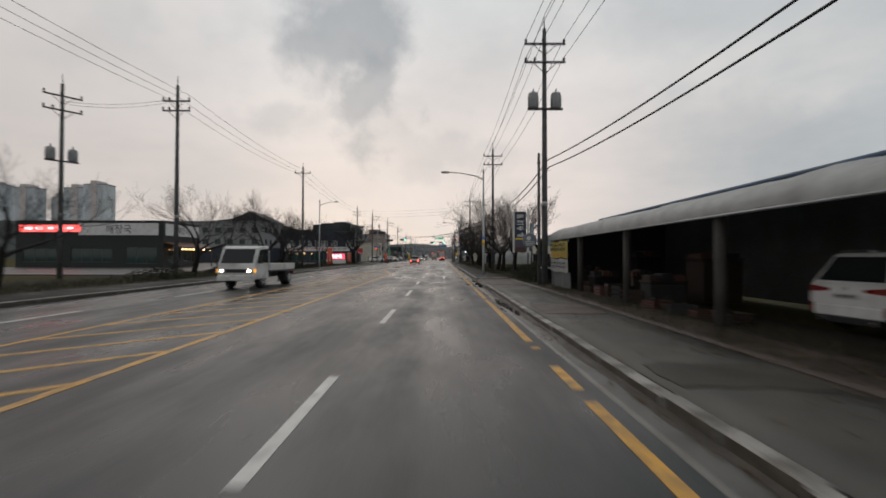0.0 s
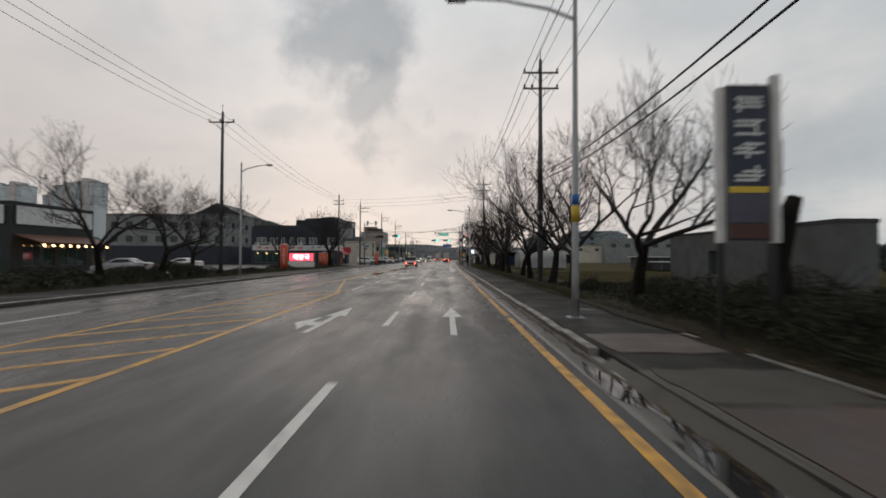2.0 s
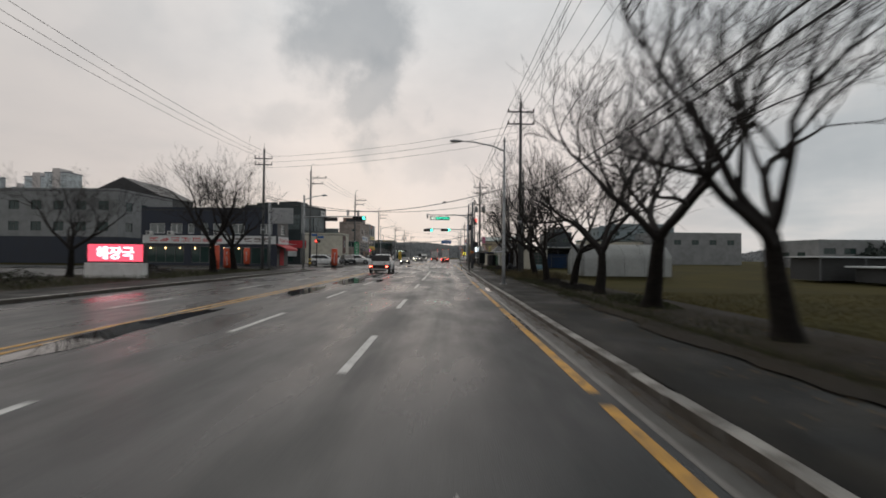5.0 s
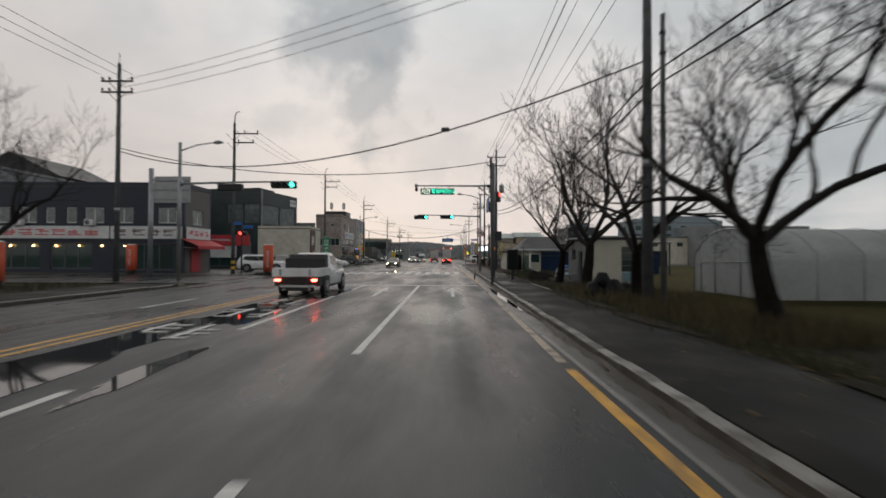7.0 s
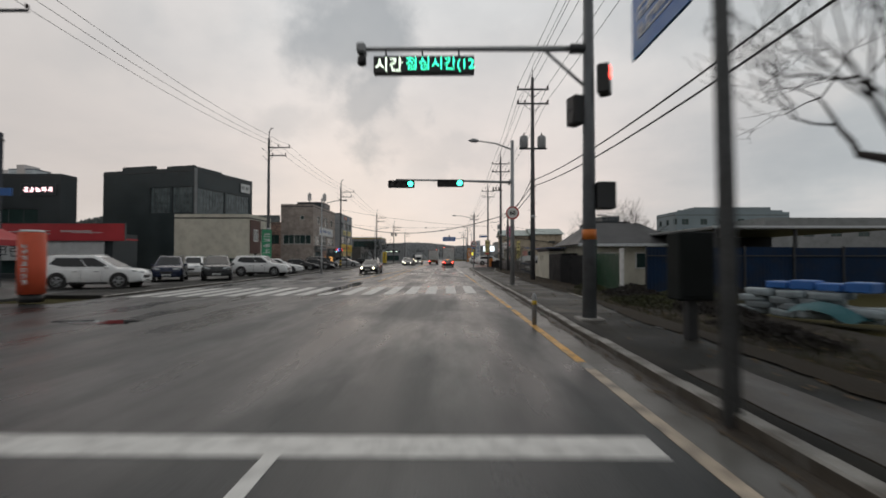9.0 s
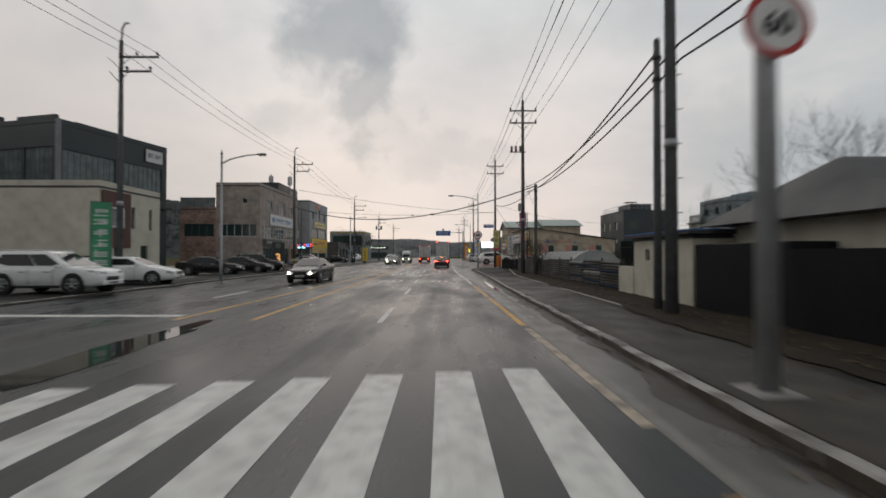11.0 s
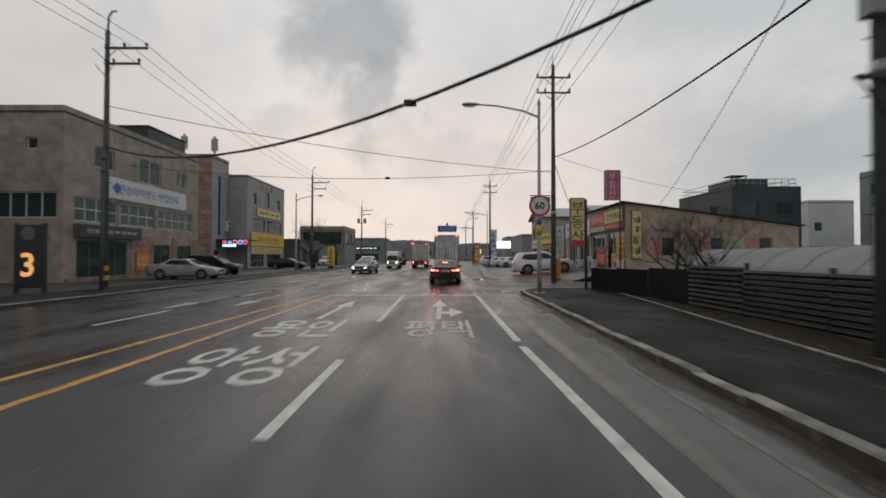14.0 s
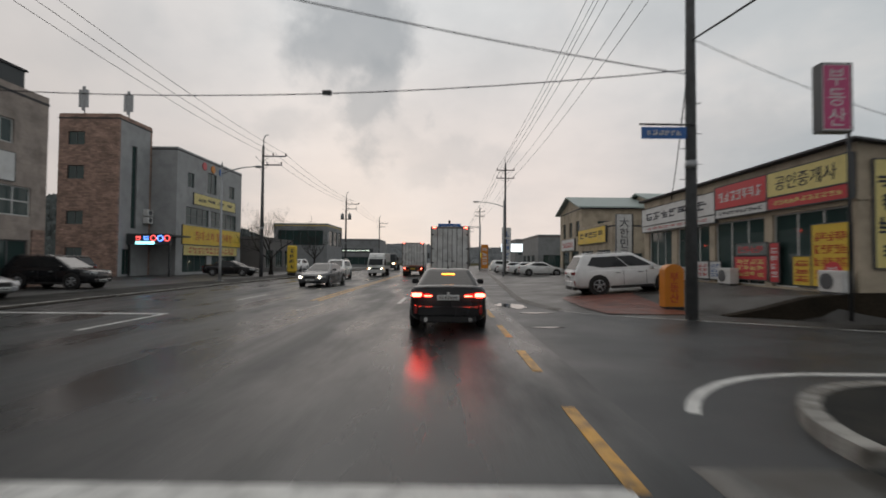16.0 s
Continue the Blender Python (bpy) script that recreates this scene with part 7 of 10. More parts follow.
def thin_sheet(m, share):
    """Lets a share of the daylight through a sheet."""
    nt = m.node_tree
    vout = [n for n in nt.nodes if n.type == "OUTPUT_MATERIAL"][0]
    thin, both = nt.nodes.new("ShaderNodeBsdfTranslucent"), nt.nodes.new("ShaderNodeMixShader")
    thin.inputs["Color"].default_value = (0.6, 0.62, 0.64, 1)
    both.inputs[0].default_value = share
    nt.links.new(vout.inputs["Surface"].links[0].from_socket, both.inputs[1])
    nt.links.new(thin.outputs[0], both.inputs[2])
    nt.links.new(both.outputs[0], vout.inputs["Surface"])
    return m


VINYL = CANVAS.copy()
VINYL.name = "roof_vinyl"
thin_sheet(VINYL, 0.10)
# Shed inside: its dimness is put into these dark material colours
SHEDPOST = mat("dim_concrete_post", (0.060, 0.056, 0.052), 0.8, vary=0.3, scale=1.5, grain=20, bump=0.2)
STALLCLOTH = mat("dim_grey_cloth", (0.022, 0.024, 0.026), 0.8, vary=0.4, scale=1.2, grain=10, bump=0.3, dirt=(0.035, 0.024, 0.017), dirt_amount=0.5)
SHEDBACK = mat("dim_back_sheet", (0.075, 0.078, 0.082), 0.8, vary=0.35, scale=0.7, grain=10, bump=0.2, dirt=(0.08, 0.07, 0.06), dirt_amount=0.6)
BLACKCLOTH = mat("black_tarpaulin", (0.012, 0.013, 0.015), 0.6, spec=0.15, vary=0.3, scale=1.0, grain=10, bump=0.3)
DARKWOOD = mat("dim_shed_wood", (0.032, 0.021, 0.016), 0.7, vary=0.35, scale=2.0, grain=20, bump=0.2)
shed = thing("market_shed", (6.0, 11.0, 0.1), "long open market shed with a grey canvas roof and dark inside", "shed")
bm, rows_ = B(), []
for i in range(57):
    y = -15 + 28.4 * i / 56
    ring = []
    for k, (x, z) in enumerate(((-0.14, 2.42), (-0.16, 2.58), (-0.06, 2.76), (0.30, 2.94), (1.1, 3.10), (3.5, 3.3), (6.5, 3.5))):
        ring.append(bm.verts.new((x + 0.05 * noise.noise((y * 0.9, k, 1)), y, z + (0.05 * abs(math.sin(y * 1.35)) if 1 < k < 6 else 0) + (0.09 if k > 1 else 0.02) * noise.noise((y * 0.7, k * 0.8, 4)))))
    rows_.append(ring)
for a, b in zip(rows_, rows_[1:]):
    for k in range(6):
        bm.faces.new((a[k], b[k], b[k + 1], a[k + 1])).smooth = True
part("canvas_roof", bm, VINYL, shed)
part("roof_pipe", tube(B(), [(1.0, -15, 3.20), (1.0, 9.0, 3.17)], 0.05, 8), mat("dull_blue_pipe", (0.05, 0.09, 0.15), 0.5, vary=0.2, bump=0.05), shed)
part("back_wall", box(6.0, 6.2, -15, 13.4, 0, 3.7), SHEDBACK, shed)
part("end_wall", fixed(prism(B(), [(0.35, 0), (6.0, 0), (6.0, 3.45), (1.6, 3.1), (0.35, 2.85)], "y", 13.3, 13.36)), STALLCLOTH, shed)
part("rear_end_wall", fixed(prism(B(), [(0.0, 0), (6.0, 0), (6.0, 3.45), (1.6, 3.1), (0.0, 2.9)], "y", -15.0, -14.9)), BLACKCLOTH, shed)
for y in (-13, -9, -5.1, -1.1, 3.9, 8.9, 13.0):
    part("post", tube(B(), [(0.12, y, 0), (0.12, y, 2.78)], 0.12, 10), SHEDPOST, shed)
    part("rafter", tube(B(), [(0.0, y, 2.62), (1.6, y, 3.0), (6.0, y, 3.36)], 0.04, 6), DARKSTEEL, shed)
part("eave_pipe", tube(B(), [(-0.13, -15, 2.42), (-0.13, 13.4, 2.42)], 0.03, 6), STEEL, shed)
for y in (2.0, 9.5):
    part("hanging_lamp", box(1.95, 2.1, y - 0.04, y + 0.04, 2.9, 2.95), COOLBULB if y > 5 else CANVAS, shed)
ban = thing("banner", (5.90, 22.65, 0.1), "yellow and white vinyl banners tied along the shed front", "banner", turn=-90)
YB = mat("yellow_vinyl", (0.42, 0.33, 0.06), 0.5, vary=0.12, bump=0.1)
for nm, m, z0, z1, y0 in (("yellow_sheet", YB, 1.50, 2.30, -0.02), ("white_sheet", mat("grubby_white_vinyl", (0.34, 0.35, 0.35), 0.5, vary=0.2, scale=1.0, bump=0.1, dirt=(0.18, 0.17, 0.16), dirt_amount=0.6), 0.82, 1.46, -0.03), ("lower_sheet", mat("grey_green_sheet", (0.10, 0.115, 0.115), 0.6, vary=0.2, scale=1.0, bump=0.1, dirt=(0.07, 0.065, 0.06), dirt_amount=0.6), 0.02, 0.86, 0.05), ("upper_sheet", SHEDPOST, 2.26, 2.62, 0.06)):
    bm = B()
    v = [[bm.verts.new((-1.75 + 3.5 * i / 14, y0 + 0.05 * math.sin(i * 1.1 + z0), z0 + (z1 - z0) * j / 5 + 0.03 * math.sin(i * 0.9))) for i in range(15)] for j in range(6)]
    for a, b in zip(v, v[1:]):
        for i in range(14):
            bm.faces.new((a[i], a[i + 1], b[i + 1], b[i])).smooth = True
    part(nm, bm, m, ban)
part("lettering", moved(bars(2.9, 0.42, 11, 2, seed=50), 0.0, -0.095, 2.03), INK, ban)
part("lettering", moved(bars(2.9, 0.13, 8, 1, seed=54), 0.0, -0.095, 1.64), SIGN_O, ban)
part("lettering", moved(bars(2.9, 0.36, 9, 2, seed=51), 0.0, -0.105, 1.16), INK, ban)
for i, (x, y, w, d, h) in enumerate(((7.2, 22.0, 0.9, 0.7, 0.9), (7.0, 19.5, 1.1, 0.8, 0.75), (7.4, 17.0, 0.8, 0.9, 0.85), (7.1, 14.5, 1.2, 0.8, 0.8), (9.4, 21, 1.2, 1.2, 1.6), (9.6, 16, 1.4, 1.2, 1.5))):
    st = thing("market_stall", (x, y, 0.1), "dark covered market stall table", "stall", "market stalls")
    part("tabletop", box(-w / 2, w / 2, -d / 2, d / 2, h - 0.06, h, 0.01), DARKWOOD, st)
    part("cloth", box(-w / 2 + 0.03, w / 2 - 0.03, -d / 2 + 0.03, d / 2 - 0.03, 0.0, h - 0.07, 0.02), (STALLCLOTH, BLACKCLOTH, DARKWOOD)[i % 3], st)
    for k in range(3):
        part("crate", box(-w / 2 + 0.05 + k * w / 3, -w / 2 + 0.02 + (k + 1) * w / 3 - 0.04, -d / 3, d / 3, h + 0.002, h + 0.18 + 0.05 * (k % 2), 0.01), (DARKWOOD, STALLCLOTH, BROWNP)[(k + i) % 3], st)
rng = random.Random(21)
for k in range(16):
    y, x = 10.5 + 0.75 * k + rng.uniform(-0.2, 0.2), 6.55 + rng.uniform(-0.15, 0.25)
    w, d, h = rng.uniform(0.2, 0.36), rng.uniform(0.2, 0.36), rng.uniform(0.18, 0.5)
    cr = thing("produce_crate", (x, y, 0.13), "dark slatted produce crate on the shed floor", "crate", "produce crates", turn=rng.uniform(-25, 25))
    part("base", box(-w, w, -d, d, 0.0, 0.03), DARKWOOD, cr)
    for sx in (-1, 1):
        for q in range(3):
            z0 = 0.04 + q * h / 3
            part("slat", box(min(sx * w, sx * (w - 0.02)), max(sx * w, sx * (w - 0.02)), -d, d, z0, z0 + h / 3 - 0.03), (DARKWOOD, BROWNP, STALLCLOTH)[k % 3], cr)
            part("slat", box(-w + 0.021, w - 0.021, min(sx * d, sx * (d - 0.02)), max(sx * d, sx * (d - 0.02)), z0, z0 + h / 3 - 0.03), (DARKWOOD, BROWNP, STALLCLOTH)[k % 3], cr)
rsn = thing("round_sign_board", (4.87, 24.95, 1.1), "round pale shop sign on a bracket", "sign")
part("disc", tube(B(), [(0, 0, 1.45), (0, -0.08, 1.45)], 0.36, 28), mat("pale_disc", (0.16, 0.19, 0.23), 0.5, vary=0.15, bump=0.03), rsn)
part("rim", tube(B(), [(0.37 * math.cos(radians(a)), -0.04, 1.45 + 0.37 * math.sin(radians(a))) for a in range(0, 361, 15)], 0.03, 6, caps=False), GREYWALL, rsn)
part("emblem", tube(B(), [(-0.05, -0.081, 1.56), (-0.05, -0.09, 1.56)], 0.12, 16), SIGN_W, rsn)
for k, w in enumerate((0.22, 0.26, 0.2)):
    part("marking", box(-w, w, -0.09, -0.081, 1.36 - 0.09 * k, 1.40 - 0.09 * k), SIGN_W, rsn)
part("bracket", tube(B(), [(0.3, 0.0, 1.45), (0.52, 0.0, 1.45)], 0.03, 8), DARKSTEEL, rsn)
vs = sign(5.75, 33.0, 3.45, 0.75, 2.9, mat("slate_sign", (0.024, 0.034, 0.062), 0.4, bump=0.03), SIGN_W, "", count=1, rows=4, lift=0.46, label="tall dark vertical shop sign with pale characters", depth=0.25, scale=0.60, seed=52, name="vertical_sign")
part("post", box(0.50, 0.64, -0.07, 0.07, -1.5, 1.7), WHITE, vs)
part("post", box(-0.53, -0.41, -0.07, 0.07, -1.5, 1.45), WHITE, vs)
part("lower_post", box(0.53, 0.61, -0.04, 0.04, -3.4, -1.5), BLACKP, vs)
part("lower_post", box(-0.51, -0.43, -0.04, 0.04, -3.4, -1.5), BLACKP, vs)
part("bracket", box(-0.41, 0.50, 0.0, 0.06, 1.25, 1.32), STEEL, vs)
part("yellow_band", box(-0.37, 0.37, -0.137, -0.127, -0.56, -0.44), SIGN_Y, vs)
part("lower_panel", box(-0.37, 0.37, -0.137, -0.127, -1.12, -0.58), mat("dull_violet_panel", (0.085, 0.085, 0.12), 0.5, vary=0.2, bump=0.03), vs)
part("red_band", box(-0.37, 0.37, -0.137, -0.127, -1.42, -1.14), BROWNP, vs)
sv = sign(6.72, 33.6, 3.6, 0.24, 0.9, mat("pale_blue_sign", (0.20, 0.29, 0.36), 0.5, bump=0.03), SIGN_W, count=1, rows=3, label="small blue vertical sign", depth=0.1, scale=0.7, seed=53, name="vertical_sign")
part("post", box(-0.04, 0.04, 0.06, 0.14, -3.6, 0.5), DARKSTEEL, sv)
dk = thing("storage_bench", (6.3, 27.2, 0.1), "dark storage bench with a pale top beside the shed", "bench")
part("body", box(-0.35, 1.2, -0.5, 0.5, 0, 0.85, 0.02), BLACKCLOTH, dk)
part("top", box(-0.4, 1.25, -0.55, 0.55, 0.86, 0.92, 0.01), CANVAS, dk)
building("field_store", "low dark grey metal store behind the scrub", 11.8, 13.0, 38.0, 48.2, 2.75, mat("dull_dark_cladding", (0.105, 0.108, 0.112), 0.6, vary=0.2, scale=0.7, grain=18, bump=0.1, dirt=(0.05, 0.048, 0.045), dirt_amount=0.5), {"W": [(3.2, 4.1, 0.9, 2.0, 1, 1)]}, parapet=0, slabs=False)
stump = thing("tree_stump", (7.35, 34.3, 0.0), "tall cut grey tree stump in the scrub", "tree stump")
part("trunk", tube(B(), [(0, 0, -0.1), (0.05, 0, 0.4), (0.0, 0.05, 1.6), (0.16, 0, 2.5), (0.34, 0, 3.0)], [0.34, 0.25, 0.22, 0.21, 0.15], 12), BARK, stump)
part("limb", tube(B(), [(0.05, 0, 2.2), (-0.25, 0, 2.6), (-0.35, 0, 2.9)], [0.12, 0.10, 0.07], 8), BARK, stump)

# -- right side, far across the field --
building("far_factory", "long low pale factory across the field", 73, 86, 150, 165, 5.2, GREYWALL, {"W": row(3, 1, 2, 2.2, 2, 3.2), "S": row(3, 1, 2.4, 1.6, 2.8, 4.0)}, roof=ROOFG)
building("far_depot", "grey flat-roofed depot across the field", 58, 84, 190, 205, 8.6, GREYWALL, {"S": row(5, 2, 2, 3, 5.6, 7.0)}, roof=ROOFG)
SHED_WALL = mat("dark_shed_wall", (0.045, 0.047, 0.048), 0.8, vary=0.3, scale=0.5, grain=12, bump=0.1)
for i, (x0, x1, y0, h) in enumerate(((31.5, 47, 99, 1.95), (33, 45.5, 94, 1.15), (49, 56, 100, 1.6))):
    sh = thing("low_shed", ((x0 + x1) / 2, y0 + 2.4, -0.1), "long low shed with a thin white roof at the field's end", "shed", "low field sheds")
    w = (x1 - x0) / 2
    part("wall", box(-w + 0.4, w - 0.4, -1.6, 1.6, 0, h), SHED_WALL, sh)
    part("roof", box(-w, w, -2.2, 2.2, h, h + 0.13, 0.02), PALE, sh)
    for k in range(5):
        part("post", box(-w + 0.1 + k * (2 * w - 0.3) / 4, -w + 0.2 + k * (2 * w - 0.3) / 4, -2.1, -2.0, 0, h), FRAME, sh)
# Hedge tone lifted towards grey to carry the distance haze
FARHEDGE = mat("haze_tinted_hedge", (0.060, 0.072, 0.066), 1.0, spec=0.0, vary=0.3, scale=0.5, bump=0, island=0.35)
rw = random.Random(77)
for k in range(12):
    shrub(39 + 4.2 * k + rw.uniform(-1, 1), 87 + rw.uniform(-2, 3), -0.1, 2.9, 1.8, rw.uniform(1.2, 1.9), 1500, 300 + k, FARHEDGE, "dark hedge along the far end of the field", 0.16)
for k in range(9):
    shrub(88 + 8.5 * k + rw.uniform(-2, 2), 148 + rw.uniform(-6, 8), -0.1, 7.0, 5.0, rw.uniform(5.4, 7.4), 2600, 330 + k, FARHEDGE, "dark leafy tree belt beyond the field", 0.42)


def greenhouse(x0, x1, y0, y1, h, axis, label, base=0.0):
    e = thing("greenhouse", ((x0 + x1) / 2, (y0 + y1) / 2, base), label, "greenhouse", "vinyl greenhouses")
    X, Y = (x1 - x0) / 2, (y1 - y0) / 2
    n, L_, R_ = 18, (X if axis == "x" else Y), (Y if axis == "x" else X)
    arc = [(R_ * (-math.cos(math.pi * k / n) if abs(math.cos(math.pi * k / n)) < 0.93 else -math.copysign(1, math.cos(math.pi * k / n)) * (0.93 + 0.07 * abs(math.cos(math.pi * k / n)))), h * (0.42 * (1 if 0 < k < n else 0) + 0.58 * math.sin(math.pi * k / n))) for k in range(n + 1)]
    put = (lambda s, p: (s, p[0], p[1])) if axis == "x" else (lambda s, p: (p[0], s, p[1]))
    bm = B()
    m = max(8, int(L_ * 2 / 0.6))
    rings = [[bm.verts.new(put(-L_ + 2 * L_ * i / m, (p[0] * (1 + 0.012 * math.sin(i * 2.1)), p[1] * (1 + 0.02 * math.sin(i * 3.14))))) for p in arc] for i in range(m + 1)]
    for a, b in zip(rings, rings[1:]):
        for k in range(n):
            bm.faces.new((a[k], a[k + 1], b[k + 1], b[k])).smooth = True
    part("vinyl_cover", bm, VINYL, e)
    for s in (-L_, L_):
        bm = B()
        bm.faces.new([bm.verts.new(put(s, p)) for p in arc])
        end = part("end_sheet", bm, VINYL, e)
        bm = B()
        out = 0.02 * (1 if s > 0 else -1)
        for k in (4, 7, 11, 14):
            tube(bm, [put(s + out, (arc[k][0], 0)), put(s + out, arc[k])], 0.03, 5)
        tube(bm, [put(s + out, p) for p in arc], 0.035, 5)
        tube(bm, [put(s + out, (arc[2][0], h * 0.5)), put(s + out, (arc[16][0], h * 0.5))], 0.03, 5)
        part("end_frame", bm, STEEL, e)
    for i in range(0, m + 1, 3):
        part("hoop", tube(B(), [put(-L_ + 2 * L_ * i / m, (p[0] * 1.008, p[1] * 1.01 + 0.01)) for p in arc], 0.016, 4), STEEL, e)


VINYL = thin_sheet(mat("milky_vinyl", (0.42, 0.44, 0.43), 0.40, vary=0.3, scale=0.8, grain=6, bump=0.25, dirt=(0.42, 0.43, 0.40), dirt_amount=0.5), 0.5)
greenhouse(12.7, 20.6, 102.3, 107.7, 2.95, "x", "white vinyl greenhouse beside the road")
greenhouse(10.8, 14.6, 163.6, 178, 2.0, "y", "low white vinyl tunnel behind the fence")
hut = building("cream_hut", "small cream hut with grey side and barred window", 7.55, 10.6, 107.9, 112.4, 2.55, CREAM, {"S": [(1.5, 2.8, 0.9, 2.2, 2, 4)], "W": [(0.5, 1.3, 1.5, 2.1, 2, 1), (1.8, 2.6, 0.1, 2.0, 1, 1), (3.2, 3.7, 1.5, 2.1, 1, 1)]}, parapet=0, wall_by_face={"W": SHED, "N": SHED}, slabs=False)
part("eave", box(-1.7, 1.7, -2.45, 2.45, 2.68, 2.76), PALE, hut)
part("sill_panel", box(0.0, 1.25, -2.30, -2.252, 0.42, 0.88), mat("pale_blue_panel", (0.16, 0.28, 0.34), 0.5, vary=0.12, bump=0.03), hut)
ac = thing("air_conditioner", (7.38, 110.9, 0.15), "dull grey-white outdoor air conditioner unit by the hut", "air conditioner", "air conditioners")
part("casing", box(-0.14, 0.14, -0.24, 0.24, 0.1, 0.56, 0.02), GREYWALL, ac)
part("fan_grille", tube(B(), [(-0.15, 0, 0.33), (-0.16, 0, 0.33)], 0.18, 20), FRAME, ac)
part("foot", box(-0.13, 0.13, -0.22, 0.22, -0.1, 0.1), FRAME, ac)
# ---- right side, from the hut to the shops ----
BLUEF = mat("blue_sheet_fence", (0.011, 0.026, 0.060), 0.75, spec=0.12, vary=0.2, scale=0.8, grain=14, bump=0.15, dirt=(0.03, 0.03, 0.03), dirt_amount=0.5)
GREENP = mat("green_paint", (0.012, 0.050, 0.024), 0.5, vary=0.2, bump=0.1)
RUST = mat("dark_rusty_sheet", (0.017, 0.016, 0.015), 0.55, spec=0.2, metal=0.0, vary=0.5, per_object=0.6, scale=1.2, grain=10, bump=0.2, dirt=(0.030, 0.022, 0.018), dirt_amount=0.5)
TEAL = mat("teal_tarpaulin", (0.012, 0.085, 0.10), 0.5, vary=0.2, bump=0.3)
SACK = mat("woven_sack", (0.22, 0.26, 0.28), 0.7, vary=0.2, scale=4, bump=0.3, per_object=0.3)


def sack_pile(x, y, n, label):
    e = thing("sack_pile", (x, y, 0.1), label, "sacks", turn=-68)
    rng = random.Random(5)
    bm = B()
    bmesh.ops.create_cube(bm, size=1.0)
    bmesh.ops.subdivide_edges(bm, edges=bm.edges, cuts=2, use_grid_fill=True)
    for v in bm.verts:
        v.co = Vector((v.co.x * 0.75, v.co.y * 0.48, v.co.z * 0.18)) * (1 - 0.25 * (abs(v.co.x) > 0.4) * (abs(v.co.y) > 0.4))
        v.co += Vector((noise.noise(v.co * 5), noise.noise(v.co * 6 + Vector((3, 0, 0))), noise.noise(v.co * 5 + Vector((0, 4, 0))))) * 0.025
    first = part("sack", bm, SACK, e, smooth=True)
    i = 0
    for layer in range(4):
        for a in range(4 - layer // 2):
            for b in range(2):
                ob = first if i == 0 else new("sack", first.data)
                ob.parent = e
                ob.matrix_basis = pose(-1.2 + a * 0.8 + 0.2 * (layer % 2) + rng.uniform(-0.05, 0.05), -0.3 + b * 0.52, 0.09 + layer * 0.17, rng.uniform(-4, 4), rng.uniform(-4, 4), rng.uniform(-8, 8))
                i += 1
    bm = B()
    vs = [[bm.verts.new((-0.2 + 1.9 * i / 10, -0.75 + 1.5 * j / 8, 0.52 * max(0, 1 - ((i - 4) / 6.5) ** 2 - ((j - 4) / 6.0) ** 2) + 0.06 * noise.noise((i * 0.8, j * 0.8, 2)) + 0.05)) for i in range(11)] for j in range(9)]
    for p, q in zip(vs, vs[1:]):
        for k in range(10):
            bm.faces.new((p[k], p[k + 1], q[k + 1], q[k])).smooth = True
    bm.transform(pose(0.35, -0.75, 0.05) @ Matrix.Diagonal((0.75, 0.62, 0.75, 1)))
    part("tarpaulin", bm, TEAL, e, "crumpled teal tarpaulin")
    for k in range(4):
        part("blue_crate", box(-0.9 + 0.62 * k, -0.35 + 0.62 * k, -0.25, 0.3, 0.72, 0.92 + 0.05 * (k % 2), 0.03), BLUEP, e)


sack_pile(9.5, 118.6, 24, "pile of pale sacks half covered by a teal tarpaulin")


bags = thing("rubbish_bags", (6.0, 101.4, 0.12), "heap of tied black rubbish bags on the verge", "rubbish bags")
for k, (x, y, r) in enumerate(((-0.45, 0.1, 0.34), (0.2, -0.1, 0.40), (0.75, 0.1, 0.32), (0.15, 0.45, 0.36), (-0.1, 0.15, 0.30))):
    bm = B()
    bmesh.ops.create_uvsphere(bm, u_segments=16, v_segments=10, radius=r)
    for v in bm.verts:
        v.co.z = max(v.co.z * (0.85 if v.co.z < r * 0.8 else 1.25), -r * 0.62) + r * 0.62 + (0.42 if k == 4 else 0)
        v.co += Vector((x, y, 0)) + 0.11 * Vector((noise.noise(v.co * 6 + Vector((k, 0, 0))), noise.noise(v.co * 6 + Vector((0, k + 3, 0))), 0))
    part("bag", bm, BLACKCLOTH, bags, smooth=True)


def sheet_fence(x, y0, y1, h, material, label, rib=0.16, depth=0.02, along_y=True):
    e = thing("fence", (x, y0, 0.05), label, "fence")
    n = int((y1 - y0) / 2.0)
    for i in range(n):
        bm = B()
        a, b = i * (y1 - y0) / n, (i + 1) * (y1 - y0) / n - 0.01
        m = int((b - a) / (rib / 2))
        lo = [bm.verts.new((depth * (k % 2), a + (b - a) * k / m, 0.05)) for k in range(m + 1)]
        hi = [bm.verts.new((depth * (k % 2), a + (b - a) * k / m, h - 0.03 * (i % 2))) for k in range(m + 1)]
        for k in range(m):
            bm.faces.new((lo[k + 1], lo[k], hi[k], hi[k + 1]))
        part("sheet", bm, material, e)
        part("post", box(0.03, 0.1, a - 0.03, a + 0.03, 0, h + 0.05), DARKSTEEL, e)
    part("rail", box(0.03, 0.07, 0, y1 - y0, h * 0.8, h * 0.8 + 0.05), DARKSTEEL, e)
    return e


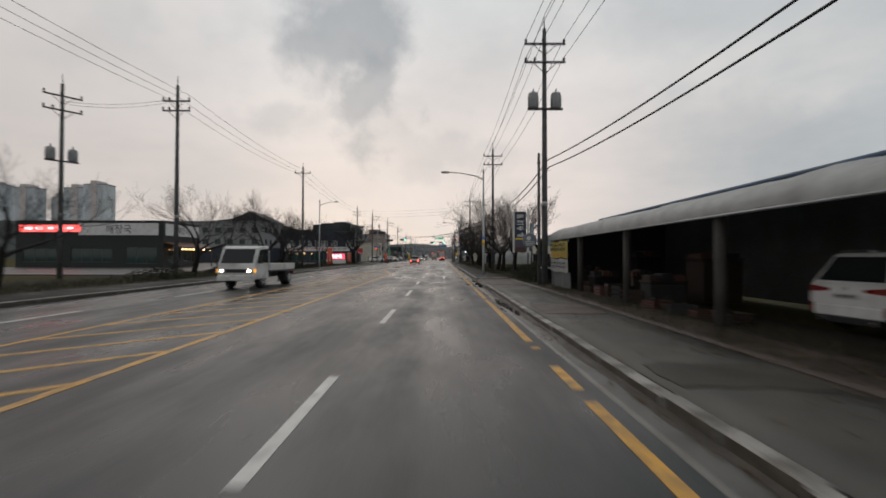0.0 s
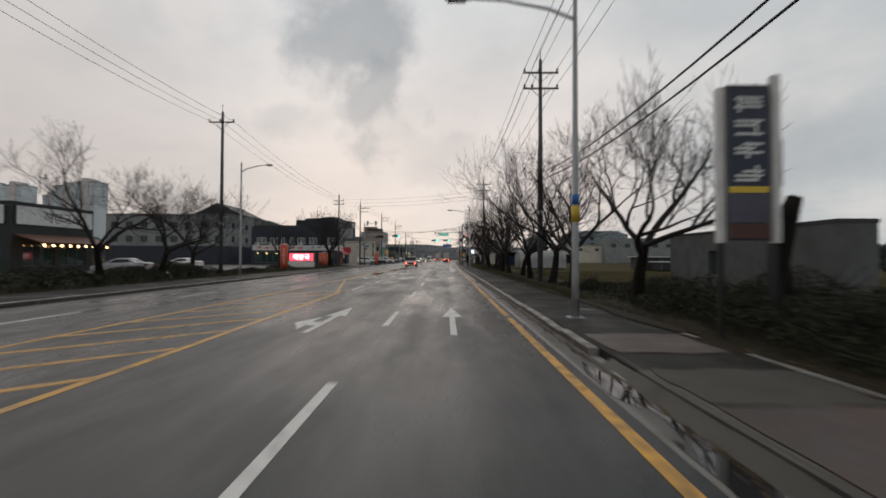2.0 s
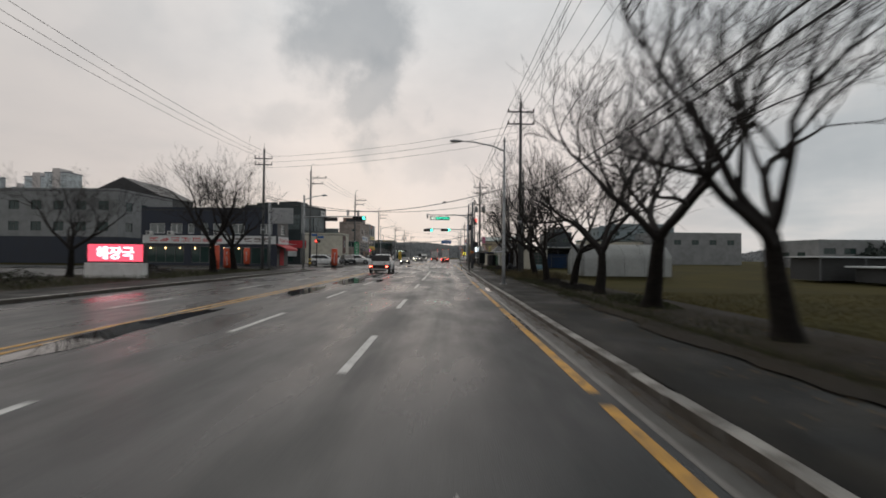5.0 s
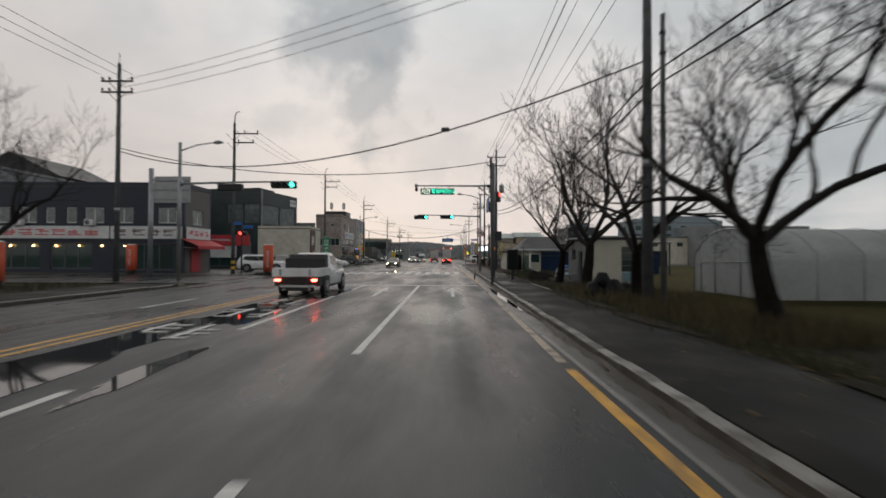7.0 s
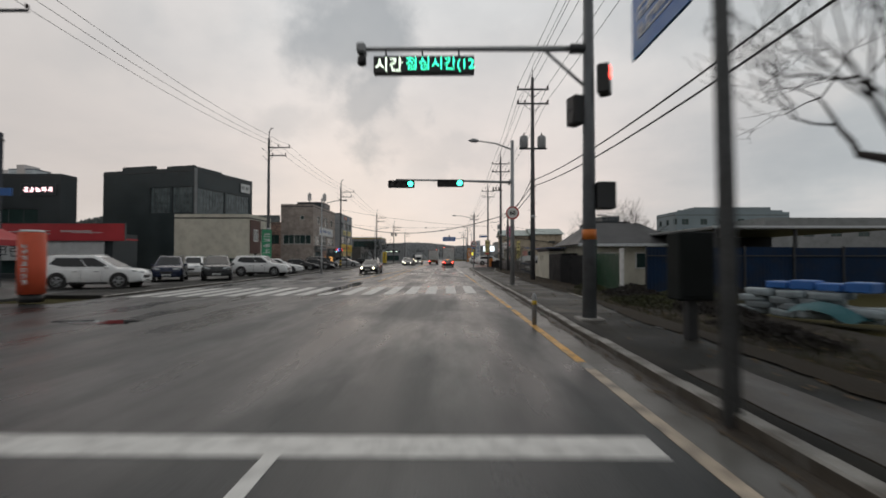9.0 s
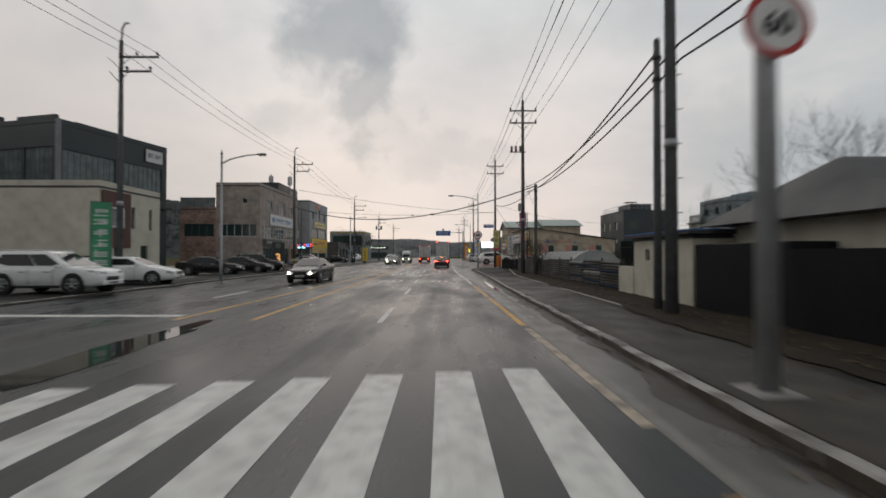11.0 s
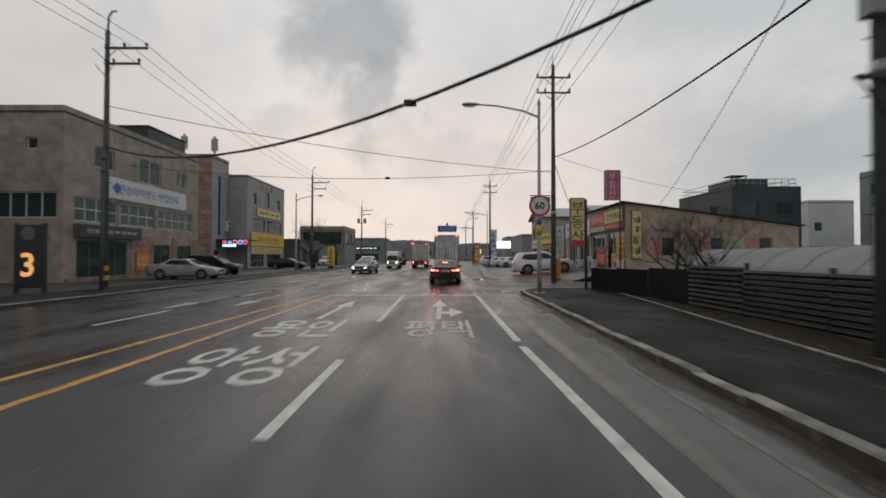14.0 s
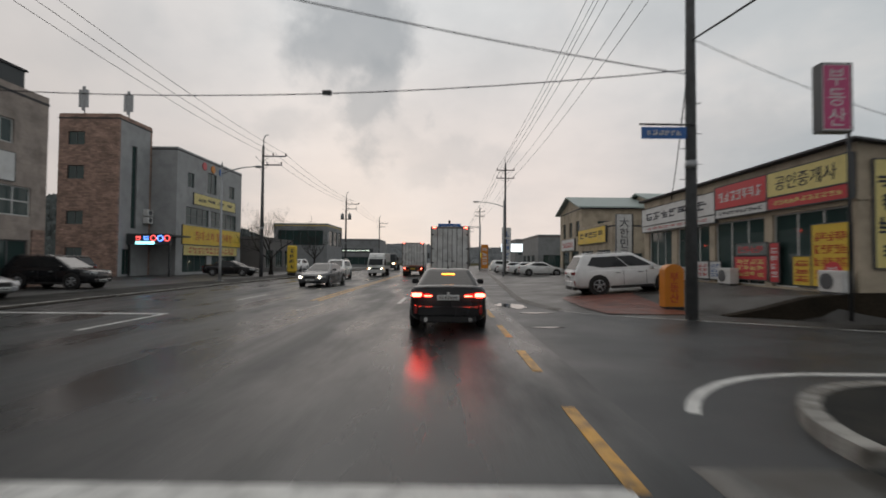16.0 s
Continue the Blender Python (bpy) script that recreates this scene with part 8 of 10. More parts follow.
sheet_fence(0.0, 0.0, 11.0, 2.1, BLUEF, "dark blue corrugated sheet fence").matrix_basis = pose(8.9, 127.0, 0.05, 0, 0, -90)
sheet_fence(7.3, 131.0, 136.0, 1.75, BLACKCLOTH, "fence hung with black netting")
gate = thing("gate", (7.9, 127.4, 0.1), "green painted steel gate between posts", "gate")
part("gate_frame", bx(bx(bx(bx(B(), 0, 0.05, 0, 3.2, 0.05, 0.12), 0, 0.05, 0, 3.2, 1.7, 1.77), 0, 0.05, 0, 0.07, 0.12, 1.7), 0, 0.05, 3.13, 3.2, 0.12, 1.7), GREENP, gate)
for k in range(7):
    part("panel", box(0.01, 0.04, 0.1 + k * 0.435, 0.1 + k * 0.435 + 0.42, 0.13, 1.69), GREENP, gate)
part("gate_post", box(-0.05, 0.1, -0.22, -0.08, 0, 2.0), WHITE, gate)
part("gate_post", tube(B(), [(0, 3.35, 0), (0, 3.35, 2.6)], 0.06, 8), GREENP, gate)
hs = thing("farmhouse", (11.4, 137.2, 0), "single-storey farmhouse with a dark hipped roof", "house")
part("wall", box(-2.8, 2.4, -2.5, 2.6, 0, 2.6), CREAM, hs)
bm = B()
eave = [bm.verts.new(p) for p in ((-3.5, -3.2, 2.5), (3.1, -3.2, 2.5), (3.1, 3.3, 2.5), (-3.5, 3.3, 2.5))]
top = [bm.verts.new(p) for p in ((-1.9, 0.0, 4.0), (1.5, 0.0, 4.0))]
for q in ((0, 1), (1, 2), (2, 3), (3, 0)):
    bm.faces.new([eave[q[0]], eave[q[1]]] + {0: [top[1], top[0]], 1: [top[1]], 2: [top[0], top[1]], 3: [top[0]]}[q[0]])
bm.faces.new(eave[::-1])
part("roof", fixed(bm), ROOFD, hs)
part("fascia", box(-3.5, 3.1, -3.24, -3.2, 2.36, 2.52), PALE, hs)
for k in (-1.6, 0.8):
    w = part("window", box(k - 0.6, k + 0.6, -2.55, -2.49, 1.0, 2.0), FRAMEW, hs)
    part("pane", box(k - 0.52, k + 0.52, -2.57, -2.552, 1.07, 1.93), GLASS, w)
ls = thing("lean_to", (16.4, 133.0, 0), "low dark lean-to with a pale-edged metal roof", "shed")
part("roof", box(-3.6, 5.5, -4.5, 4.5, 3.05, 3.2, 0.02), SHED, ls)
part("roof_edge", box(-3.6, 5.5, -4.54, -4.502, 3.12, 3.22), PALE, ls)
part("back_wall", box(-3.4, 5.4, 4.2, 4.4, 0, 3.05), BLACKCLOTH, ls)
for a, b in ((-3.4, -4.3), (-3.4, 4.1), (0.5, -4.3), (5.3, -4.3)):
    part("post", box(a - 0.06, a + 0.06, b - 0.06, b + 0.06, 0, 3.05), DARKSTEEL, ls)
hb = building("beige_outhouse", "pale rendered outhouse with two tiny windows and a low roof", 7.45, 11.0, 139.9, 144.0, 2.15, CREAM, {"W": [(0.7, 1.05, 1.45, 1.85, 1, 1), (1.5, 1.85, 1.45, 1.85, 1, 1)]}, parapet=0, slabs=False)
part("eave", box(-2.0, 2.0, -2.3, 2.4, 2.28, 2.38), ROOFD, hb)
part("blue_edge", box(-2.02, 2.02, -2.3, 2.42, 2.38, 2.42), BLUEP, hb)
tagged(part("garden_wall", box(7.4, 7.62, 144.0, 145.4, 0.05, 1.2, 0.01), CREAM), "low pale rendered garden wall", "wall", kind="structure")
tagged(part("black_shelter", box(7.4, 8.45, 136.05, 139.7, 0.05, 1.95, 0.03), BLACKCLOTH), "low shelter wrapped in black netting", "shelter")


def louvre_fence(x, y0, y1, h):
    e = thing("louvred_fence", (x, y0, 0.1), "long low fence of dark horizontal ribbed sheets", "fence")
    n = round((y1 - y0) / 2.6)
    for i in range(n):
        a, b = i * (y1 - y0) / n, (i + 1) * (y1 - y0) / n - 0.05
        hh = h + 0.05 * math.sin(i * 2.3)
        part("post", box(0.05, 0.13, a - 0.04, a + 0.04, 0, hh + 0.08), DARKSTEEL, e)
        for k in range(9):
            z = 0.08 + k * (hh - 0.1) / 9
            d = (hh - 0.1) / 9
            bm = B()
            prism(bm, [(0.0, z), (-0.05, z + d * 0.45), (0.0, z + d * 0.92), (0.02, z + d * 0.92), (0.02, z)], "y", a + 0.02, b)
            part("slat", fixed(bm), (BLUEF if (k * 7 + i * 3) % 5 == 0 else GREYWALL if (k * 5 + i * 7) % 9 == 0 else RUST) if i < 3 else RUST, e)


louvre_fence(7.55, 145.5, 171.0, 1.28)
sheet_fence(0.0, 0.0, 24.0, 2.85, BLACKCLOTH, "tall fence hung with black netting behind the scrub").matrix_basis = pose(15.6, 166.0, 0.0, 0, 0, -90)
sheet_fence(7.75, 171.2, 174.2, 1.2, BLACKCLOTH, "fence hung with black netting")
sheet_fence(7.75, 174.3, 178.5, 1.12, BLACKCLOTH, "fence hung with black netting").matrix_basis = pose(7.75, 174.3, 0.05, 0, 0, 11)

# the estate agent's building and its neighbours
shop = building("shop_row", "single-storey beige shop row with large signs", 11.8, 23.0, 186.5, 200.5, 3.5, BEIGE,
                {"S": [(2.35, 3.2, 1.7, 2.95, 1, 1), (5.5, 6.4, 1.7, 2.95, 1, 1), (8.65, 9.5, 1.7, 2.95, 1, 1)],
                 "W": [(0.35, 3.0, 0.85, 3.4, 3, 1), (3.55, 6.4, 0.85, 3.4, 3, 1), (6.8, 9.9, 0.85, 3.4, 3, 1), (10.3, 13.5, 0.85, 3.4, 3, 1)]}, frame=FRAMEW, roof=BEIGE, parapet=0, glass=GLASS)
part("gable_wall", fixed(prism(B(), [(-5.6, 3.63), (5.6, 3.63), (5.6, 3.66), (-5.6, 5.20)], "y", -6.995, 6.995)), BEIGE, shop)
bm = B()
prism(bm, [(11.55, 5.22), (23.3, 3.67), (23.3, 3.74), (11.55, 5.29)], "y", 186.3, 200.7)
tagged(part("shop_roof_sheet", fixed(bm), ROOFD), "dark sloping sheet roof over the shops", "roof", kind="structure")
for k, (y0, y1, board, ink, txt, lab) in enumerate(((186.6, 189.93, SIGN_PY, INK, "공인중개사", "yellow estate agent sign with dark lettering"), (189.99, 193.1, SIGN_R, SIGN_W, "", "red shop sign with white lettering"), (193.16, 200.4, SIGN_W, INK, "", "white shop sign with dark lettering"))):
    sign(11.705, (y0 + y1) / 2, (4.45, 4.40, 4.25)[k], y1 - y0, (0.84, 0.94, 0.96)[k], board, ink, txt, 7, 1, -90, lab, 0.18, seed=60 + k)
    sign(11.715, (y0 + y1) / 2, (3.79, 3.73, 3.58)[k], y1 - y0, (0.42, 0.34, 0.32)[k], (SIGN_R, SIGN_W, SIGN_W)[k], (SIGN_PY, INK, REDP)[k], "", 11 - k, 1, -90, ("red strip sign with pale lettering under the yellow sign", "white strip sign under the red sign", "white strip sign with red lettering")[k], 0.16, seed=160 + k, scale=0.5)
for k, (ya, yb, z0, z1, m, ink, n, rows) in enumerate(((186.72, 188.15, 0.95, 2.9, SIGN_Y, REDP, 5, 4), (188.2, 188.95, 0.95, 1.9, SIGN_Y, REDP, 1, 3), (190.2, 192.05, 1.05, 1.93, SIGN_R, SIGN_PY, 4, 3), (190.2, 191.95, 1.97, 2.42, CURTAIN, SIGN_R, 6, 1), (189.6, 190.05, 1.0, 2.4, SIGN_R, SIGN_W, 1, 4), (193.0, 193.8, 0.97, 1.73, SIGN_W, INKB, 2, 3), (193.9, 194.77, 0.97, 1.73, SIGN_W, REDP, 2, 3))):
    po = sign(11.782, (ya + yb) / 2, (z0 + z1) / 2, yb - ya, z1 - z0, m, ink, "", n, rows, -90, "printed poster fixed to the shop window", 0.03, seed=70 + k, name="window_poster", scale=0.8)
    if k == 0:
        part("red_disc", tube(B(), [(0.1, -0.03, -0.55), (0.1, -0.045, -0.55)], 0.36, 24), SIGN_R, po)
        part("disc_letter", moved(writing("땅", 0.42, 0.01), 0.1, -0.05, -0.55), SIGN_W, po)
for y in (186.98, 192.1, 195.6):
    a = thing("air_conditioner", (11.52, y, court_height(11.3, y) + 0.01), "white outdoor air conditioner by the shop front", "air conditioner", "air conditioners")
    part("casing", box(-0.18, 0.18, -0.42, 0.42, 0.06, 0.7, 0.02), WHITE, a)
    part("fan_grille", tube(B(), [(-0.19, 0.1, 0.38), (-0.2, 0.1, 0.38)], 0.24, 20), FRAME, a)
    part("foot", box(-0.16, 0.16, -0.36, 0.36, 0, 0.06), FRAME, a)
sign(12.5, 186.455, 3.1, 0.62, 3.1, SIGN_PY, INK, "", 1, 4, 0, "yellow vertical sign on the corner of the wall", 0.08, seed=80, scale=0.85, name="vertical_sign")
wl = thing("wall_lettering", (15.9, 186.5, 3.42), "faded blue and red lettering fixed to the wall", "lettering")
part("blue_letters", moved(bars(1.3, 0.42, 3, seed=81), -1.7, 0, 0), BLUEP, wl)
part("red_letters", moved(bars(2.2, 0.34, 5, seed=82), 0.3, 0, 0), SIGN_R, wl)
part("blue_letters", moved(bars(0.5, 0.42, 1, seed=83), 1.8, 0, 0), BLUEP, wl)
for k in range(3):
    cu = (13.25, 16.4, 19.55)[k]
    tagged(part("shutter", box(cu, cu + 0.86, 186.45, 186.495, 1.72, 2.93, 0.01), mat("pink_blind", (0.50, 0.25, 0.22), 0.8, bump=0.05) if k == 0 else bpy.data.materials["pink_blind"]), "faded pink shutter beside the window", "shutter", "window shutters")
ps = sign(10.75, 186.1, 6.25, 0.80, 1.85, SIGN_W, SIGN_W, "부\n동\n산", turn=0, label="magenta vertical estate agent sign with white sides on a pole", depth=0.3, name="vertical_sign")
part("magenta_face", box(-0.36, 0.36, -0.156, -0.151, -0.88, 0.88), SIGN_P, ps)
part("pole", tube(B(), [(0.62, 0.2, -6.2), (0.62, 0.2, 1.0)], 0.05, 8), DARKSTEEL, ps)
part("bracket", tube(B(), [(0.4, 0.15, 0.4), (0.62, 0.2, 0.4)], 0.03, 6), DARKSTEEL, ps)
ys = sign(6.35, 178.6, 3.3, 0.62, 2.25, SIGN_PY, INK, "부\n동\n산", turn=0, label="tall yellow estate agent sign on a black post", depth=0.22, name="vertical_sign")
part("post", box(0.36, 0.46, -0.05, 0.05, -3.3, 1.1), BLACKP, ys)
part("red_strip", box(-0.29, 0.29, -0.125, -0.112, -1.1, -0.85), SIGN_R, ys)
os_ = thing("standing_sign", (8.0, 189.6, 0.0), "orange rounded standing sign before the pole", "sign")
part("panel", fixed(prism(B(), [(-0.34, 0.12), (0.34, 0.12), (0.34, 1.35)] + [(0.34 * math.cos(radians(a)), 1.35 + 0.26 * math.sin(radians(a))) for a in range(15, 180, 15)] + [(-0.34, 1.35)], "y", -0.2, 0.2)), SIGN_O, os_)
part("foot", box(-0.32, 0.32, -0.24, 0.24, 0, 0.13, 0.02), BLACKP, os_)
part("lettering", moved(writing("부\n동\n산", 1.05, 0.012), 0, -0.208, 0.8), REDP, os_)
for k, (x0, x1, y0, y1, h) in enumerate(((13.6, 20.0, 219.0, 227.4, 7.0), (20.6, 28.0, 217.6, 226.4, 7.3))):
    nh = building("gabled_shop", ("two-storey grey-beige shop house with a pale green gable roof", "second shop house with a pale green gable roof")[k], x0, x1, y0, y1, h, BEIGE, {"W": row(3, 0.9, 1.3, 1.3, 4.3, 5.9, 2) + row(2, 0.8, 2.9, 0.9, 0.3, 2.8, 3), "S": [(1.6, 3.0, 4.4, 5.8, 2, 1), (4.2, 5.6, 4.4, 5.8, 2, 1)]}, parapet=0)
    X, Y = (x1 - x0) / 2, (y1 - y0) / 2
    part("gable", fixed(prism(B(), [(-Y, h + 0.13), (Y, h + 0.13), (0, h + 1.5)], "x", -X, X)), BEIGE, nh)
    for s_ in (-1, 1):
        part("roof", fixed(prism(B(), [(s_ * (Y + 0.5), h + 0.06), (0, h + 1.62), (0, h + 1.74), (s_ * (Y + 0.5), h + 0.2)], "x", -X - 0.5, X + 0.4)), ROOFPALE, nh)
fs = building("front_shops", "low beige shop front below the shop house", 13.2, 20.0, 209.5, 218.6, 4.5, BEIGE, {"W": row(2, 0.7, 3.4, 0.9, 0.3, 2.7, 3), "S": [(1.2, 2.4, 1.2, 2.4, 2, 1)]}, roof=ROOFD)
sign(13.1, 214.4, 4.0, 7.6, 1.35, SIGN_Y, INK, "", 5, 1, -90, "yellow shop sign with dark lettering on the shop house", 0.15, seed=90, scale=0.5, lift=0.1)
sign(13.5, 223.6, 3.5, 5.2, 1.2, SIGN_W, REDP, "", 6, 1, -90, "white shop sign further along the shop house", 0.15, seed=94)
wu = thing("air_conditioner", (17.0, 209.24, 2.6), "outdoor air conditioner unit hung on the beige wall", "air conditioner", "air conditioners")
part("casing", box(-0.45, 0.45, -0.2, 0.24, 0, 0.75, 0.02), TRAFO, wu)
part("fan_grille", tube(B(), [(0.1, -0.21, 0.38), (0.1, -0.22, 0.38)], 0.26, 20), FRAME, wu)
ts = sign(11.75, 203.5, 3.25, 1.0, 3.15, SIGN_W, INK, "大\n한\n민\n국", 1, 4, 0, "tall white sign with bold dark characters", 0.2, seed=91, scale=0.85, name="vertical_sign")
part("post", box(0.52, 0.62, -0.05, 0.05, -3.2, 1.6), DARKSTEEL, ts)
SLATE = mat("slate_cladding", (0.042, 0.055, 0.064), 0.5, vary=0.15, scale=0.5, grain=20, bump=0.06)
nv = building("navy_house", "three-storey dark slate house with a railed roof terrace", 33.6, 41.6, 210, 222, 9.6, SLATE, {"S": [(1, 3, 6.6, 8.0, 2, 1), (5, 7, 6.6, 8.0, 2, 1)], "W": [(1, 2.4, 6.4, 8.0, 1, 1), (4, 5.4, 6.4, 8.0, 1, 1), (7.5, 8.9, 6.4, 8.0, 1, 1), (1, 2.4, 3.2, 4.8, 1, 1), (4, 5.4, 3.2, 4.8, 1, 1), (7.5, 8.9, 3.2, 4.8, 1, 1)]}, parapet=0.2)
rl = thing("roof_railing", (37.6, 216, 9.9), "white pipe railing round a roof terrace", "railing")
for z in (0.45, 0.95):
    part("rail", tube(B(), [(-3.7, -5.6, z), (3.7, -5.6, z), (3.7, 5.6, z), (-3.7, 5.6, z), (-3.7, -5.6, z)], 0.04, 6), STEEL, rl)
for k in range(10):
    part("baluster", tube(B(), [(-3.7 + k * 0.822, -5.6, 0), (-3.7 + k * 0.822, -5.6, 0.98)], 0.03, 5), STEEL, rl)
part("stair_house", box(-1, 3.0, -2, 4, -0.1, 1.6), SLATE, rl)
part("canopy", box(-2.2, -0.2, -3.0, -1.4, 1.75, 1.85), DARKSTEEL, rl)
for k in (-2.1, -0.3):
    part("canopy_post", box(k - 0.05, k + 0.05, -2.9, -2.8, -0.05, 1.75), DARKSTEEL, rl)
building("white_house", "plain white rendered house behind the fields", 60, 67.5, 232, 236, 10.6, PALE, {"W": row(1, 1, 1.2, 2.2, 6, 7.4), "S": row(1, 1, 1.2, 2.4, 6, 7.4)})
tb = building("terraced_block", "pale blue-grey block with stepped roof terraces", 46.6, 70, 200, 208, 10.4, mat("blue_grey_render", (0.22, 0.265, 0.285), 0.7, vary=0.1, scale=0.3, bump=0.05), {"W": row(3, 1, 1.2, 1.9, 6, 7.4) + row(3, 1, 1.2, 1.9, 8.5, 9.7), "S": row(5, 1.5, 1.4, 2.4, 6.2, 7.6) + row(5, 1.5, 1.4, 2.4, 8.5, 9.7)}, parapet=0.6)
part("roof_screen", fixed(bx(bx(bx(B(), -11.0, -4.5, -3.7, -3.6, 10.9, 11.5), -3.5, 3.0, -3.7, -3.6, 10.9, 11.5), 4.0, 10.5, -3.7, -3.6, 10.9, 11.5)), bpy.data.materials["blue_grey_render"], tb)
part("upper_storey", box(-6.0, 10.0, -1.0, 3.5, 10.52, 12.4), bpy.data.materials["blue_grey_render"], tb)
tst = building("terrace_storey", "lower cream wing of the stepped block", 40.0, 64.0, 194.0, 199.6, 6.4, CREAM, {"S": [(3.2, 4.6, 4.3, 5.3, 2, 1), (9.5, 10.9, 4.3, 5.3, 2, 1), (15.5, 16.9, 4.3, 5.3, 2, 1)]}, parapet=0, slabs=False)
part("roof_edge", box(-12.3, 12.3, -3.1, 2.7, 6.53, 6.8), ROOFG, tst)
# things far along the road
bs = thing("direction_gantry", (6.4, 258.0, 0), "blue direction sign on an arm over the far road", "road sign")
part("pole", tube(B(), [(0, 0, 0), (0, 0, 8.6)], 0.15, 10), STEEL, bs)
part("arm", tube(B(), [(0, 0, 8.0), (-7.6, 0, 8.2)], 0.08, 8), STEEL, bs)
part("panel", box(-7.8, -3.6, -0.1, -0.04, 7.2, 8.6, 0.02), BLUEP, bs)
part("lettering", moved(bars(3.2, 0.8, 6, 2, seed=95), -5.7, -0.101, 7.9), SIGN_W, bs)
part("camera_box", box(-5.9, -5.5, -0.2, 0.2, 8.65, 9.2, 0.05), DARKSTEEL, bs)
gs = sign(9.3, 243, 4.2, 1.3, 5.2, SIGN_W, INKB, "", 1, 4, 0, "tall white banner sign by the forecourt", 0.2, seed=96, scale=0.85, name="vertical_sign")
part("post", box(-0.05, 0.05, 0.1, 0.2, -4.2, 2.6), DARKSTEEL, gs)
og = sign(7.6, 262, 2.6, 1.3, 4.6, SIGN_O, SIGN_W, "", 1, 4, 0, "tall orange banner sign by the forecourt", 0.2, seed=97, scale=0.8, name="vertical_sign")
part("post", box(-0.05, 0.05, 0.1, 0.2, -2.6, 2.3), DARKSTEEL, og)
wb = thing("lit_board", (20.5, 300, 0), "bright white lit board over a forecourt", "sign")
part("panel", box(-5, 4, -0.2, 0.2, 4.4, 6.6, 0.05), mat("lit_white", (0.7, 0.75, 0.78), 0.4, emit=(0.85, 0.95, 1.0), power=1.6, bump=0), wb)
part("post", box(-4.6, -4.3, -0.15, 0.15, 0, 4.4), STEEL, wb)
part("post", box(3.3, 3.6, -0.15, 0.15, 0, 4.4), STEEL, wb)
yl = thing("lit_board", (9.5, 285, 0), "small yellow lit board on a post", "sign")
part("panel", box(-0.9, 0.9, -0.15, 0.15, 2.6, 3.8, 0.03), mat("lit_yellow", (0.7, 0.6, 0.05), 0.4, emit=(1.0, 0.85, 0.08), power=1.2, bump=0), yl)
part("post", box(-0.08, 0.08, -0.08, 0.08, 0, 2.6), DARKSTEEL, yl)
building("far_station", "low brown-roofed forecourt building", 18, 40, 262, 280, 6.5, GREYWALL, {"W": row(3, 1, 3.4, 1.5, 0.4, 3.0, 3), "S": row(4, 1, 3.4, 1.5, 0.4, 3.0, 3)}, roof=BROWNP)
building("far_block", "distant pale block at the end of the road", 24, 44, 330, 345, 9.0, GREYWALL, {"S": row(5, 1, 2, 1.6, 4, 6)})
# big sign seen from behind, at the crossing
bb = thing("direction_board", (-22.2, 118.5, 0), "large grey-backed direction board on a steel post", "road sign")
part("post", tube(B(), [(0, 0, 0), (0, 0, 8.2)], 0.17, 12), STEEL, bb)
part("panel", box(0.25, 3.0, -0.05, 0.0, 5.6, 7.6, 0.02), STEEL, bb)
for z in (5.9, 6.6, 7.3):
    part("rib", box(0.0, 3.0, -0.12, -0.05, z - 0.05, z + 0.05), TRAFO, bb)
for x, y, rx in ((3.9, 114.9, 0.0), (3.2, 36.3, 0.0)):
    tagged(part("manhole_cover", tube(B(), [(x + 0.9, y + 1.4, 0.14), (x + 0.9, y + 1.4, 0.156)], 0.32, 24), DARKSTEEL), "round iron manhole cover in the footpath", "manhole cover", "manhole covers", "structure")
# ---- vehicles ----
CARGLASS = mat("car_glass", (0.014, 0.016, 0.018), 0.06, vary=0.05, bump=0, rough_vary=0.02, spec=0.45)
CHROME = mat("chrome", (0.6, 0.6, 0.6), 0.15, metal=1.0, vary=0.05, bump=0)
ALLOY = mat("alloy_rim", (0.38, 0.39, 0.40), 0.3, metal=0.8, vary=0.1, bump=0)
PLATE = mat("number_plate", (0.62, 0.63, 0.62), 0.5, vary=0.05, bump=0)
TAIL_ON = mat("tail_light_lit", (0.5, 0.02, 0.02), 0.3, emit=(1.0, 0.065, 0.04), power=22.0, bump=0)
BRAKE = mat("brake_light_lit", (0.6, 0.2, 0.03), 0.3, emit=(1.0, 0.36, 0.05), power=4.0, bump=0)
TAIL_OFF = mat("tail_light", (0.22, 0.012, 0.012), 0.2, bump=0, coat=0.5)
HEAD_ON = mat("head_light_lit", (0.9, 0.85, 0.7), 0.2, emit=(1.0, 0.86, 0.62), power=10.0, bump=0)
HEAD_OFF = mat("head_light", (0.40, 0.42, 0.43), 0.15, bump=0, coat=0.8)
AMBER = mat("amber_light", (0.6, 0.25, 0.03), 0.3, emit=(1.0, 0.42, 0.06), power=1.2, bump=0)
PAINTS = {}


def paint(name, c):
    if name not in PAINTS:
        PAINTS[name] = mat("car_paint_" + name, c, 0.2, metal=0.0, vary=0.06, scale=1.5, bump=0.0, coat=0.2, spec=0.35, dirt=tuple(0.6 * q + 0.02 for q in c), dirt_amount=0.25)
    return PAINTS[name]


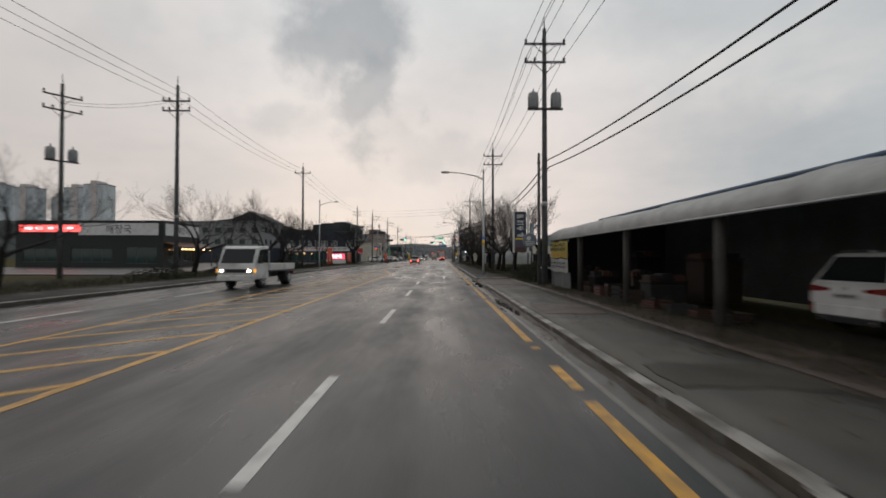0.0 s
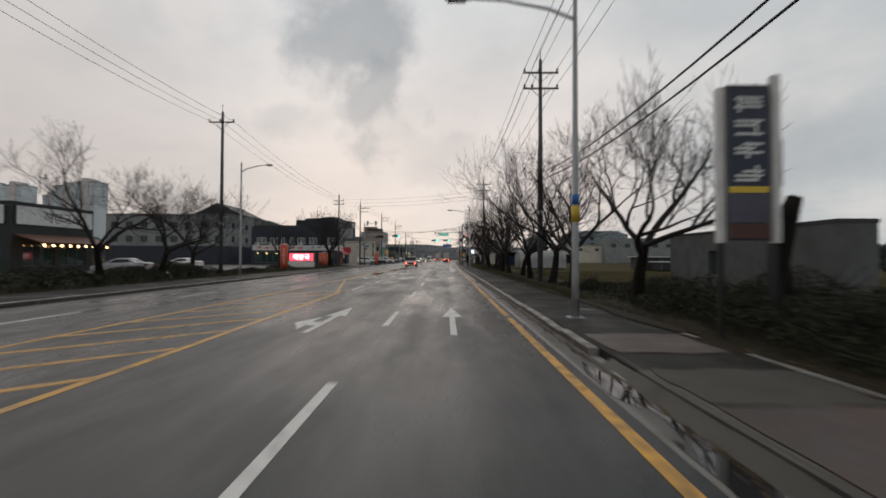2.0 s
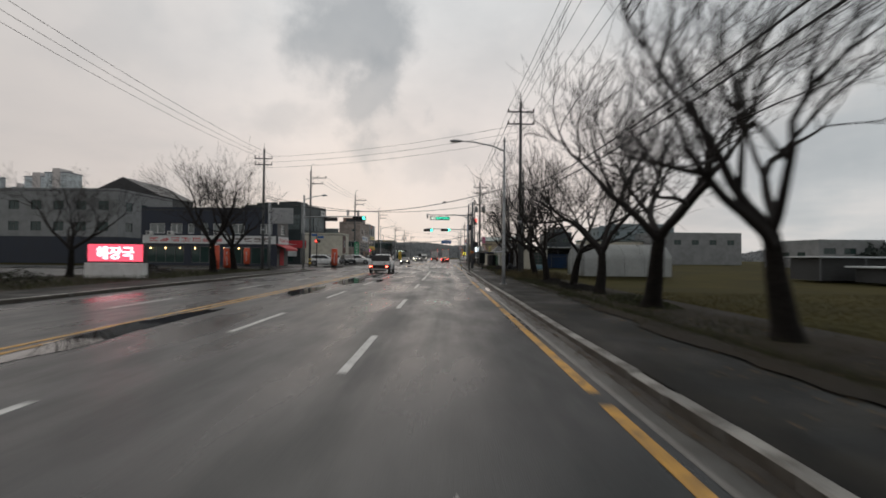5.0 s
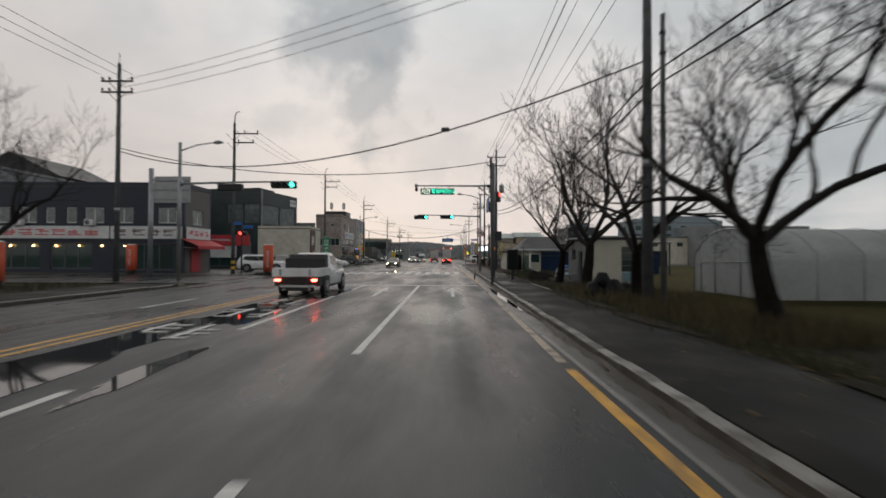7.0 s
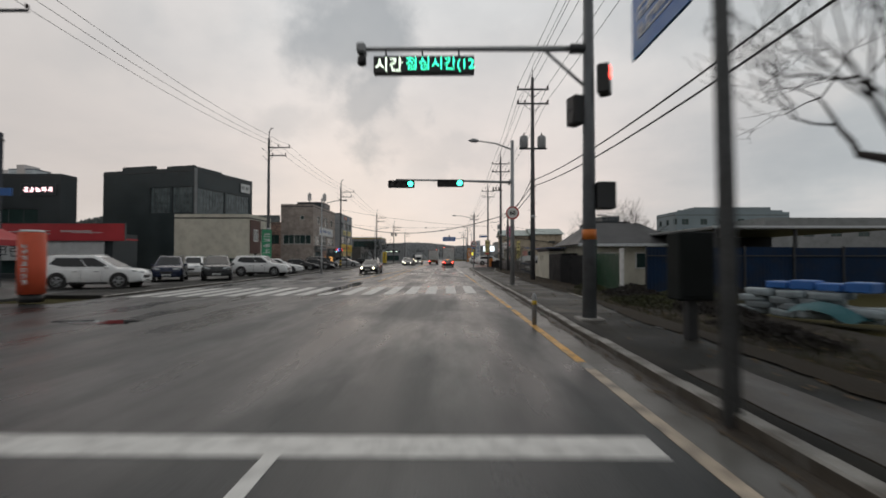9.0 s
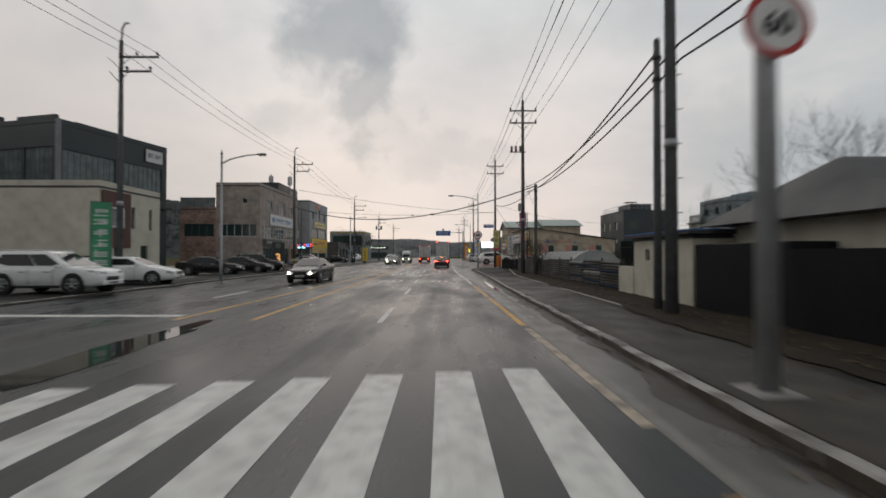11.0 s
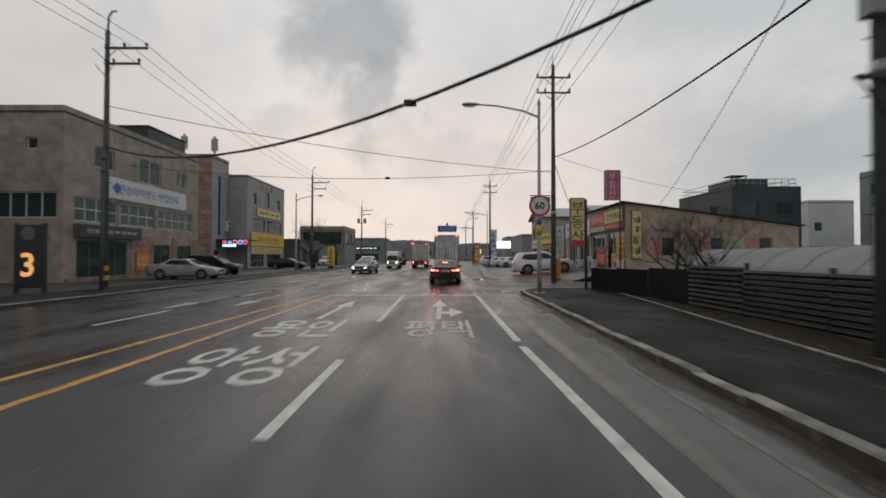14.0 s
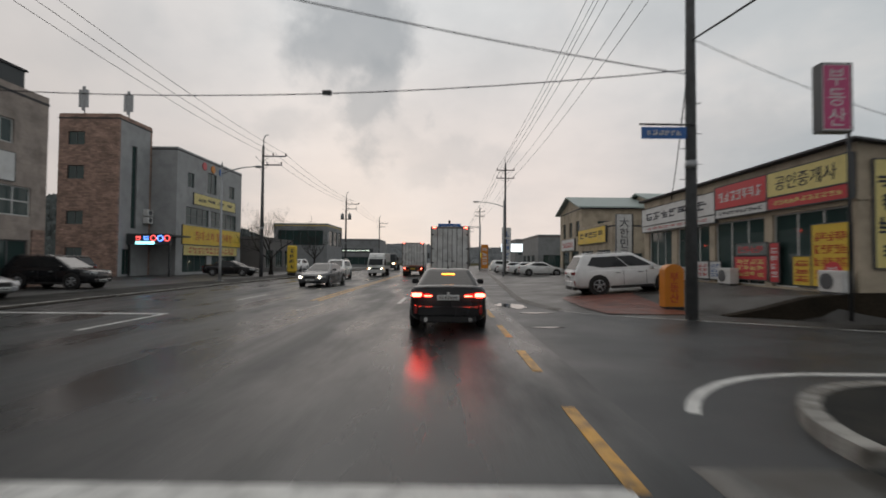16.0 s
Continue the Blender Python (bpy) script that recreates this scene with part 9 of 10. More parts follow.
def wheel(parent, x, y, r, w, side, spokes=5):
    t = part("wheel", fixed(tube(B(), [(x - w / 2, y, r), (x - w / 2 + 0.03, y, r), (x + w / 2 - 0.03, y, r), (x + w / 2, y, r)], [r * 0.9, r, r, r * 0.9], 24)), RUBBER, parent)
    o = x + side * (w / 2 + 0.004)
    bm = B()
    tube(bm, [(o - side * 0.02, y, r), (o, y, r)], [r * 0.66, r * 0.64], 20)
    rim = part("rim", bm, BLACKP, t)
    bm = B()
    for k in range(spokes):
        a = 2 * math.pi * k / spokes + 0.3
        c, s = math.cos(a), math.sin(a)
        tube(bm, [(o + side * 0.006, y, r), (o + side * 0.006, y + r * 0.60 * c, r + r * 0.60 * s)], [r * 0.12, r * 0.085], 6)
    n = 20
    tube(bm, [(o + side * 0.006, y + r * 0.62 * math.cos(2 * math.pi * k / n), r + r * 0.62 * math.sin(2 * math.pi * k / n)) for k in range(n + 1)], r * 0.045, 5, caps=False)
    part("spokes", bm, ALLOY, t)


SHAPES = {
    # stations (y, half width, shoulder height, lower edge), cabin bottom rear/front, top rear/front, belt, roof, half widths, wheel positions, radius
    "sedan": dict(st=[(-2.46, 0.66, 0.80, 0.42), (-2.42, 0.80, 0.98, 0.32), (-2.25, 0.89, 1.06, 0.26), (-1.8, 0.925, 1.05, 0.20), (-0.8, 0.93, 1.00, 0.18), (0.6, 0.93, 0.97, 0.18), (1.4, 0.92, 0.92, 0.20), (2.0, 0.88, 0.82, 0.22), (2.34, 0.78, 0.70, 0.28), (2.45, 0.62, 0.62, 0.34)],
                  cab=(-1.85, 1.25, -1.02, 0.30, 0.99, 1.45, 0.83, 0.60), ax=(-1.42, 1.45), r=0.335, win=2),
    "suv": dict(st=[(-2.34, 0.72, 0.86, 0.46), (-2.30, 0.84, 1.05, 0.36), (-2.1, 0.91, 1.08, 0.30), (-1.4, 0.935, 1.06, 0.26), (0.5, 0.935, 1.04, 0.26), (1.3, 0.93, 1.05, 0.27), (1.85, 0.91, 1.01, 0.28), (2.20, 0.83, 0.92, 0.32), (2.34, 0.68, 0.78, 0.40)],
                cab=(-2.26, 1.38, -1.92, 0.28, 1.04, 1.70, 0.87, 0.66), ax=(-1.35, 1.42), r=0.38, win=3),
    "pickup": dict(st=[(-2.55, 0.70, 0.74, 0.50), (-2.50, 0.78, 0.77, 0.44), (-1.6, 0.80, 0.78, 0.42), (-0.86, 0.80, 0.78, 0.40), (-0.76, 0.95, 1.06, 0.34), (0.6, 0.96, 1.08, 0.32), (1.5, 0.95, 1.08, 0.32), (2.1, 0.92, 1.04, 0.34), (2.45, 0.82, 0.92, 0.38), (2.55, 0.66, 0.80, 0.44)],
                   cab=(-0.75, 1.35, -0.45, 0.55, 1.07, 1.80, 0.90, 0.70), ax=(-1.55, 1.55), r=0.38, win=2),
}


def car(kind, colour, at, turn, label, lit="", name="car", plate=True, wagon_black=False):
    S = SHAPES[kind]
    e = thing(name, at, label, "car" if kind != "pickup" else "pickup truck", "vehicles", turn=turn)
    body = paint(*colour)
    bm, rings = B(), []
    for y, w, zs, zb in S["st"]:
        half = [(0.0, zb), (w * 0.86, zb), (w * 0.985, zb + 0.10), (w, (zb + zs) * 0.52), (w * 0.985, zs - 0.12), (w * 0.93, zs - 0.02), (w * 0.6, zs + 0.012), (0.0, zs + 0.025)]
        full = half + [(-x, z) for x, z in half[-2:0:-1]]
        rings.append([bm.verts.new((x, y, z)) for x, z in full])
    n = len(rings[0])
    for a, b in zip(rings, rings[1:]):
        for k in range(n):
            bm.faces.new((a[k], a[(k + 1) % n], b[(k + 1) % n], b[k]))
    bm.faces.new(rings[0])
    bm.faces.new(rings[-1][::-1])
    shell = part("body", fixed(bm), body, e, smooth=True)
    b0, b1, t0, t1, zb, zt, wb, wt = S["cab"]
    # cabin: corner points bottom and top
    P = {"rb": (b0, zb, wb), "fb": (b1, zb, wb), "rt": (t0, zt, wt), "ft": (t1, zt, wt)}
    bm = B()
    def ring(yr, yf, z, w, c):
        pts = []
        for cx, cy, a0 in ((w - c, yr + 2.2 * c, -90), (w - c, yf - 2.2 * c, 0), (-w + c, yf - 2.2 * c, 90), (-w + c, yr + 2.2 * c, 180)):
            pts += [(cx + c * math.cos(radians(a0 + 22.5 * k)), cy + 2.2 * c * math.sin(radians(a0 + 22.5 * k))) for k in range(5)]
        return [bm.verts.new((x, y, z)) for x, y in pts]
    r0 = ring(b0 - 0.05, b1 + 0.06, zb - 0.06, wb + 0.02, 0.10)
    r1 = ring(t0, t1, zt - 0.05, wt, 0.09)
    r15 = ring(t0 + 0.05, t1 - 0.05, zt - 0.018, wt - 0.045, 0.09)
    r2 = ring(t0 + 0.22, t1 - 0.20, zt + 0.006, wt - 0.16, 0.09)
    for a, b in ((r0, r1), (r1, r15), (r15, r2)):
        for k in range(20):
            bm.faces.new((a[k], a[(k + 1) % 20], b[(k + 1) % 20], b[k]))
    bm.faces.new(r2)
    part("cabin", fixed(bm), body, e, smooth=True)

    def pane(nm, pts, out):
        bm = B()
        o = Vector(out) * 0.012
        f = [bm.verts.new(Vector(p) + o) for p in pts]
        g_ = [bm.verts.new(Vector(p) - o) for p in pts]
        bm.faces.new(f)
        bm.faces.new(g_[::-1])
        for k in range(len(f)):
            bm.faces.new((f[k], g_[k], g_[(k + 1) % len(f)], f[(k + 1) % len(f)]))
        part(nm, fixed(bm), CARGLASS, e)

    def at_side(v, u, s):
        """v: height 0..1, u: 0 rear .. 1 front, on the side face."""
        yr, yf = b0 - 0.05 + (t0 - b0 + 0.05) * v + 0.22 - 0.02 * v, b1 + 0.06 + (t1 - b1 - 0.06) * v - 0.22 + 0.02 * v
        return (s * (wb + 0.02 + (wt - wb - 0.02) * v), yr + (yf - yr) * u, zb - 0.06 + (zt - zb + 0.01) * v)

    for s in (-1, 1):
        edges = {2: (0.06, 0.50, 0.515, 0.97), 3: (0.07, 0.30, 0.315, 0.64, 0.655, 0.98)}[S["win"]]
        for k, (a, b) in enumerate(zip(edges[::2], edges[1::2])):
            low, rear = 0.20, 0.40 if k == 0 else 0.22
            pane("side_window", [at_side(rear, a, s), at_side(low, b, s), at_side(0.88, b, s), at_side(0.88, a + (0.05 if k == 0 else 0.0), s)], (s, 0, 0.25))
        pane("window_pillar", [at_side(0.21, edges[1] - 0.005, s), at_side(0.21, edges[2] + 0.005, s), at_side(0.87, edges[2] + 0.005, s), at_side(0.87, edges[1] - 0.005, s)], (s * 0.9, 0, 0.2))
        mx = part("mirror", box(s * 0.98 - 0.10, s * 0.98 + 0.10, b1 - 0.58, b1 - 0.44, zb - 0.02, zb + 0.13, 0.03), body, e)
        part("mirror_arm", box(min(s * 0.80, s * 0.92), max(s * 0.80, s * 0.92), b1 - 0.55, b1 - 0.49, zb + 0.0, zb + 0.04), BLACKP, e)
        for y in S["ax"]:
            r = S["r"]
            wheel(e, s * (max(q[1] for q in S["st"]) - 0.10), y, r, 0.22, s)
            arch = B()
            tube(arch, [(s * (max(q[1] for q in S["st"]) - 0.16), y, r + 0.02), (s * (max(q[1] for q in S["st"]) + 0.006), y, r + 0.02)], r + 0.06, 24)
            part("wheel_arch", arch, BLACKP, e)
        part("sill", box(min(s * 0.88, s * 0.945), max(s * 0.88, s * 0.945), S["ax"][0] + 0.5, S["ax"][1] - 0.5, S["st"][4][3] - 0.02, S["st"][4][3] + 0.09, 0.02), BLACKP, e)
        for k, y in enumerate((-0.55, 0.4)):
            part("door_handle", box(min(s * 0.93, s * 0.965), max(s * 0.93, s * 0.965), y - 0.1, y + 0.1, 0.86, 0.90, 0.008), CHROME if not wagon_black else body, e)
            part("door_gap", box(min(s * 0.925, s * 0.9385), max(s * 0.925, s * 0.9385), y + 0.24, y + 0.25, S["st"][4][3] + 0.12, zb - 0.06), BLACKP, e)
    m = lambda a, b, q: a + (b - a) * q
    for nm, ya, yb, s in (("rear_window", b0 - 0.05, t0, -1), ("windscreen", b1 + 0.06, t1, 1)):
        pts = [(-m(wb, wt, v) + 0.13 - 0.0 * v if side < 0 else m(wb, wt, v) - 0.13, m(ya, yb, v), zb - 0.06 + (zt - zb + 0.01) * v) for v, side in ((0.18, -1), (0.18, 1), (0.93, 1), (0.93, -1))]
        pane(nm, pts, (0, s, 0.6))
    y0, yE = S["st"][0][0], S["st"][-1][0]
    zs = S["st"][1][2]
    for s in (-1, 1):
        # wrap-round tail lamps and head lamps
        bm = B()
        a, b = 0.36 * s, 0.86 * s
        pts = [(a, y0 + 0.015, zs - 0.16), (b * 0.93, y0 + 0.05, zs - 0.20), (b * 1.02, y0 + 0.28, zs - 0.16), (b * 1.02, y0 + 0.28, zs - 0.05), (b * 0.93, y0 + 0.04, zs - 0.05), (a, y0 + 0.0, zs - 0.10)]
        out = [(x, y - 0.035, z) for x, y, z in pts]
        f, g_ = [bm.verts.new(p) for p in out], [bm.verts.new((x * 0.98, y + 0.05, z)) for x, y, z in pts]
        for k in range(6):
            bm.faces.new((f[k], f[(k + 1) % 6], g_[(k + 1) % 6], g_[k]))
        bm.faces.new((f[0], f[1], f[4], f[5]))
        bm.faces.new((f[1], f[2], f[3], f[4]))
        lamp = part("tail_light", fixed(bm), TAIL_OFF, e) if kind != "pickup" else None
        if "tail" in lit and kind != "pickup":
            part("lit_bar", box(min(0.62 * s, 0.85 * s), max(0.62 * s, 0.85 * s), y0 - 0.045, y0 - 0.02, zs - 0.165, zs - 0.075, 0.02), TAIL_ON, lamp)
            part("lit_strip", box(min(0.38 * s, 0.56 * s), max(0.38 * s, 0.56 * s), y0 - 0.055, y0 - 0.035, zs - 0.155, zs - 0.13), TAIL_ON, lamp)
        part("reflector", box(min(0.72 * s, 0.80 * s), max(0.72 * s, 0.80 * s), y0 - 0.01, y0 + 0.06, 0.42, 0.62, 0.01), TAIL_OFF, e)
        bm = B()
        zf = S["st"][-2][2]
        yF = S["st"][-2][0]
        pts = [(0.38 * s, yE + 0.0, zf - 0.14), (0.38 * s, yE - 0.01, zf - 0.05), (0.80 * s, yF - 0.06, zf + 0.0), (0.84 * s, yF - 0.22, zf + 0.02), (0.84 * s, yF - 0.2, zf - 0.10), (0.74 * s, yF + 0.04, zf - 0.15)]
        f, g_ = [bm.verts.new((x * 1.01, y + 0.03, z)) for x, y, z in pts], [bm.verts.new((x, y - 0.06, z)) for x, y, z in pts]
        for k in range(6):
            bm.faces.new((f[k], f[(k + 1) % 6], g_[(k + 1) % 6], g_[k]))
        bm.faces.new(f)
        hl = part("head_light", fixed(bm), HEAD_OFF, e)
        if "head" in lit:
            part("lit_lens", tube(B(), [(0.60 * s, yE + 0.01, zf - 0.09), (0.60 * s, yE + 0.045, zf - 0.09)], 0.075, 14), HEAD_ON, hl)
    if kind != "pickup":
        part("boot_lip", box(-0.62, 0.62, y0 + 0.06, y0 + 0.20, zs + 0.012, zs + 0.045, 0.012), body, e)
    part("rear_bumper", box(-0.72, 0.72, y0 - 0.03, y0 + 0.10, 0.36, 0.60, 0.03), body, e)
    part("diffuser", box(-0.66, 0.66, y0 - 0.02, y0 + 0.2, 0.22, 0.37, 0.02), BLACKP, e)
    part("front_bumper", box(-0.60, 0.60, yE - 0.12, yE + 0.04, 0.34, 0.52, 0.03), body, e)
    part("grille", box(-0.34, 0.34, yE - 0.05, yE + 0.03, 0.50, 0.68, 0.02), BLACKP, e)
    for s in (-1, 1):
        part("exhaust", tube(B(), [(0.52 * s, y0 - 0.04, 0.29), (0.52 * s, y0 + 0.1, 0.29)], 0.05, 12), CHROME, e)
    if "tail" in lit:
        part("brake_light", box(-0.17, 0.17, t0 - 0.235, t0 - 0.19, zt - 0.155, zt - 0.12), BRAKE, e)
    for yy, z, s in ((y0 - 0.03, 0.80 if kind != "pickup" else 0.62, -1), (yE + 0.04, 0.43, 1)):
        p = part("plate", box(-0.26, 0.26, yy - 0.012, yy + 0.012, z - 0.06, z + 0.06, 0.006), PLATE, e)
        part("plate_marks", moved(bars(0.44, 0.08, 7, seed=int(at[1])), 0, yy - 0.013, z) if s < 0 else moved(moved(bars(0.44, 0.08, 7, seed=3), 0, 0, 0, 180), 0, yy + 0.013, z), BLACKP, p)
    if kind != "pickup":
        part("badge", tube(B(), [(0, y0 - 0.035, zs - 0.09), (0, y0 - 0.045, zs - 0.09)], 0.04, 14), CHROME, e)
    part("antenna_fin", fixed(prism(B(), [(t0 + 0.2, zt - 0.01), (t0 + 0.38, zt - 0.01), (t0 + 0.22, zt + 0.06)], "x", -0.02, 0.02)), body, e)
    if kind == "pickup":
        bed = part("load_bed", box(-0.93, 0.93, -2.78, -0.80, 0.80, 0.90, 0.01), body, e)
        part("tailgate", box(-0.93, 0.93, -2.80, -2.75, 0.82, 1.16, 0.012), body, bed)
        part("head_board", fixed(prism(B(), [(-1.45, 1.02), (-0.78, 1.02), (-0.78, 1.70), (-1.12, 1.72), (-1.30, 1.5)], "x", -0.80, 0.80)), BLACKP, bed)
        part("cross_bar", box(-0.86, 0.86, -1.50, -1.44, 1.1, 1.55, 0.01), BLACKP, bed)
        for s in (-1, 1):
            part("drop_side", box(min(s * 0.89, s * 0.94), max(s * 0.89, s * 0.94), -2.75, -0.82, 0.82, 1.16, 0.012), body, bed)
            part("latch", box(min(s * 0.55, s * 0.63), max(s * 0.55, s * 0.63), -2.83, -2.80, 0.86, 1.12, 0.01), STEEL, bed)
            part("side_skirt", box(min(s * 0.80, s * 0.90), max(s * 0.80, s * 0.90), -2.55, -0.80, 0.42, 0.79, 0.02), BLACKP, e)
            part("corner_light", box(min(s * 0.62, s * 0.86), max(s * 0.62, s * 0.86), -2.72, -2.66, 0.62, 0.72, 0.01), TAIL_ON if "tail" in lit else TAIL_OFF, e)
        part("rear_beam", box(-0.88, 0.88, -2.66, -2.50, 0.48, 0.78, 0.02), BLACKP, e)
    if kind == "suv":
        for s in (-1, 1):
            part("roof_rail", tube(B(), [(s * (wt - 0.06), t0 + 0.15, zt + 0.0), (s * (wt - 0.04), t0 + 0.3, zt + 0.05), (s * (wt - 0.04), t1 - 0.2, zt + 0.05), (s * (wt - 0.06), t1 - 0.05, zt)], 0.018, 6), CHROME, e)
    return e


BLACKC, WHITEC, DKGREY, SILVER, NAVYC, GREYC = ("black", (0.012, 0.012, 0.014)), ("white", (0.78, 0.79, 0.79)), ("dark_grey", (0.035, 0.038, 0.040)), ("silver", (0.33, 0.34, 0.35)), ("navy", (0.015, 0.022, 0.05)), ("grey", (0.12, 0.125, 0.13))
car("sedan", BLACKC, (0.10, 186.6, 0.0), 0, "dark grey sedan with brake lights lit in the lane", "tail")
car("pickup", WHITEC, (-6.05, 105.5, 0.0), 0, "white pickup with lit tail lights waiting to turn", "tail", "pickup_truck")
car("sedan", BLACKC, (-8.1, 155.0, 0.0), 180, "dark wet sedan with headlights on, oncoming", "head")
car("suv", WHITEC, (-9.6, 214.0, 0.0), 180, "white sport utility car with headlights on, oncoming", "head")
car("sedan", GREYC, (-8.0, 203.5, 0.0), 176, "grey sedan with headlights on, oncoming", "head")
car("suv", WHITEC, (8.15, 194.3, 0.335), -90, "white sport utility car parked before the shops").matrix_basis = pose(8.15, 194.3, 0.335, 0, -3.8, 0) @ pose(0, 0, 0, 0, 0, -90) @ Matrix.Scale(1.04, 4)
car("suv", WHITEC, (10.75, 9.75, 0.05), -82, "white sport utility car parked inside the shed")
for x, y, k, c, t, lab in ((-18.4, 130.2, "suv", WHITEC, -78, "white sport utility car parked at the roadside"), (-19.4, 138.2, "suv", NAVYC, 205, "dark blue sport utility car parked at the lot"), (-16.6, 139.2, "suv", DKGREY, 205, "dark grey sport utility car parked at the lot"),
                           (-19.9, 153.6, "sedan", WHITEC, -100, "white sedan parked at the lot"), (-16.6, 150.8, "sedan", WHITEC, -80, "white sedan parked at the lot"), (-22.5, 146.8, "suv", WHITEC, 200, "white sport utility car parked at the lot"),
                           (-15.9, 145.3, "suv", WHITEC, -90, "white sport utility car parked along the road"), (-18.6, 163.4, "sedan", BLACKC, -80, "black sedan parked before the buildings"), (-17.6, 167.2, "sedan", BLACKC, -84, "black sedan parked before the buildings"),
                           (-18.0, 171.6, "suv", BLACKC, -86, "black sport utility car parked before the buildings"), (-18.6, 190.0, "sedan", SILVER, -88, "silver sedan parked before the stone building"), (-20.5, 197.6, "suv", BLACKC, -90, "black sport utility car parked before the stone building"),
                           (-29.4, 208.0, "suv", BLACKC, 90, "black sport utility car parked between the buildings"), (-20.8, 217.8, "sedan", BLACKC, -90, "black sedan parked before the furniture shop"), (-33.5, 82.0, "sedan", WHITEC, 90, "white sedan parked in the restaurant lot"),
                           (-30.0, 66.5, "sedan", SILVER, 95, "silver sedan parked in the restaurant lot"), (10.2, 222.0, "sedan", WHITEC, -92, "white sedan parked on the forecourt"), (9.6, 226.4, "sedan", WHITEC, -88, "white sedan parked on the forecourt"),
                           (9.0, 231.4, "sedan", WHITEC, -90, "white sedan parked on the forecourt"), (8.6, 237.4, "suv", WHITEC, -90, "white sport utility car parked on the forecourt"), (-20.6, 237.0, "suv", WHITEC, 180, "white van-like car parked by the shops"), (-10.5, 262.0, "sedan", DKGREY, 180, "dark sedan far along the road")):
    car(k, c, (x, y, 0.055 if x < -17 else court_height(x, y) + 0.01 if x > 0 else 0.1 if x < -14.2 else 0.0), t, lab, "head" if y == 262.0 else "")

TRUCKW = mat("truck_white", (0.64, 0.65, 0.64), 0.45, vary=0.12, scale=0.8, bump=0.05, dirt=(0.22, 0.21, 0.19), dirt_amount=0.6)
REFLECT = mat("red_reflective_tape", (0.55, 0.12, 0.04), 0.4, vary=0.1, bump=0)


def box_truck(at, turn, label, w=2.42, h=3.65, length=7.0, lit="tail"):
    e = thing("box_truck", at, label, "truck", "vehicles", turn=turn)
    W, y0 = w / 2, 0.0
    part("cargo_box", box(-W, W, y0, length, 1.05, h, 0.03), TRUCKW, e)
    fr = B()
    for a, b, c, d in ((-W, -W + 0.10, 1.05, h), (W - 0.10, W, 1.05, h), (-W + 0.1, W - 0.1, h - 0.12, h), (-W + 0.1, W - 0.1, 1.05, 1.15)):
        bx(fr, a, b, y0 - 0.05, y0 - 0.002, c, d)
    part("rear_frame", fr, mat("truck_frame", (0.20, 0.19, 0.18), 0.5, metal=0.3, bump=0.05) if "truck_frame" not in bpy.data.materials else bpy.data.materials["truck_frame"], e)
    for s in (-1, 1):
        d = part("rear_door", box(min(s * 0.008, s * (W - 0.11)), max(s * 0.008, s * (W - 0.11)), y0 - 0.035, y0 - 0.004, 1.16, h - 0.13, 0.008), TRUCKW, e)
        for k in (0.14, 0.45, 0.80):
            part("lock_rod", tube(B(), [(s * k, y0 - 0.055, 1.12), (s * k, y0 - 0.055, h - 0.1)], 0.018, 6), DARKSTEEL, d)
        for k in range(3):
            part("hinge", box(min(s * (W - 0.2), s * (W - 0.02)), max(s * (W - 0.2), s * (W - 0.02)), y0 - 0.06, y0 - 0.036, 1.5 + 0.9 * k, 1.58 + 0.9 * k), DARKSTEEL, d)
        part("door_handle", box(min(s * 0.1, s * 0.3), max(s * 0.1, s * 0.3), y0 - 0.075, y0 - 0.056, 1.62, 1.67), DARKSTEEL, d)
        part("marker_light", box(min(s * (W - 0.32), s * (W - 0.12)), max(s * (W - 0.32), s * (W - 0.12)), y0 - 0.07, y0 - 0.05, h - 0.09, h - 0.03), TAIL_ON, e)
        part("tail_light", box(min(s * 0.62, s * 0.98), max(s * 0.62, s * 0.98), y0 - 0.06, y0 + 0.04, 0.74, 0.90, 0.01), TAIL_OFF, e)
        part("lit_tail_light", box(min(s * 0.84, s * 0.97), max(s * 0.84, s * 0.97), y0 - 0.075, y0 - 0.06, 0.76, 0.88), TAIL_ON, e)
        part("reflector_panel", box(min(s * 0.45, s * 1.1), max(s * 0.45, s * 1.1), y0 - 0.05, y0 - 0.02, 0.52, 0.66), REFLECT, e)
        part("side_tape", box(min(s * W, s * (W + 0.006)), max(s * W, s * (W + 0.006)), 0.1, length - 0.1, 1.10, 1.17), REFLECT, e)
        part("mud_flap", box(min(s * 0.62, s * 1.12), max(s * 0.62, s * 1.12), 0.75, 0.78, 0.18, 0.75), BLACKP, e)
        for y in (1.5, 2.7, length + 1.0):
            wheel(e, s * 0.93, y, 0.48, 0.5 if y < length else 0.28, s, 8)
        part("mirror", box(min(s * 1.28, s * 1.48), max(s * 1.28, s * 1.48), length + 1.5, length + 1.6, 2.0, 2.7, 0.03), BLACKP, e)
    part("tape_row", box(-W + 0.1, W - 0.1, y0 - 0.056, y0 - 0.051, 1.06, 1.12), REFLECT, e)
    part("bumper_bar", box(-1.1, 1.1, y0 + 0.05, y0 + 0.15, 0.48, 0.62, 0.01), DARKSTEEL, e)
    part("chassis", box(-0.45, 0.45, 0.1, length + 1.6, 0.62, 1.04), DARKSTEEL, e)
    part("plate", box(-0.25, 0.25, y0 - 0.04, y0 - 0.02, 0.70, 0.86), YELLOWP, e)
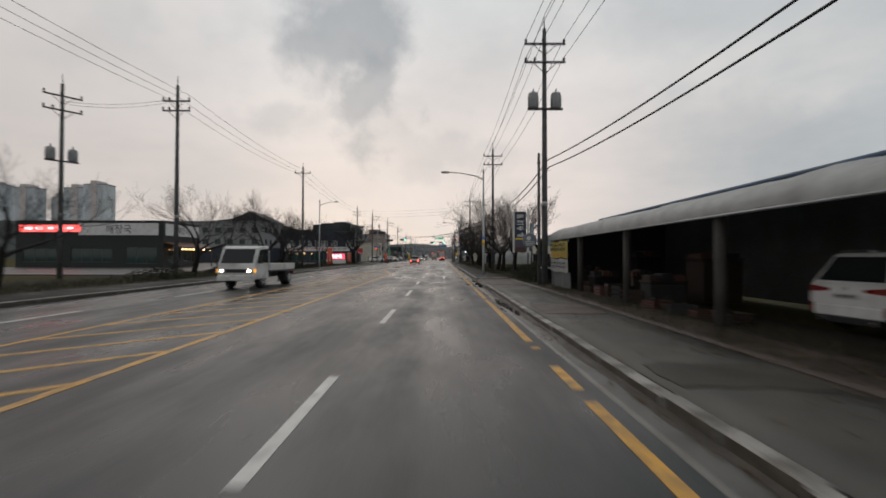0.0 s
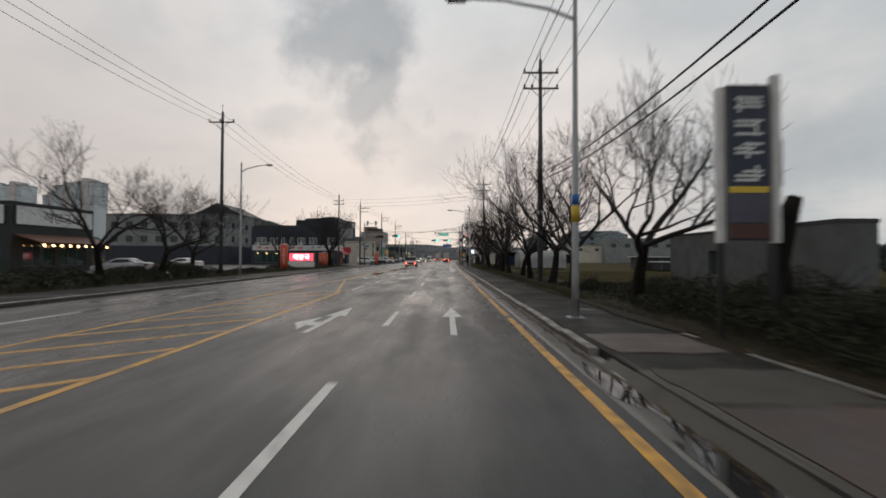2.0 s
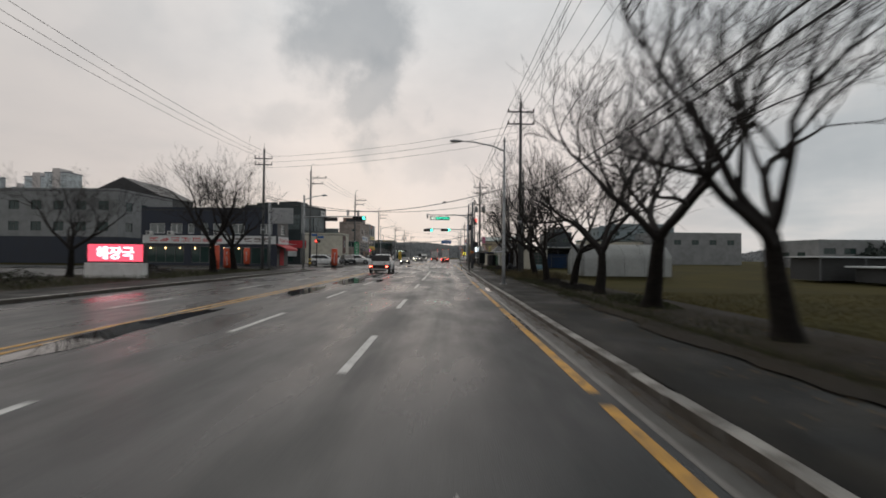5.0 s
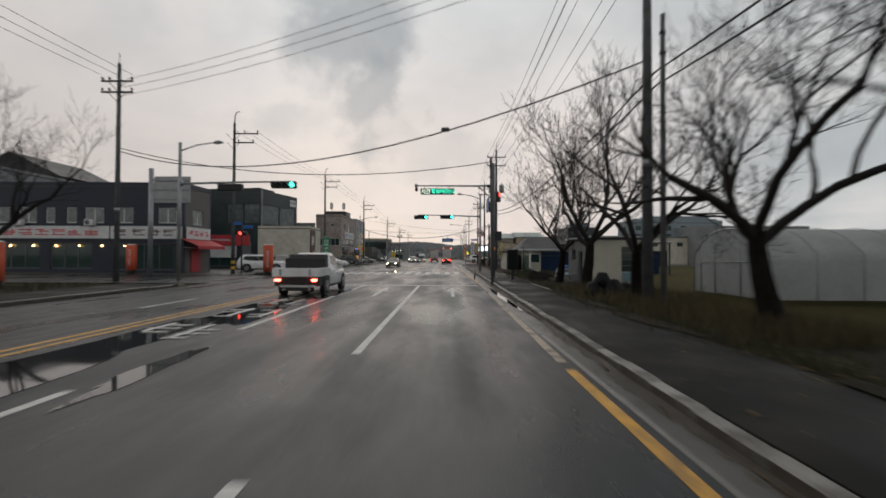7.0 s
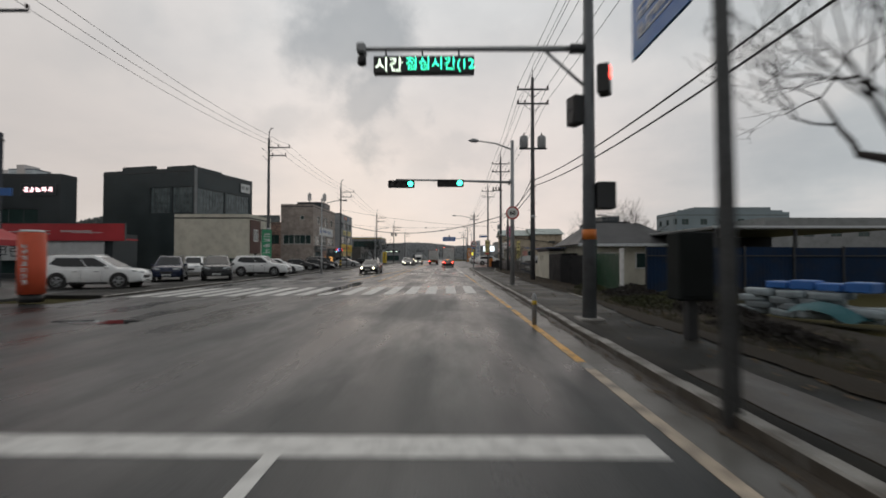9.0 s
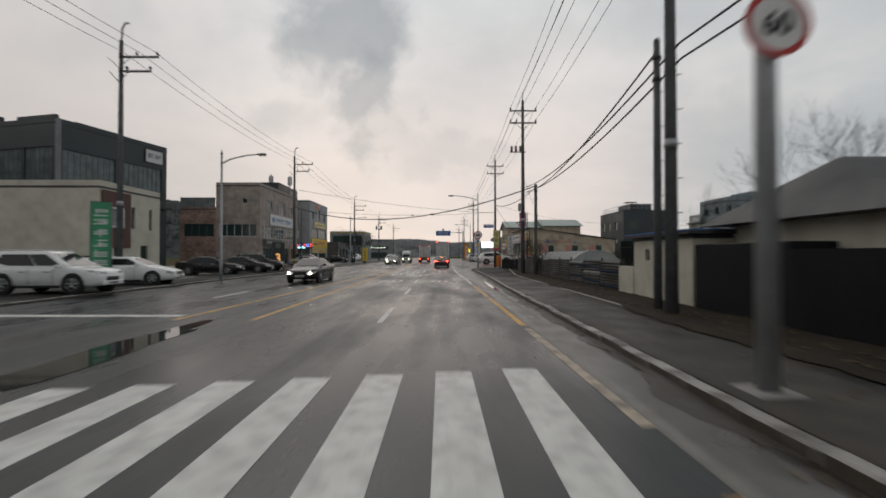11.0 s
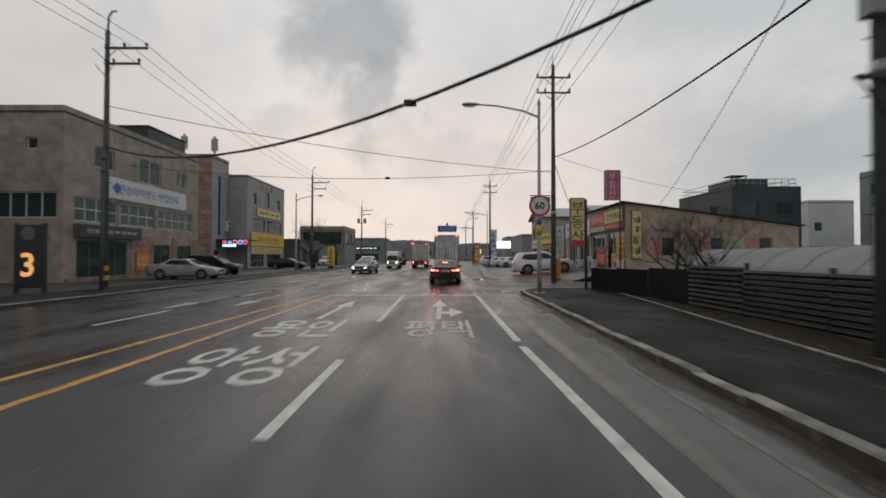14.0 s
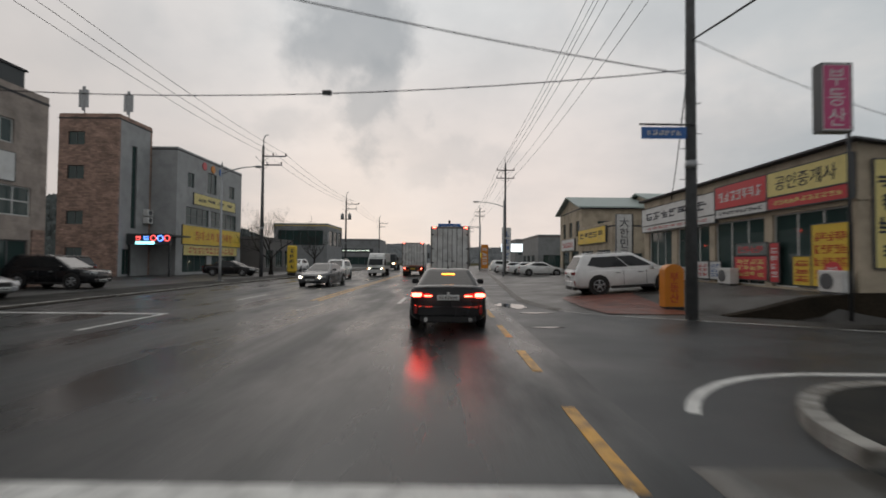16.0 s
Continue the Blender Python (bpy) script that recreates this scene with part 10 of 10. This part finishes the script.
    cab_ = part("cab", fixed(prism(B(), [(length + 0.15, 0.6), (length + 2.0, 0.6), (length + 2.0, 1.6), (length + 1.75, 2.75), (length + 0.15, 2.85)], "x", -1.12, 1.12)), TRUCKW, e)
    part("windscreen", box(-1.0, 1.0, length + 1.86, length + 1.97, 1.65, 2.6), CARGLASS, cab_)
    for s in (-1, 1):
        part("side_window", box(min(s * 1.12, s * 1.135), max(s * 1.12, s * 1.135), length + 0.7, length + 1.6, 1.65, 2.5), CARGLASS, cab_)
    return e


box_truck((-3.55, 223.5, 0), 0, "white box truck with twin rear doors and lit tail lights")
box_truck((0.30, 202.6, 0), 0, "tall white box truck with twin rear doors and lit tail lights", 2.46, 3.85, 8.5)


def light_truck(at, turn, label, load, name="light_truck", colour=None, big=1.0):
    """A cab-over light truck, front at +y. load: flat, box or tipper."""
    c = colour or TRUCKW
    e = thing(name, at, label, "truck", "vehicles", turn=turn)
    prof = [(0.95, 0.42), (2.45, 0.42), (2.52, 0.75), (2.46, 1.12), (2.05, 1.86), (1.85, 1.96), (0.95, 1.96)]
    bm = B()
    secs = []
    for x, k in ((-0.85, 0.93), (-0.80, 1.0), (0.80, 1.0), (0.85, 0.93)):
        secs.append([bm.verts.new((x, 1.7 + (y - 1.7) * k, 1.2 + (z - 1.2) * k)) for y, z in prof])
    for a, b in zip(secs, secs[1:]):
        for k in range(len(prof)):
            bm.faces.new((a[k], a[(k + 1) % len(prof)], b[(k + 1) % len(prof)], b[k]))
    bm.faces.new(secs[0])
    bm.faces.new(secs[-1][::-1])
    cab_ = part("cab", fixed(bm), c, e)
    bm = B()
    n1, n2 = Vector((0, 2.44, 1.17)), Vector((0, 2.09, 1.81))
    o = Vector((0, 0.74, 0.41)).normalized() * 0.015
    pts = [Vector((-0.74, *n1[1:])), Vector((0.74, *n1[1:])), Vector((0.70, *n2[1:])), Vector((-0.70, *n2[1:]))]
    f, g_ = [bm.verts.new(p + o) for p in pts], [bm.verts.new(p - o) for p in pts]
    bm.faces.new(f)
    for k in range(4):
        bm.faces.new((f[k], g_[k], g_[(k + 1) % 4], f[(k + 1) % 4]))
    part("windscreen", fixed(bm), CARGLASS, cab_)
    for s in (-1, 1):
        bm = B()
        prism(bm, [(1.05, 1.18), (2.25, 1.18), (1.95, 1.78), (1.05, 1.82)], "x", s * 0.852, s * 0.868)
        part("side_window", fixed(bm), CARGLASS, cab_)
        part("head_light", box(min(s * 0.48, s * 0.82), max(s * 0.48, s * 0.82), 2.46, 2.56, 0.72, 0.92, 0.02), HEAD_OFF, cab_)
        part("lit_lens", tube(B(), [(s * 0.62, 2.55, 0.82), (s * 0.62, 2.57, 0.82)], 0.075, 12), HEAD_ON, cab_)
        part("turn_light", box(min(s * 0.80, s * 0.88), max(s * 0.80, s * 0.88), 2.40, 2.52, 0.74, 0.90, 0.01), AMBER, cab_)
        part("mirror", box(min(s * 0.95, s * 1.08), max(s * 0.95, s * 1.08), 2.2, 2.28, 1.15, 1.55, 0.02), BLACKP, cab_)
        for y in (-1.55, 1.55):
            wheel(e, s * 0.70, y, 0.34, 0.26 if y > 0 else 0.4, s, 6)
        part("mud_guard", box(min(s * 0.5, s * 0.88), max(s * 0.5, s * 0.88), -1.05, -1.02, 0.2, 0.7), BLACKP, e)
    part("front_bumper", box(-0.84, 0.84, 2.42, 2.58, 0.36, 0.62, 0.03), c, cab_)
    part("grille", box(-0.46, 0.46, 2.48, 2.545, 0.74, 0.90, 0.01), BLACKP, cab_)
    part("plate", box(-0.25, 0.25, 2.58, 2.595, 0.42, 0.53), PLATE, cab_)
    part("chassis", box(-0.4, 0.4, -2.4, 1.2, 0.45, 0.68), DARKSTEEL, e)
    if load == "box":
        part("cargo_box", box(-0.93, 0.93, -2.4, 0.85, 0.78, 2.42, 0.04), TRUCKW, e)
        part("wind_deflector", fixed(prism(B(), [(0.9, 1.97), (1.95, 1.97), (1.5, 2.3), (0.9, 2.45)], "x", -0.78, 0.78)), TRUCKW, e)
        part("side_stripe", box(-0.945, -0.931, -2.2, 0.6, 1.1, 1.5), GREENP, e)
    else:
        bed = part("load_bed", box(-0.86, 0.86, -2.45, 0.82, 0.72, 0.80), DARKSTEEL, e)
        for a, b, cc, d in ((-0.88, -0.84, -2.45, 0.82), (0.84, 0.88, -2.45, 0.82), (-0.84, 0.84, -2.47, -2.43), (-0.84, 0.84, 0.79, 0.83)):
            part("drop_side", box(a, b, cc, d, 0.8, 1.12 if load == "flat" else 1.6, 0.01), c if load == "flat" else DARKSTEEL, bed)
        part("head_board", box(-0.84, 0.84, 0.83, 0.88, 0.8, 1.75, 0.01), c if load == "flat" else DARKSTEEL, bed)
        for s in (-1, 1):
            part("tail_light", box(min(s * 0.5, s * 0.8), max(s * 0.5, s * 0.8), -2.5, -2.46, 0.56, 0.68), TAIL_OFF, e)
    e.scale = (big, big, big)
    return e


light_truck((-10.2, 25.8, 0), 178, "white flatbed light truck with headlights on, oncoming", "flat", big=1.12)
light_truck((-7.2, 223.0, 0), 180, "white light box truck with headlights on, oncoming", "box")
light_truck((-9.4, 252.0, 0), 180, "dark tipper truck with headlights on, oncoming", "tipper", "tipper_truck", mat("dark_truck_paint", (0.03, 0.035, 0.04), 0.4, vary=0.1, bump=0), 1.45)
